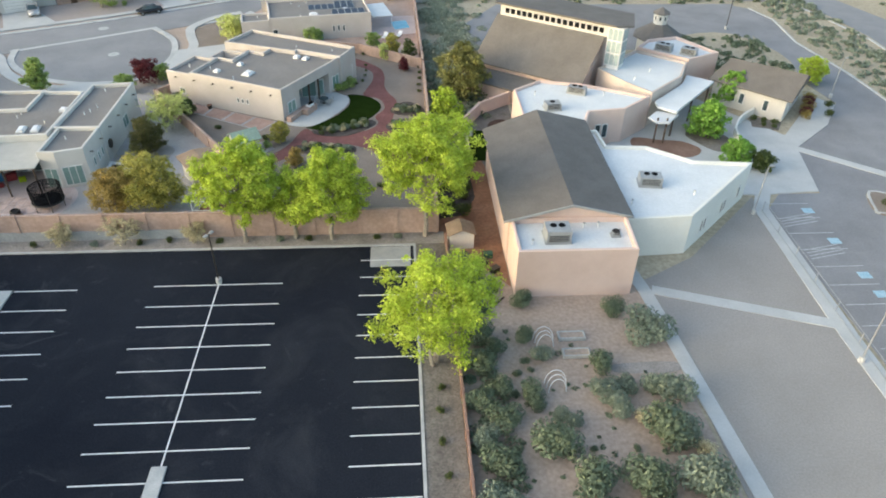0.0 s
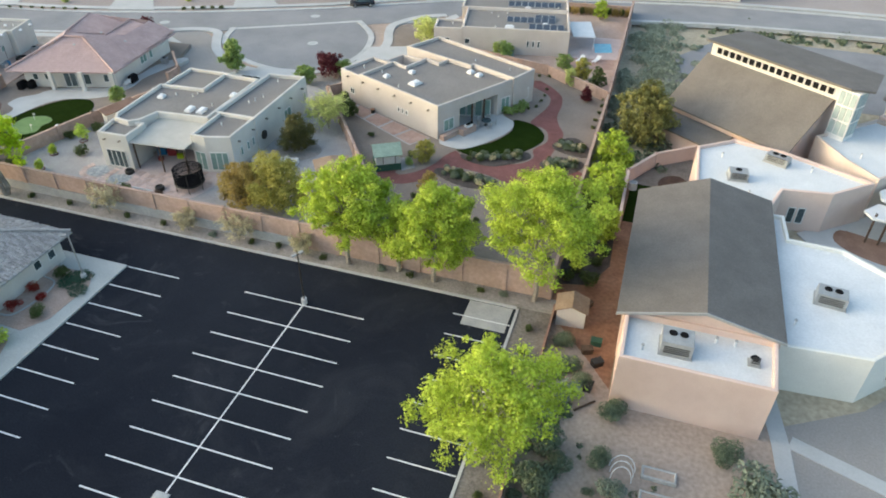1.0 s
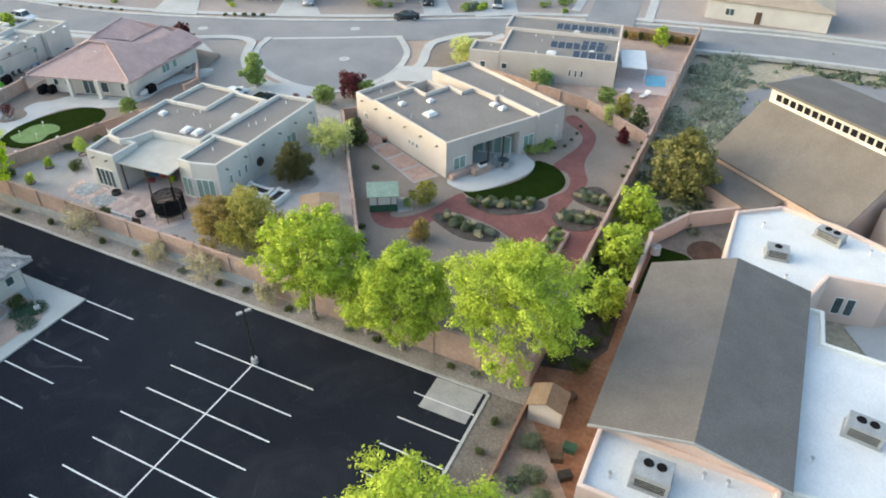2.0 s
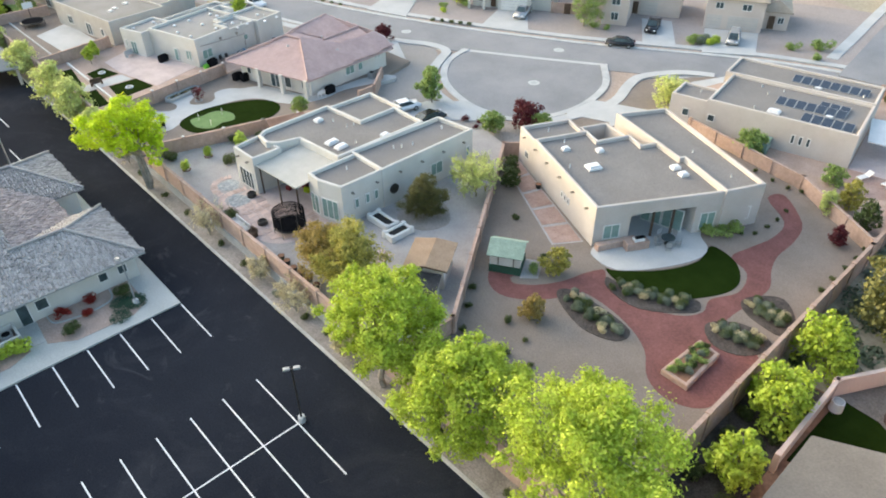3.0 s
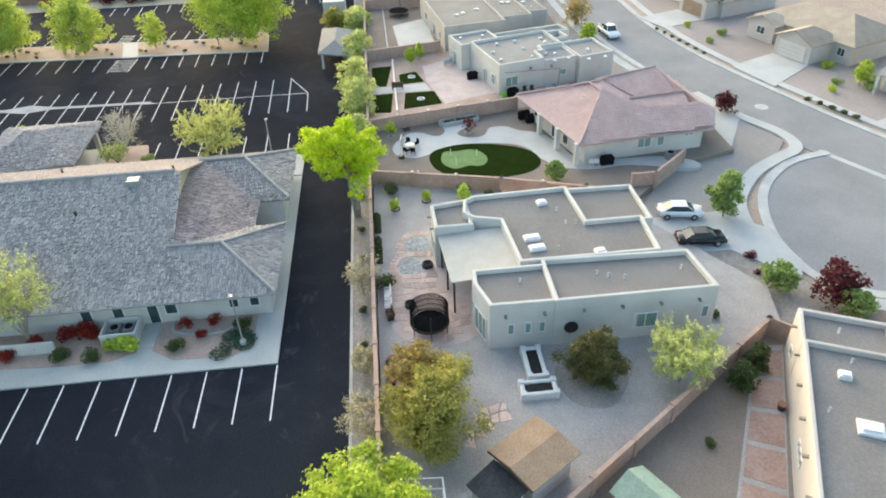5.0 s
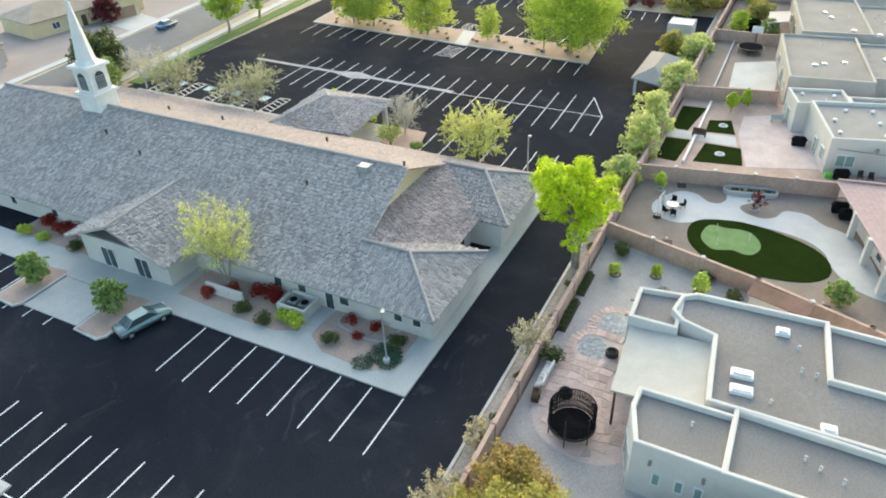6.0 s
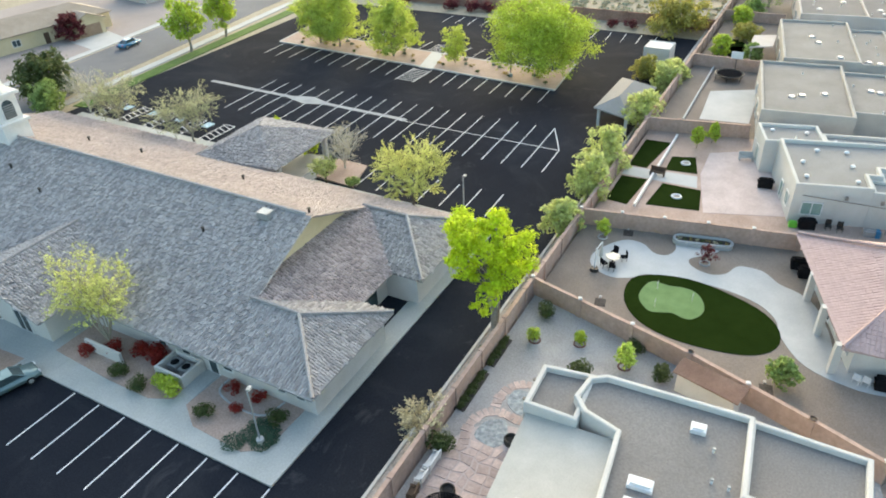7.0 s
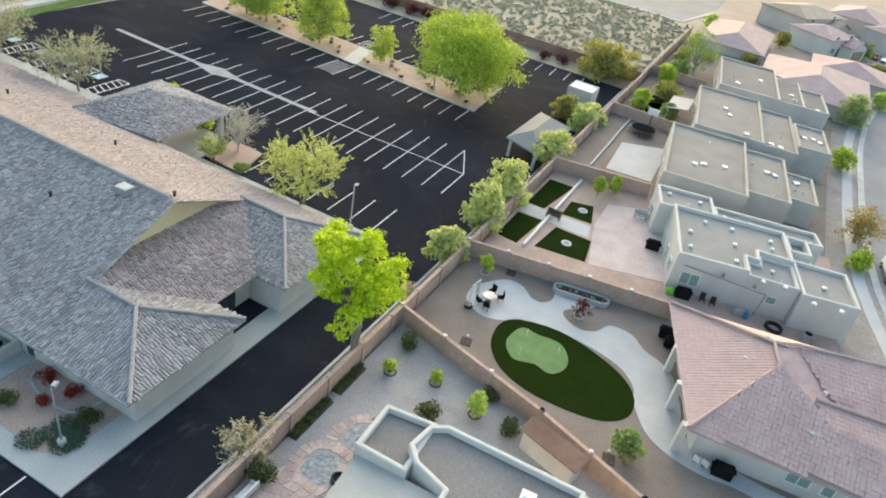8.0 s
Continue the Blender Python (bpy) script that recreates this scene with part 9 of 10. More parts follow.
# tan shed and lean-to
TS = thing("garden_shed", "cream shed with a tan roof and eaves", "shed")
f2 = local(-21.75, 69.15, 34)
part("wall", prism(f2([(-1.6, -1.75), (1.6, -1.75), (1.6, 1.75), (-1.6, 1.75)]), YARD - 0.1, 3.75), STUCCO_CREAM, TS)
part("gable", prism_tri(f2, -1.6, 1.6, -1.75, 1.75, 3.7, 0.22), STUCCO_CREAM, TS)
for s in (-1, 1):
    a, b, c2, d3 = f2([(s * 2.0, -2.15), (s * 2.0, 2.15), (0, 2.15), (0, -2.15)])
    part("roof_slope", sheet([(*a, 3.80), (*b, 3.80), (*c2, 4.08), (*d3, 4.08)], 0.1), WOOD_TAN, TS)
    e1, e2 = f2([(s * 2.0, -2.17), (0, -2.17)])
    e3, e4 = f2([(s * 2.0, -2.22), (0, -2.22)])
    part("fascia", sheet([(*e1, 3.79), (*e3, 3.79), (*e4, 4.07), (*e2, 4.07)], 0.14), WOOD_DARK, TS)
for u in (-0.35, 0.35):
    x, y = f2([(u, -1.75)])[0]
    window(TS, x, y, 3.35, 0.4, 0.5, -56, GLASS, bars=0)
LT = thing("lean_to", "low cream lean-to with a dark roof", "shed")
f3 = local(-20.0, 66.5, 34)
part("wall", prism(f3([(-1.3, -0.95), (1.3, -0.95), (1.3, 1.0), (-1.3, 1.0)]), YARD - 0.1, 2.9), STUCCO_CREAM, LT)
a, b, c2, d3 = f3([(-1.5, -1.25), (1.5, -1.25), (1.5, 1.1), (-1.5, 1.1)])
part("roof", sheet([(*a, 2.85), (*b, 2.85), (*c2, 3.35), (*d3, 3.35)], 0.1), SHINGLE_DARK, LT)
# frame of a garden cage beside the wall
GC = thing("garden_cage", "white pipe frame of a garden cage", "garden frame")
cg = [(-20.9, 60.6), (-15.3, 60.4), (-15.2, 63.3), (-20.7, 63.2)]
for x, y in cg + [(-19.0, 60.5), (-17.1, 60.45), (-18.9, 63.2), (-17.0, 63.25)]:
    part("post", tube((x, y, YARD - 0.05), (x, y, YARD + 2.2), 0.05), METAL_WHITE, GC)
for i in range(4):
    p0, p1 = cg[i], cg[(i + 1) % 4]
    for zz in (1.1, 2.2):
        part("rail", tube((*p0, YARD + zz), (*p1, YARD + zz), 0.04), METAL_WHITE, GC)
for x in (-18.95, -17.05):
    part("rail", tube((x, 60.5, YARD + 2.2), (x, 63.2, YARD + 2.2), 0.04), METAL_WHITE, GC)
part("shade_cloth", sheet([(-17.0, 60.5, YARD + 2.16), (-15.3, 60.5, YARD + 2.16), (-15.3, 62.2, YARD + 2.16), (-17.0, 62.2, YARD + 2.16)], 0.02), CANVAS, GC, "pale stretched shade cloth")
for k, (x, y) in enumerate(((-20.0, 61.9), (-18.2, 62.0), (-16.4, 62.0))):
    rb = thing("raised_bed", "wooden raised bed in a garden cage", "planter", "cage beds")
    part("frame", parapet([(x - 0.6, y - 0.45), (x + 0.6, y - 0.45), (x + 0.6, y + 0.9), (x - 0.6, y + 0.9)], YARD - 0.05, YARD + 0.45, 0.08 + 0.06), WOOD_DARK, rb)
    part("soil", box(x - 0.5, x + 0.5, y - 0.35, y + 0.8, YARD - 0.05, YARD + 0.36), RED_SOIL, rb)
bn = thing("bin", "grey plastic storage bin beside a lean-to", "bin")
part("body", obox(-19.7, 64.6, 34, 1.3, 0.6, YARD, YARD + 0.7, bevel=0.06), METAL_GREY, bn)
part("lid", obox(-19.7, 64.6, 34, 1.36, 0.66, YARD + 0.7, YARD + 0.78, bevel=0.03), METAL_GREY, bn)

# white block planters
for nm, cx, cy, lx, ly in (("planter", -31.3, 71.2, 3.2, 1.5), ("planter", -28.7, 71.0, 1.5, 2.7)):
    t = thing(nm, "white block planter with dark soil", "planter", "white planters")
    part("wall", parapet([(cx - lx / 2, cy - ly / 2), (cx + lx / 2, cy - ly / 2), (cx + lx / 2, cy + ly / 2), (cx - lx / 2, cy + ly / 2)], YARD - 0.05, YARD + 0.62, 0.32), WHITE_PAINT, t)
    part("soil", box(cx - lx / 2 + 0.28, cx + lx / 2 - 0.28, cy - ly / 2 + 0.28, cy + ly / 2 - 0.28, YARD, YARD + 0.45), RUBBER, t)
    for sx in (-1, 1):
        for sy in (-1, 1):
            part("corner_block", obox(cx + sx * (lx / 2 - 0.16), cy + sy * (ly / 2 - 0.16), 0, 0.42, 0.42, YARD - 0.05, YARD + 0.72, bevel=0.03), WHITE_PAINT, t)
# raised stone planter in the brick circle
t = thing("raised_planter", "cream block raised planter full of greenery", "planter")
part("wall", parapet([(-0.7, 73.8), (1.6, 73.7), (1.5, 78.5), (-0.4, 78.8)], YARD - 0.05, YARD + 0.55, 0.3), BLOCK_WALL, t)
part("soil", prism([(-0.42, 74.1), (1.32, 74.0), (1.22, 78.2), (-0.12, 78.5)], YARD, YARD + 0.48), RED_SOIL, t)


def trampoline(x, y, z, r, net, label):
    t = thing("trampoline", label, "trampoline")
    part("mat", prism(ring(x, y, r * 0.9, 28), z + 0.82, z + 0.85), BLACK, t)
    bm = bmesh.new()
    pts = [(x + r * math.cos(i * 0.2244), y + r * math.sin(i * 0.2244), z + 0.84) for i in range(28)]
    for i in range(28):
        tube(pts[i], pts[(i + 1) % 28], 0.09, 0.09, 6, bm)
    part("rim", bm, METAL_DARK, t)
    for i in range(6):
        a = i * math.pi / 3
        px, py = x + r * math.cos(a), y + r * math.sin(a)
        part("leg", tube((px, py, z - 0.03), (px, py, z + (2.5 if net else 0.85)), 0.04), METAL_DARK, t)
    if net:
        for hgt in (1.4, 1.9, 2.45):
            bm = bmesh.new()
            for i in range(28):
                p, q = pts[i], pts[(i + 1) % 28]
                tube((p[0], p[1], z + hgt), (q[0], q[1], z + hgt), 0.035, 0.035, 5, bm)
            part("net_hoop", bm, BLACK, t)
        bm = bmesh.new()
        for i in range(56):
            a = i * math.pi / 28
            px, py = x + r * 0.99 * math.cos(a), y + r * 0.99 * math.sin(a)
            tube((px, py, z + 0.85), (px, py, z + 2.45), 0.03, 0.03, 4, bm)
        for k in range(16):
            for i in range(28):
                p, q = pts[i], pts[(i + 1) % 28]
                tube((p[0], p[1], z + 0.9 + k * 0.1), (q[0], q[1], z + 0.9 + k * 0.1), 0.022, 0.022, 3, bm)
        part("net", bm, BLACK, t)
    return t


trampoline(-36.6, 63.7, YARD, 1.55, True, "round black trampoline with a safety net")
trampoline(-119.6, 65.2, YARD, 1.9, False, "round black trampoline on tan gravel")
# basketball hoop
t = thing("basketball_hoop", "white backboard on a dark pole", "basketball hoop")
part("pole", tube((-121.6, 65.6, YARD), (-121.4, 65.6, YARD + 3.0), 0.07), METAL_DARK, t)
part("backboard", box(-121.35, -121.25, 64.8, 66.4, YARD + 2.5, YARD + 3.5), METAL_WHITE, t)
# fire bowls
for x, y in ((-45.0, 64.2), (-39.6, 62.3)):
    t = thing("fire_pit", "round dark metal fire pit on flagstones", "fire pit", "fire pits")
    part("bowl", parapet(ring(x, y, 0.5, 16), YARD - 0.02, YARD + 0.45, 0.12 + 0.02), METAL_DARK, t)
    part("ash", prism(ring(x, y, 0.42, 16), YARD, YARD + 0.3), RUBBER, t)


def bench(x, y, z, ang, material, label, L=1.5):
    t = thing("bench", label, "bench", "garden seats")
    f = local(x, y, ang)

    def slab(a0, a1, b0, b1, z0, z1, nm):
        part(nm, prism(f([(a0, b0), (a1, b0), (a1, b1), (a0, b1)]), z + z0, z + z1, bevel=0.02), material, t)

    slab(-L / 2, L / 2, -0.3, 0.3, 0.36, 0.48, "seat")
    slab(-L / 2, L / 2, 0.22, 0.34, 0.48, 0.95, "backrest")
    for a in (-L / 2 + 0.08, L / 2 - 0.08):
        slab(a - 0.05, a + 0.05, -0.26, 0.26, -0.02, 0.37, "leg")
        slab(a - 0.06, a + 0.06, -0.28, 0.24, 0.6, 0.68, "armrest")
    return t


def sun_lounger(x, y, z, ang):
    t = thing("sun_lounger", "white sun lounger on a brick pool terrace", "sun lounger", "pool loungers")
    f = local(x, y, ang)
    part("bed", prism(f([(-0.95, -0.33), (0.35, -0.33), (0.35, 0.33), (-0.95, 0.33)]), z + 0.28, z + 0.36, bevel=0.02), METAL_WHITE, t)
    c = f([(0.35, -0.33), (0.92, -0.33), (0.92, 0.33), (0.35, 0.33)])
    part("backrest", sheet([(*c[0], z + 0.36), (*c[1], z + 0.74), (*c[2], z + 0.74), (*c[3], z + 0.36)], 0.06), METAL_WHITE, t)
    for a in (-0.85, 0.3):
        for b in (-0.28, 0.28):
            px, py = f([(a, b)])[0]
            part("leg", tube((px, py, z), (px, py, z + 0.29), 0.03), METAL_WHITE, t)


sun_lounger(-1.6, 114.4, YARD + 0.02, 70)
sun_lounger(0.8, 114.9, YARD + 0.02, 70)
bench(-41.0, 60.4, YARD, 0, WHITE_PAINT, "white cushioned garden bench by a wall")
bench(-39.6, 60.4, YARD, 0, WHITE_PAINT, "white cushioned garden bench by a wall", 0.9)
bench(-38.4, 60.5, YARD, 10, WOOD_DARK, "dark wooden garden seat by a wall", 0.9)
bench(-94.0, 71.4, YARD, 110, CONCRETE, "pale stone bench on a pink patio")
bench(-86.4, 63.4, YARD, 90, WOOD_DARK, "dark bench between turf squares", 1.6)
for x, y in ((-33.2, 60.5), (-32.2, 60.5), (-30.9, 60.4), (-29.9, 60.5), (-28.6, 60.5), (-27.4, 60.5), (-45.6, 66.2), (-24.9, 87.5), (-18.9, 64.0), (-18.3, 63.7)):
    t = thing("plant_pot", "dark round plant pot on gravel", "plant pot", "dark plant pots")
    bm = tube((x, y, YARD - 0.02), (x, y, YARD + 0.5), 0.24, 0.34, 14)
    part("pot", bm, METAL_DARK, t)
    part("soil", tube((x, y, YARD + 0.5), (x, y, YARD + 0.515), 0.29, 0.29, 14), RED_SOIL, t)


def chair(x, y, z, ang, material=BLACK, label="dark patio chair on concrete"):
    t = thing("patio_chair", label, "chair", "patio chairs")
    f = local(x, y, ang)
    part("seat", prism(f([(-0.26, -0.26), (0.26, -0.26), (0.26, 0.26), (-0.26, 0.26)]), z + 0.38, z + 0.45), material, t)
    part("backrest", prism(f([(-0.26, 0.22), (0.26, 0.22), (0.26, 0.28), (-0.26, 0.28)]), z + 0.45, z + 0.95), material, t)
    for a in (-0.22, 0.22):
        for b in (-0.22, 0.22):
            px, py = f([(a, b)])[0]
            part("leg", tube((px, py, z), (px, py, z + 0.39), 0.025), material, t)
    return t


def table(x, y, z, r, material=METAL_GREY, label="round patio table on concrete"):
    t = thing("patio_table", label, "table", "patio tables")
    part("tabletop", tube((x, y, z + 0.68), (x, y, z + 0.73), r, r, 22), material, t)
    part("pedestal", tube((x, y, z), (x, y, z + 0.68), 0.06), METAL_DARK, t)
    part("foot", tube((x, y, z), (x, y, z + 0.05), 0.3, 0.25, 12), METAL_DARK, t)
    return t


table(-9.7, 88.7, YARD + 0.05, 0.65, GLASS)
for k in range(5):
    a = k * 72 + 20
    chair(-9.7 + 1.0 * math.cos(radians(a)), 88.7 + 1.0 * math.sin(radians(a)), YARD + 0.05, a - 90, METAL_GREY, "grey metal patio chair on concrete")
table(-68.0, 64.0, YARD + 0.02, 0.6, METAL_GREY)
for x, y, a in ((-69.2, 63.8, 70), (-68.8, 64.8, 30), (-67.1, 63.5, 230), (-66.9, 64.3, 270)):
    chair(x, y, YARD + 0.02, a)
# cantilever shade folded beside the seats
t = thing("folded_umbrella", "white folded cantilever umbrella on a dark base", "umbrella")
part("base", tube((-66.2, 62.9, YARD), (-66.2, 62.9, YARD + 0.3), 0.4, 0.34, 12), METAL_DARK, t)
part("pole", tube((-66.2, 62.9, YARD + 0.3), (-66.3, 62.9, YARD + 2.3), 0.06), METAL_WHITE, t)
part("arm", tube((-66.3, 62.9, YARD + 2.25), (-67.4, 63.1, YARD + 2.4), 0.05), METAL_WHITE, t)
part("canopy", tube((-67.3, 63.1, YARD + 2.35), (-67.2, 63.1, YARD + 1.0), 0.08, 0.2, 10), CANVAS, t)
# barbecue island
t = thing("barbecue", "steel barbecue set in a block counter", "barbecue")
part("counter", obox(-11.4, 86.0, 62, 2.3, 0.9, YARD, YARD + 0.9, bevel=0.03), BLOCK_WALL, t)
part("grill", obox(-11.3, 86.1, 62, 1.0, 0.6, YARD + 0.9, YARD + 1.2, bevel=0.05), METAL_WHITE, t)
part("hood", obox(-11.2, 86.15, 62, 0.98, 0.35, YARD + 1.2, YARD + 1.4, bevel=0.08), BLACK, t)


def grill(x, y, z, ang, label="black covered barbecue beside a wall"):
    t = thing("barbecue", label, "barbecue", "covered barbecues")
    part("cover", obox(x, y, ang, 1.4, 0.7, z, z + 1.1, bevel=0.14), BLACK, t)
    part("shelf", obox(x, y, ang, 1.7, 0.5, z + 0.7, z + 0.78), BLACK, t)


grill(-74.1, 78.9, YARD, 100)
grill(-73.0, 79.6, YARD, 100)
grill(-61.0, 85.7, YARD + 0.02, 95, "round black covered grill beside a house")
grill(-81.4, 78.8, YARD, 105, "black barbecue along a white wall")
t = thing("garden_toy", "bright green plastic garden toy by a wall", "toy")
part("body", obox(-81.2, 77.6, 100, 0.7, 0.5, YARD, YARD + 0.6, bevel=0.1), TOY_GREEN, t)
for y in (83.9, 84.5):
    chair(-60.9, y, YARD + 0.02, 250, METAL_WHITE, "white patio chair beside a tiled house")
chair(-82.0, 80.6, YARD, 100, METAL_DARK, "dark chair beside a white wall")
chair(-82.0, 81.6, YARD, 100, METAL_DARK, "dark chair beside a white wall")
t = thing("covered_bike", "blue and white covered bundle beside a wall", "bundle")
part("cover", obox(-82.4, 84.3, 100, 1.5, 0.6, YARD, YARD + 0.7, bevel=0.14), CAR_SILVER, t)
part("strap", obox(-82.4, 84.7, 100, 0.4, 0.64, YARD + 0.02, YARD + 0.72, bevel=0.05), CAR_BLUE, t)
for x, y in ((-82.6, 90.3), (-61.0, 93.0)):
    t = thing("condenser", "grey boxy air conditioning condenser", "air conditioner", "ground units")
    part("body", obox(x, y, 15, 0.9, 0.9, YARD, YARD + 0.9, bevel=0.04), METAL_GREY, t)
    part("fan", tube((x, y, YARD + 0.89), (x, y, YARD + 0.93), 0.34, 0.34, 16), BLACK, t)
grill(-88.2, 74.2, YARD, 100, "black covered barbecue in a wall corner")
t = thing("tyre", "large black round tyre beside a wall", "tyre")
part("ring", parapet(ring(-82.5, 87.4, 0.85, 20), YARD - 0.02, YARD + 0.35, 0.25), RUBBER, t)
# drain pipe along the white wall
t = thing("drain_pipe", "brown drain pipe along a white wall", "pipe")
part("run", tube((-82.2, 77.3, 4.35), (-83.1, 85.6, 4.1), 0.045), PIPE_BROWN, t)
part("drop", tube((-83.1, 85.6, 4.1), (-82.9, 85.3, 1.5), 0.045), PIPE_BROWN, t)
for f in (0.02, 0.5, 0.85):
    part("scupper", obox(-82.2 - 0.9 * f - 0.15, 77.3 + 8.3 * f, 96, 0.28, 0.24, 4.35, 4.7), PIPE_BROWN, t)
# oval stone planter
t = thing("oval_planter", "long oval stone-edged planter on gravel", "planter")
ends = [(-74.1, 68.7), (-74.9, 72.5)]
stad = [(ends[0][0] + 0.75 * math.cos(radians(a)), ends[0][1] + 0.75 * math.sin(radians(a))) for a in range(192, 373, 20)] + [(ends[1][0] + 0.75 * math.cos(radians(a)), ends[1][1] + 0.75 * math.sin(radians(a))) for a in range(12, 193, 20)]
part("wall", parapet(stad, YARD - 0.05, YARD + 0.5, 0.26), CONCRETE_DARK, t)
part("soil", prism(inset(stad, 0.2), YARD, YARD + 0.3), MULCH, t)
for k in range(9):
    bush(("straw", "deep", "brown")[k % 3], -74.1 - 0.1 * k, 68.5 + 0.52 * k, YARD + 0.28, 0.22, 0.2, "oval planter plants")
tall(-71.4, 71.4, 1.9, 0.85, 97, LEAF_MAROON, "small red-leaved tree in a ring", YARD, base=0.35, trunk=0.05, count=500, size=0.1)
tall(-71.8, 61.9, 2.0, 0.75, 98, LEAF_LIME, "small lime-green tree in a ring", YARD, base=0.35, trunk=0.05, count=900, size=0.1)
for x, y in ((-71.4, 71.4), (-71.8, 61.9)):
    t = thing("edging_ring", "small grey stone edging ring in gravel", "edging ring", "tree rings")
    part("ring", parapet(ring(x, y, 0.5, 16), YARD - 0.05, YARD + 0.12, 0.14), CONCRETE_DARK, t)
for x, y in ((-73.5, 63.9), (-62.0, 64.8), (-57.4, 78.4)):
    t = thing("utility_box", "dark square access lid in gravel", "access lid", "yard boxes")
    part("lid", obox(x, y, 12, 1.0, 0.9, YARD - 0.05, YARD + 0.05, bevel=0.02), MULCH, t)
    part("marker", obox(x - 0.7, y - 0.2, 12, 0.3, 0.2, YARD - 0.02, YARD + 0.12, bevel=0.03), STUCCO_TAN, t)
for x, y in ((-65.8, 68.6), (-63.3, 69.0), (-65.3, 71.6)):
    t = thing("golf_flag", "small white golf flag in a cup", "flag", "putting flags")
    part("stick", tube((x, y, YARD), (x, y, YARD + 0.9), 0.02, 0.02, 6), WHITE_PAINT, t)
    part("pennant", box(x, x + 0.28, y - 0.01, y + 0.01, YARD + 0.68, YARD + 0.88), WHITE_PAINT, t)
# wall shed in the trampoline yard
CSD = thing("wall_shed", "cream narrow shed with a brown roof by a wall", "shed")
part("wall", prism([(-54.5, 72.65), (-55.45, 72.95), (-54.4, 77.0), (-53.4, 76.7)], YARD - 0.1, 3.3), STUCCO_CREAM, CSD)
part("roof", sheet([(-54.3, 72.35, 3.32), (-55.65, 72.75, 3.7), (-54.4, 77.3, 3.7), (-53.0, 76.85, 3.32)], 0.1), BROWN_ROOF, CSD)
# toys under the patio cover
for x, y, m, s in ((-44.2, 69.2, CAR_BLUE, 0.9), (-42.9, 69.4, CAR_RED, 0.9), (-41.6, 69.0, LEAF_YELLOW, 0.6), (-43.4, 67.8, CAR_RED, 0.5)):
    t = thing("toy_box", "bright plastic play box under the cover", "toy", "play boxes")
    part("body", obox(x, y, 20, 1.1 * s, 0.7 * s, YARD, YARD + 0.8 * s, bevel=0.06), m, t)
    part("lid", obox(x, y, 20, 1.16 * s, 0.76 * s, YARD + 0.8 * s, YARD + 0.9 * s, bevel=0.03), m, t)
# white cross walls in the turf yard
for p, q in (((-78.6, 63.0), (-97.2, 63.1)),):
    w = structure("divider_wall", ribbon([p, q], 0.22, 0.8, YARD + 0.4), WHITE_PAINT, "low white divider wall between turf squares", "wall")
for x, y in ((-82.4, 66.4), (-90.4, 65.6)):
    t = thing("stone_ring", "pale stone ring set in turf", "stone ring", "turf rings")
    part("ring", parapet(ring(x, y, 0.55, 16), YARD, YARD + 0.16, 0.2), WHITE_PAINT, t)
    part("fill", prism(ring(x, y, 0.4, 16), YARD, YARD + 0.1), GRAVEL_GREY, t)
structure("court_divider", ribbon([(-102.5, 62.6), (-123.5, 62.4)], 0.2, 0.8, YARD + 0.3), CONCRETE, "low pale divider wall in a yard", "wall")
# garden beds and hoops in the desert garden
for y in (42.9, 40.8):
    t = thing("raised_bed", "weathered timber raised bed on sand", "planter", "desert garden beds")
    part("frame", parapet([(14.0, y - 0.5), (16.4, y - 0.5), (16.4, y + 0.5), (14.0, y + 0.5)], -0.05, 0.38, 0.16), CONCRETE_DARK, t)
    part("soil", box(14.1, 16.3, y - 0.4, y + 0.4, -0.05, 0.28), SOIL, t)
for cx, cy in ((12.7, 42.6), (12.8, 37.5)):
    t = thing("hoop_frame", "white bent pipe garden hoops on sand", "hoop frame", "garden hoops")
    for k in range(3):
        pts = [(cx - 0.9 * math.cos(a * math.pi / 10) * (0.8 + 0.1 * k), cy - 0.8 + 0.5 * k + 0.25 * math.sin(a * math.pi / 10), 1.25 * math.sin(a * math.pi / 10) - 0.03) for a in range(11)]
        part("hoop", bent_pipe(pts, 0.035), METAL_WHITE, t)
structure("bare_patch", prism(spline([(18.2, 39.5), (23.3, 39.6), (23.2, 38.5), (18.4, 38.5)], 4), -0.3, 0.004), GRAVEL_GREY, "bare grey gravel patch in a garden", "ground")
t = thing("garden_shed", "small cream shed with a brown roof", "shed")
part("wall", obox(6.6, 57.2, 4, 2.5, 1.9, -0.1, 1.9), STUCCO_CREAM, t)
part("gable", prism_tri(local(6.6, 57.2, 4), -1.25, 1.25, -0.95, 0.95, 1.88, 0.5), STUCCO_CREAM, t)
for s in (-1, 1):
    f4 = local(6.6, 57.2, 4)
    a, b, c2, d3 = f4([(s * 1.45, -1.15), (s * 1.45, 1.15), (0, 1.15), (0, -1.15)])
    part("roof_slope", sheet([(*a, 1.82), (*b, 1.82), (*c2, 2.45), (*d3, 2.45)], 0.08), WOOD_TAN, t)
for k, (x, y, m) in enumerate(((9.2, 54.8, GREEN_DARK), (8.6, 53.6, WOOD_DARK), (9.6, 52.4, METAL_DARK), (7.8, 59.4, WOOD_DARK), (9.3, 49.6, METAL_DARK))):
    t = thing("garden_crate", "dark garden crate on bare soil", "crate", "garden crates")
    part("box", obox(x, y, 20 * k, 0.9, 0.6, -0.05, 0.5, bevel=0.03), m, t)
    part("lid", obox(x, y, 20 * k, 0.96, 0.66, 0.5, 0.56), m, t)
bl = thing("bench_log", "dark fallen timber pole on sand", "timber")
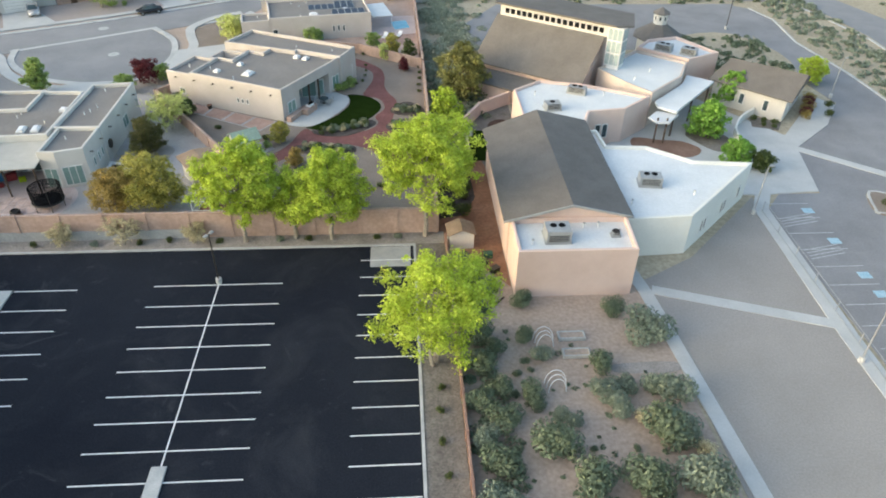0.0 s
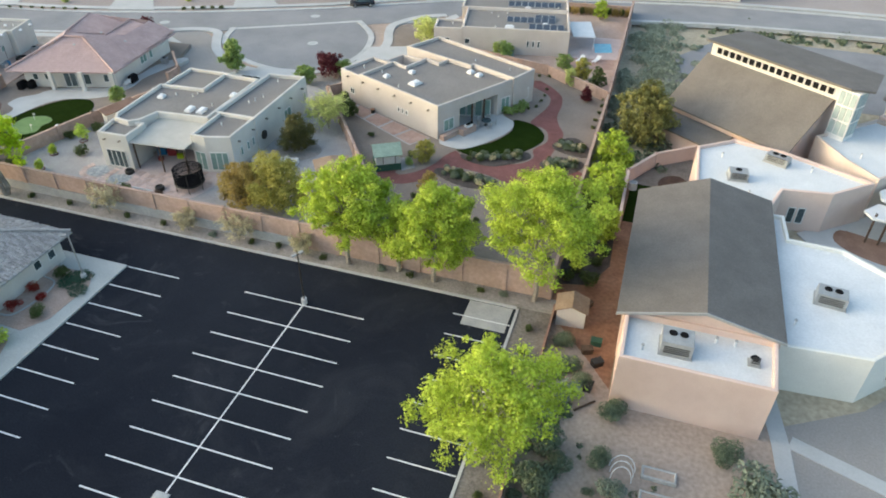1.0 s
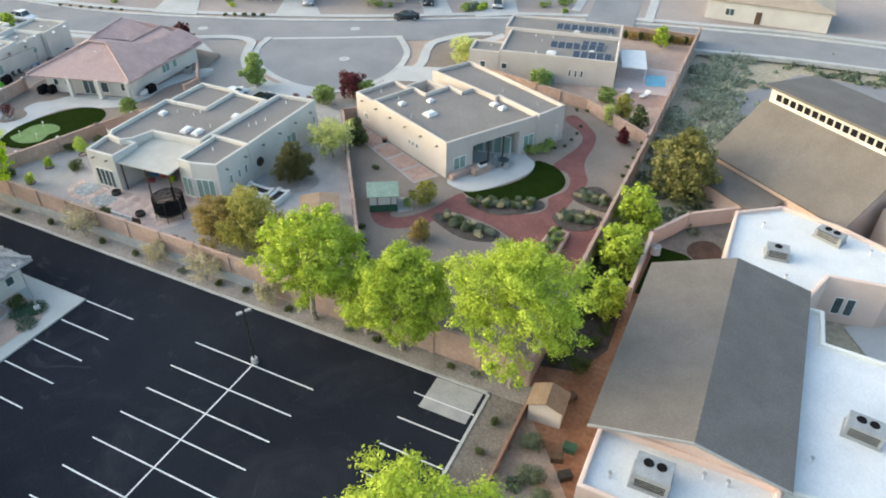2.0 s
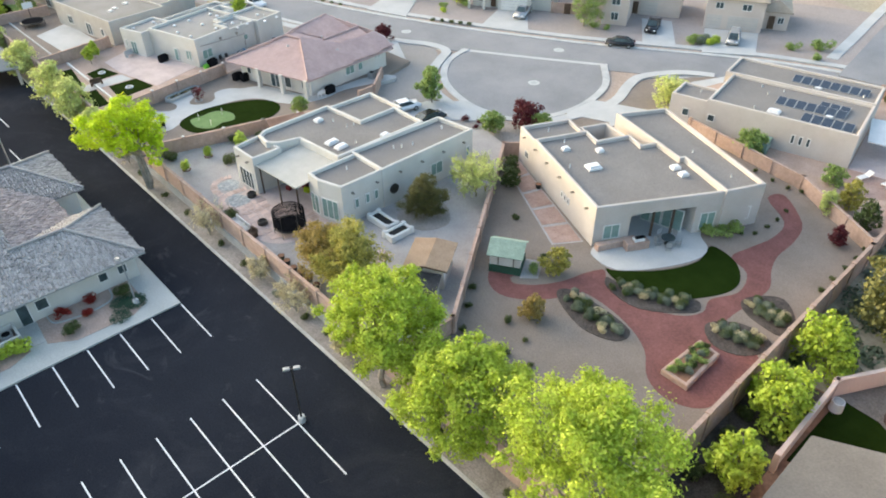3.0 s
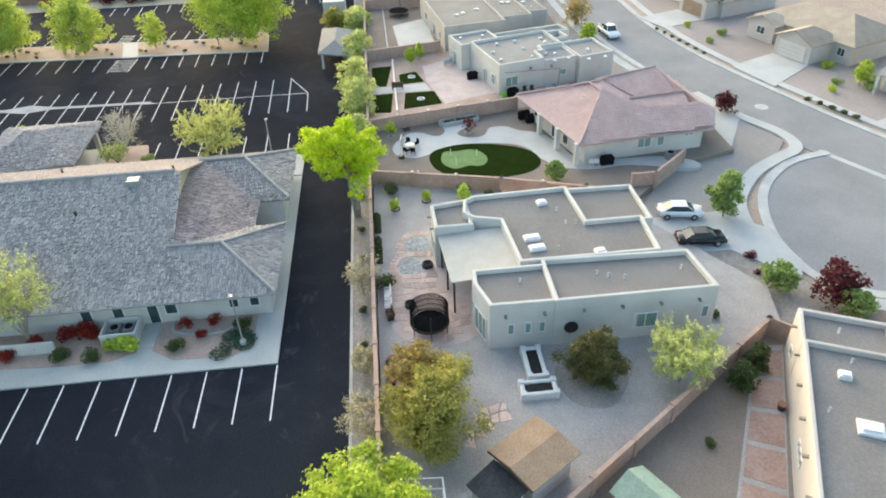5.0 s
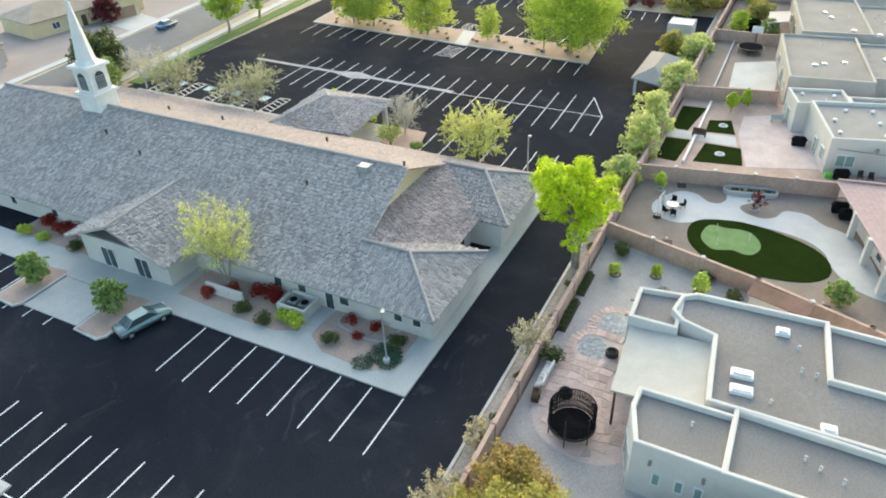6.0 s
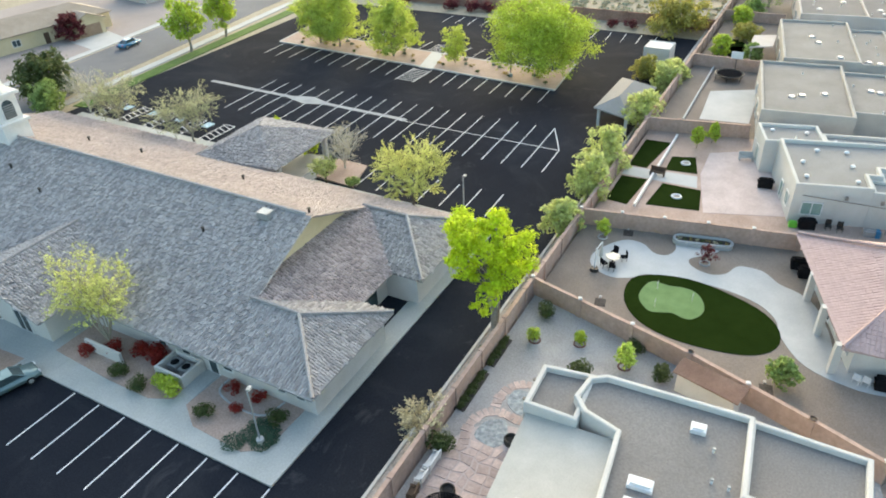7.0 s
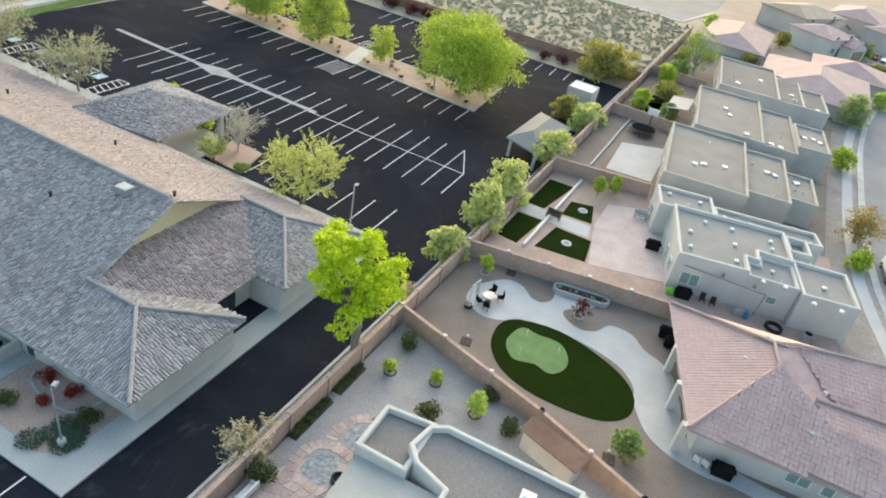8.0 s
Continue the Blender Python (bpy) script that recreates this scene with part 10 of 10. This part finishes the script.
part("pole", tube((8.6, 47.0, 0.06), (10.0, 48.4, 0.10), 0.1, 0.08, 8), WOOD_DARK, bl)
# fence along the play lot
FN = thing("fence", "grey chain-link fence posts along the walk", "fence")
for k in range(9):
    y = 62 - k * 4.2
    part("post", tube((40.9 - k * 0.12, y, -0.05), (40.9 - k * 0.12, y, 1.3), 0.04), METAL_GREY, FN)
for zz in (0.1, 1.28):
    part("rail", tube((40.9, 62, zz), (39.9, 28.4, zz), 0.025), METAL_GREY, FN)
bl = thing("white_tank", "small white tank beside a yard wall", "tank")
part("body", tube((9.7, 81.5, -0.02), (9.7, 81.5, 0.9), 0.5, 0.45, 16), METAL_WHITE, bl)
part("lid", tube((9.7, 81.5, 0.9), (9.7, 81.5, 1.0), 0.4, 0.2, 16), METAL_GREY, bl)


# ---- pieces ----
def flagstones(parent, outline, step, seed, z):
    """Irregular flat stones with open joints inside an outline."""
    r = random.Random(seed)
    xs, ys = [p[0] for p in outline], [p[1] for p in outline]

    def inside(x, y):
        c = False
        for (x0, y0), (x1, y1) in zip(outline, outline[1:] + outline[:1]):
            if (y0 > y) != (y1 > y) and x < (x1 - x0) * (y - y0) / (y1 - y0) + x0:
                c = not c
        return c

    nx, ny = int((max(xs) - min(xs)) / step) + 2, int((max(ys) - min(ys)) / step) + 2
    grid = {(i, j): (min(xs) + (i - 0.5) * step + r.uniform(-0.32, 0.32) * step, min(ys) + (j - 0.5) * step + r.uniform(-0.32, 0.32) * step) for i in range(nx + 1) for j in range(ny + 1)}
    for i in range(nx):
        for j in range(ny):
            q = [grid[i, j], grid[i + 1, j], grid[i + 1, j + 1], grid[i, j + 1]]
            cx, cy = sum(p[0] for p in q) / 4, sum(p[1] for p in q) / 4
            if inside(cx, cy):
                part("flagstone", prism(inset(q, 0.06), z - 0.03, z + 0.02 + 0.015 * r.random()), PINK_FLAG, parent)


flagstones(bpy.data.objects["patio_gravel"], [(-44.6, 64.6), (-43.8, 61.4), (-39.3, 60.5), (-36.0, 61.9), (-34.9, 65.2), (-36.6, 67.2), (-39.0, 67.4), (-39.6, 65.4), (-42.0, 65.2)], 0.78, 3, YARD + 0.012)
RG = bpy.data.objects["cobble_ring"]
for way in ([(-43.4, 61.4), (-45.1, 61.0), (-46.5, 61.4), (-47.1, 62.4), (-47.0, 63.5), (-46.9, 64.6)], [(-47.4, 61.9), (-48.6, 61.8), (-49.9, 62.3), (-50.5, 63.4), (-50.2, 64.6)]):
    line_pts = spline(way, 3, False)
    for k, (p, q) in enumerate(zip(line_pts, line_pts[1:])):
        mx, my = (p[0] + q[0]) / 2, (p[1] + q[1]) / 2
        turn = math.degrees(math.atan2(q[1] - p[1], q[0] - p[0]))
        part("flagstone", obox(mx, my, turn + 6 * math.sin(k * 2.1), math.dist(p, q) * 0.9, 0.74 + 0.1 * math.sin(k * 3.7), YARD - 0.05, YARD + 0.03 + 0.012 * math.sin(k * 1.3)), PINK_FLAG, RG)
STEPB = structure("stepping_path", ribbon(spline([(-27.6, 68.4), (-26.6, 66.4), (-25.0, 65.4)], 4, False), 1.1, 0.6, YARD + 0.006), GRAVEL_GREY, "flagstone path to a shed", "path")
flagstones(STEPB, [(-28.2, 68.6), (-27.0, 68.8), (-25.9, 66.6), (-24.4, 65.8), (-24.8, 64.8), (-27.0, 66.0)], 0.7, 5, YARD + 0.008)


def tiled(parent, planes, wide, deep, thick, material, picked, seed, wander=0.02, fill=0.43, sway=0.02):
    """Roof tiles on sloping planes: the picked stretch as single pieces, the rest joined."""
    r = np.random.default_rng(seed)
    verts, quads, singles = [], [], 0
    shared = None
    for pts in planes:
        P = [Vector(p) for p in pts]
        n = Vector((0, 0, 0))
        for p, q in zip(P, P[1:] + P[:1]):
            n += Vector(((p.y - q.y) * (p.z + q.z), (p.z - q.z) * (p.x + q.x), (p.x - q.x) * (p.y + q.y)))
        n.normalize()
        n = n if n.z > 0 else -n
        e = Vector((0, 0, 1)).cross(n).normalized()
        u = n.cross(e).normalized()
        o = P[0]
        flat = [((p - o).dot(e), (p - o).dot(u)) for p in P]
        lo = [min(f[k] for f in flat) for k in (0, 1)]
        hi = [max(f[k] for f in flat) for k in (0, 1)]

        def inside(x, y):
            c = False
            for (x0, y0), (x1, y1) in zip(flat, flat[1:] + flat[:1]):
                if (y0 > y) != (y1 > y) and x < (x1 - x0) * (y - y0) / (y1 - y0) + x0:
                    c = not c
            return c

        for j in range(int((hi[1] - lo[1]) / deep) + 1):
            for i in range(int((hi[0] - lo[0]) / wide) + 1):
                x = lo[0] + i * wide + wide / 2 + sway * math.sin(j * 1.9 + i * 0.6)
                y = lo[1] + (j + 0.5) * deep
                if not inside(x, y):
                    continue
                lift = float(r.random() ** 2) * thick * 1.5
                skew = float(r.normal() * thick * 0.55)
                base = o + e * (x + float(r.normal()) * 0.012) + u * (y + float(r.normal()) * wander) - n * 0.10
                w, d = wide * fill, deep * 0.56
                up, low = thick * 2.3 + lift, thick * 1.2
                loc = [(-w, -d, 0.0), (-w, -d, up * 0.55 + skew), (-w * 0.3, -d, up), (w * 0.62, -d, up * 0.85), (w, -d, 0.0), (-w, d, 0.0), (-w, d, low * 0.45), (-w * 0.3, d, low), (w * 0.62, d, low * 0.8), (w, d, 0.0)]
                if singles < 300 and picked(base):
                    if shared is None:
                        shared = bpy.data.meshes.new("tile")
                        shared.from_pydata(loc, [], [(1, 2, 7, 6), (2, 3, 8, 7), (3, 4, 9, 8), (0, 1, 6, 5), (0, 4, 3, 2, 1)])
                        shared.materials.append(material)
                    ob = new("tile", shared)
                    ob.parent = parent
                    turn = Matrix((e, u, n)).transposed().to_4x4()
                    ob.matrix_local = Matrix.Translation(base) @ turn @ pose(0, 0, lift * 0.5, math.degrees(lift / d * 0.6), math.degrees(skew), 0)
                    singles += 1
                    continue
                k = len(verts)
                for a, b, c in loc:
                    verts.append(tuple(base + e * a + u * b + n * c))
                quads += [tuple(k + q for q in face) for face in ((1, 2, 7, 6), (2, 3, 8, 7), (3, 4, 9, 8), (0, 1, 6, 5), (0, 4, 3, 2, 1))]
    me = bpy.data.meshes.new("tiles")
    me.from_pydata(verts, [], quads)
    me.materials.append(material)
    ob = new("tiles", me)
    ob.parent = parent
    tagged(ob, kind="stuff")


PORCH = [[(-37.6, 12.6, EV + 0.1), (-37.6, 19.2, EV + 2.7), (ECX, 19.2, EV + 2.82), (-41.2, 12.6, EV + 0.1)], [(-37.6, 19.2, EV + 2.7), (-37.6, 25.8, EV + 0.1), (-41.2, 25.8, EV + 0.1), (ECX, 19.2, EV + 2.82)]]
tiled(CH, ROOFS[:1] + ROOFS[2:6] + PORCH + PAV, 0.25, 0.42, 0.055, TILE_GREY, lambda b: b.x > -46 and b.y > 45.0, 4, 0.09, 0.40, 0.05)
tiled(HC, HC_ROOF + [STRIP], 0.32, 0.42, 0.017, TILE_PINK, lambda b: b.y < 83.2, 6, 0.008, 0.494, 0.0)
# recess slope tiles, warm light painted into their colour
tiled(CH, ROOFS[6:], 0.25, 0.42, 0.055, TILE_GREY_WARMLIT, lambda b: False, 9, 0.09, 0.40, 0.05)
# west-facing tiles, evening warmth painted into the material
tiled(CH, ROOFS[1:2], 0.25, 0.42, 0.045, TILE_GREY_WESTLIT, lambda b: False, 10, 0.09, 0.42, 0.05)
tiled(CH, WESTP, 0.25, 0.42, 0.045, TILE_GREY_WESTLIT, lambda b: False, 12, 0.09, 0.42, 0.05)
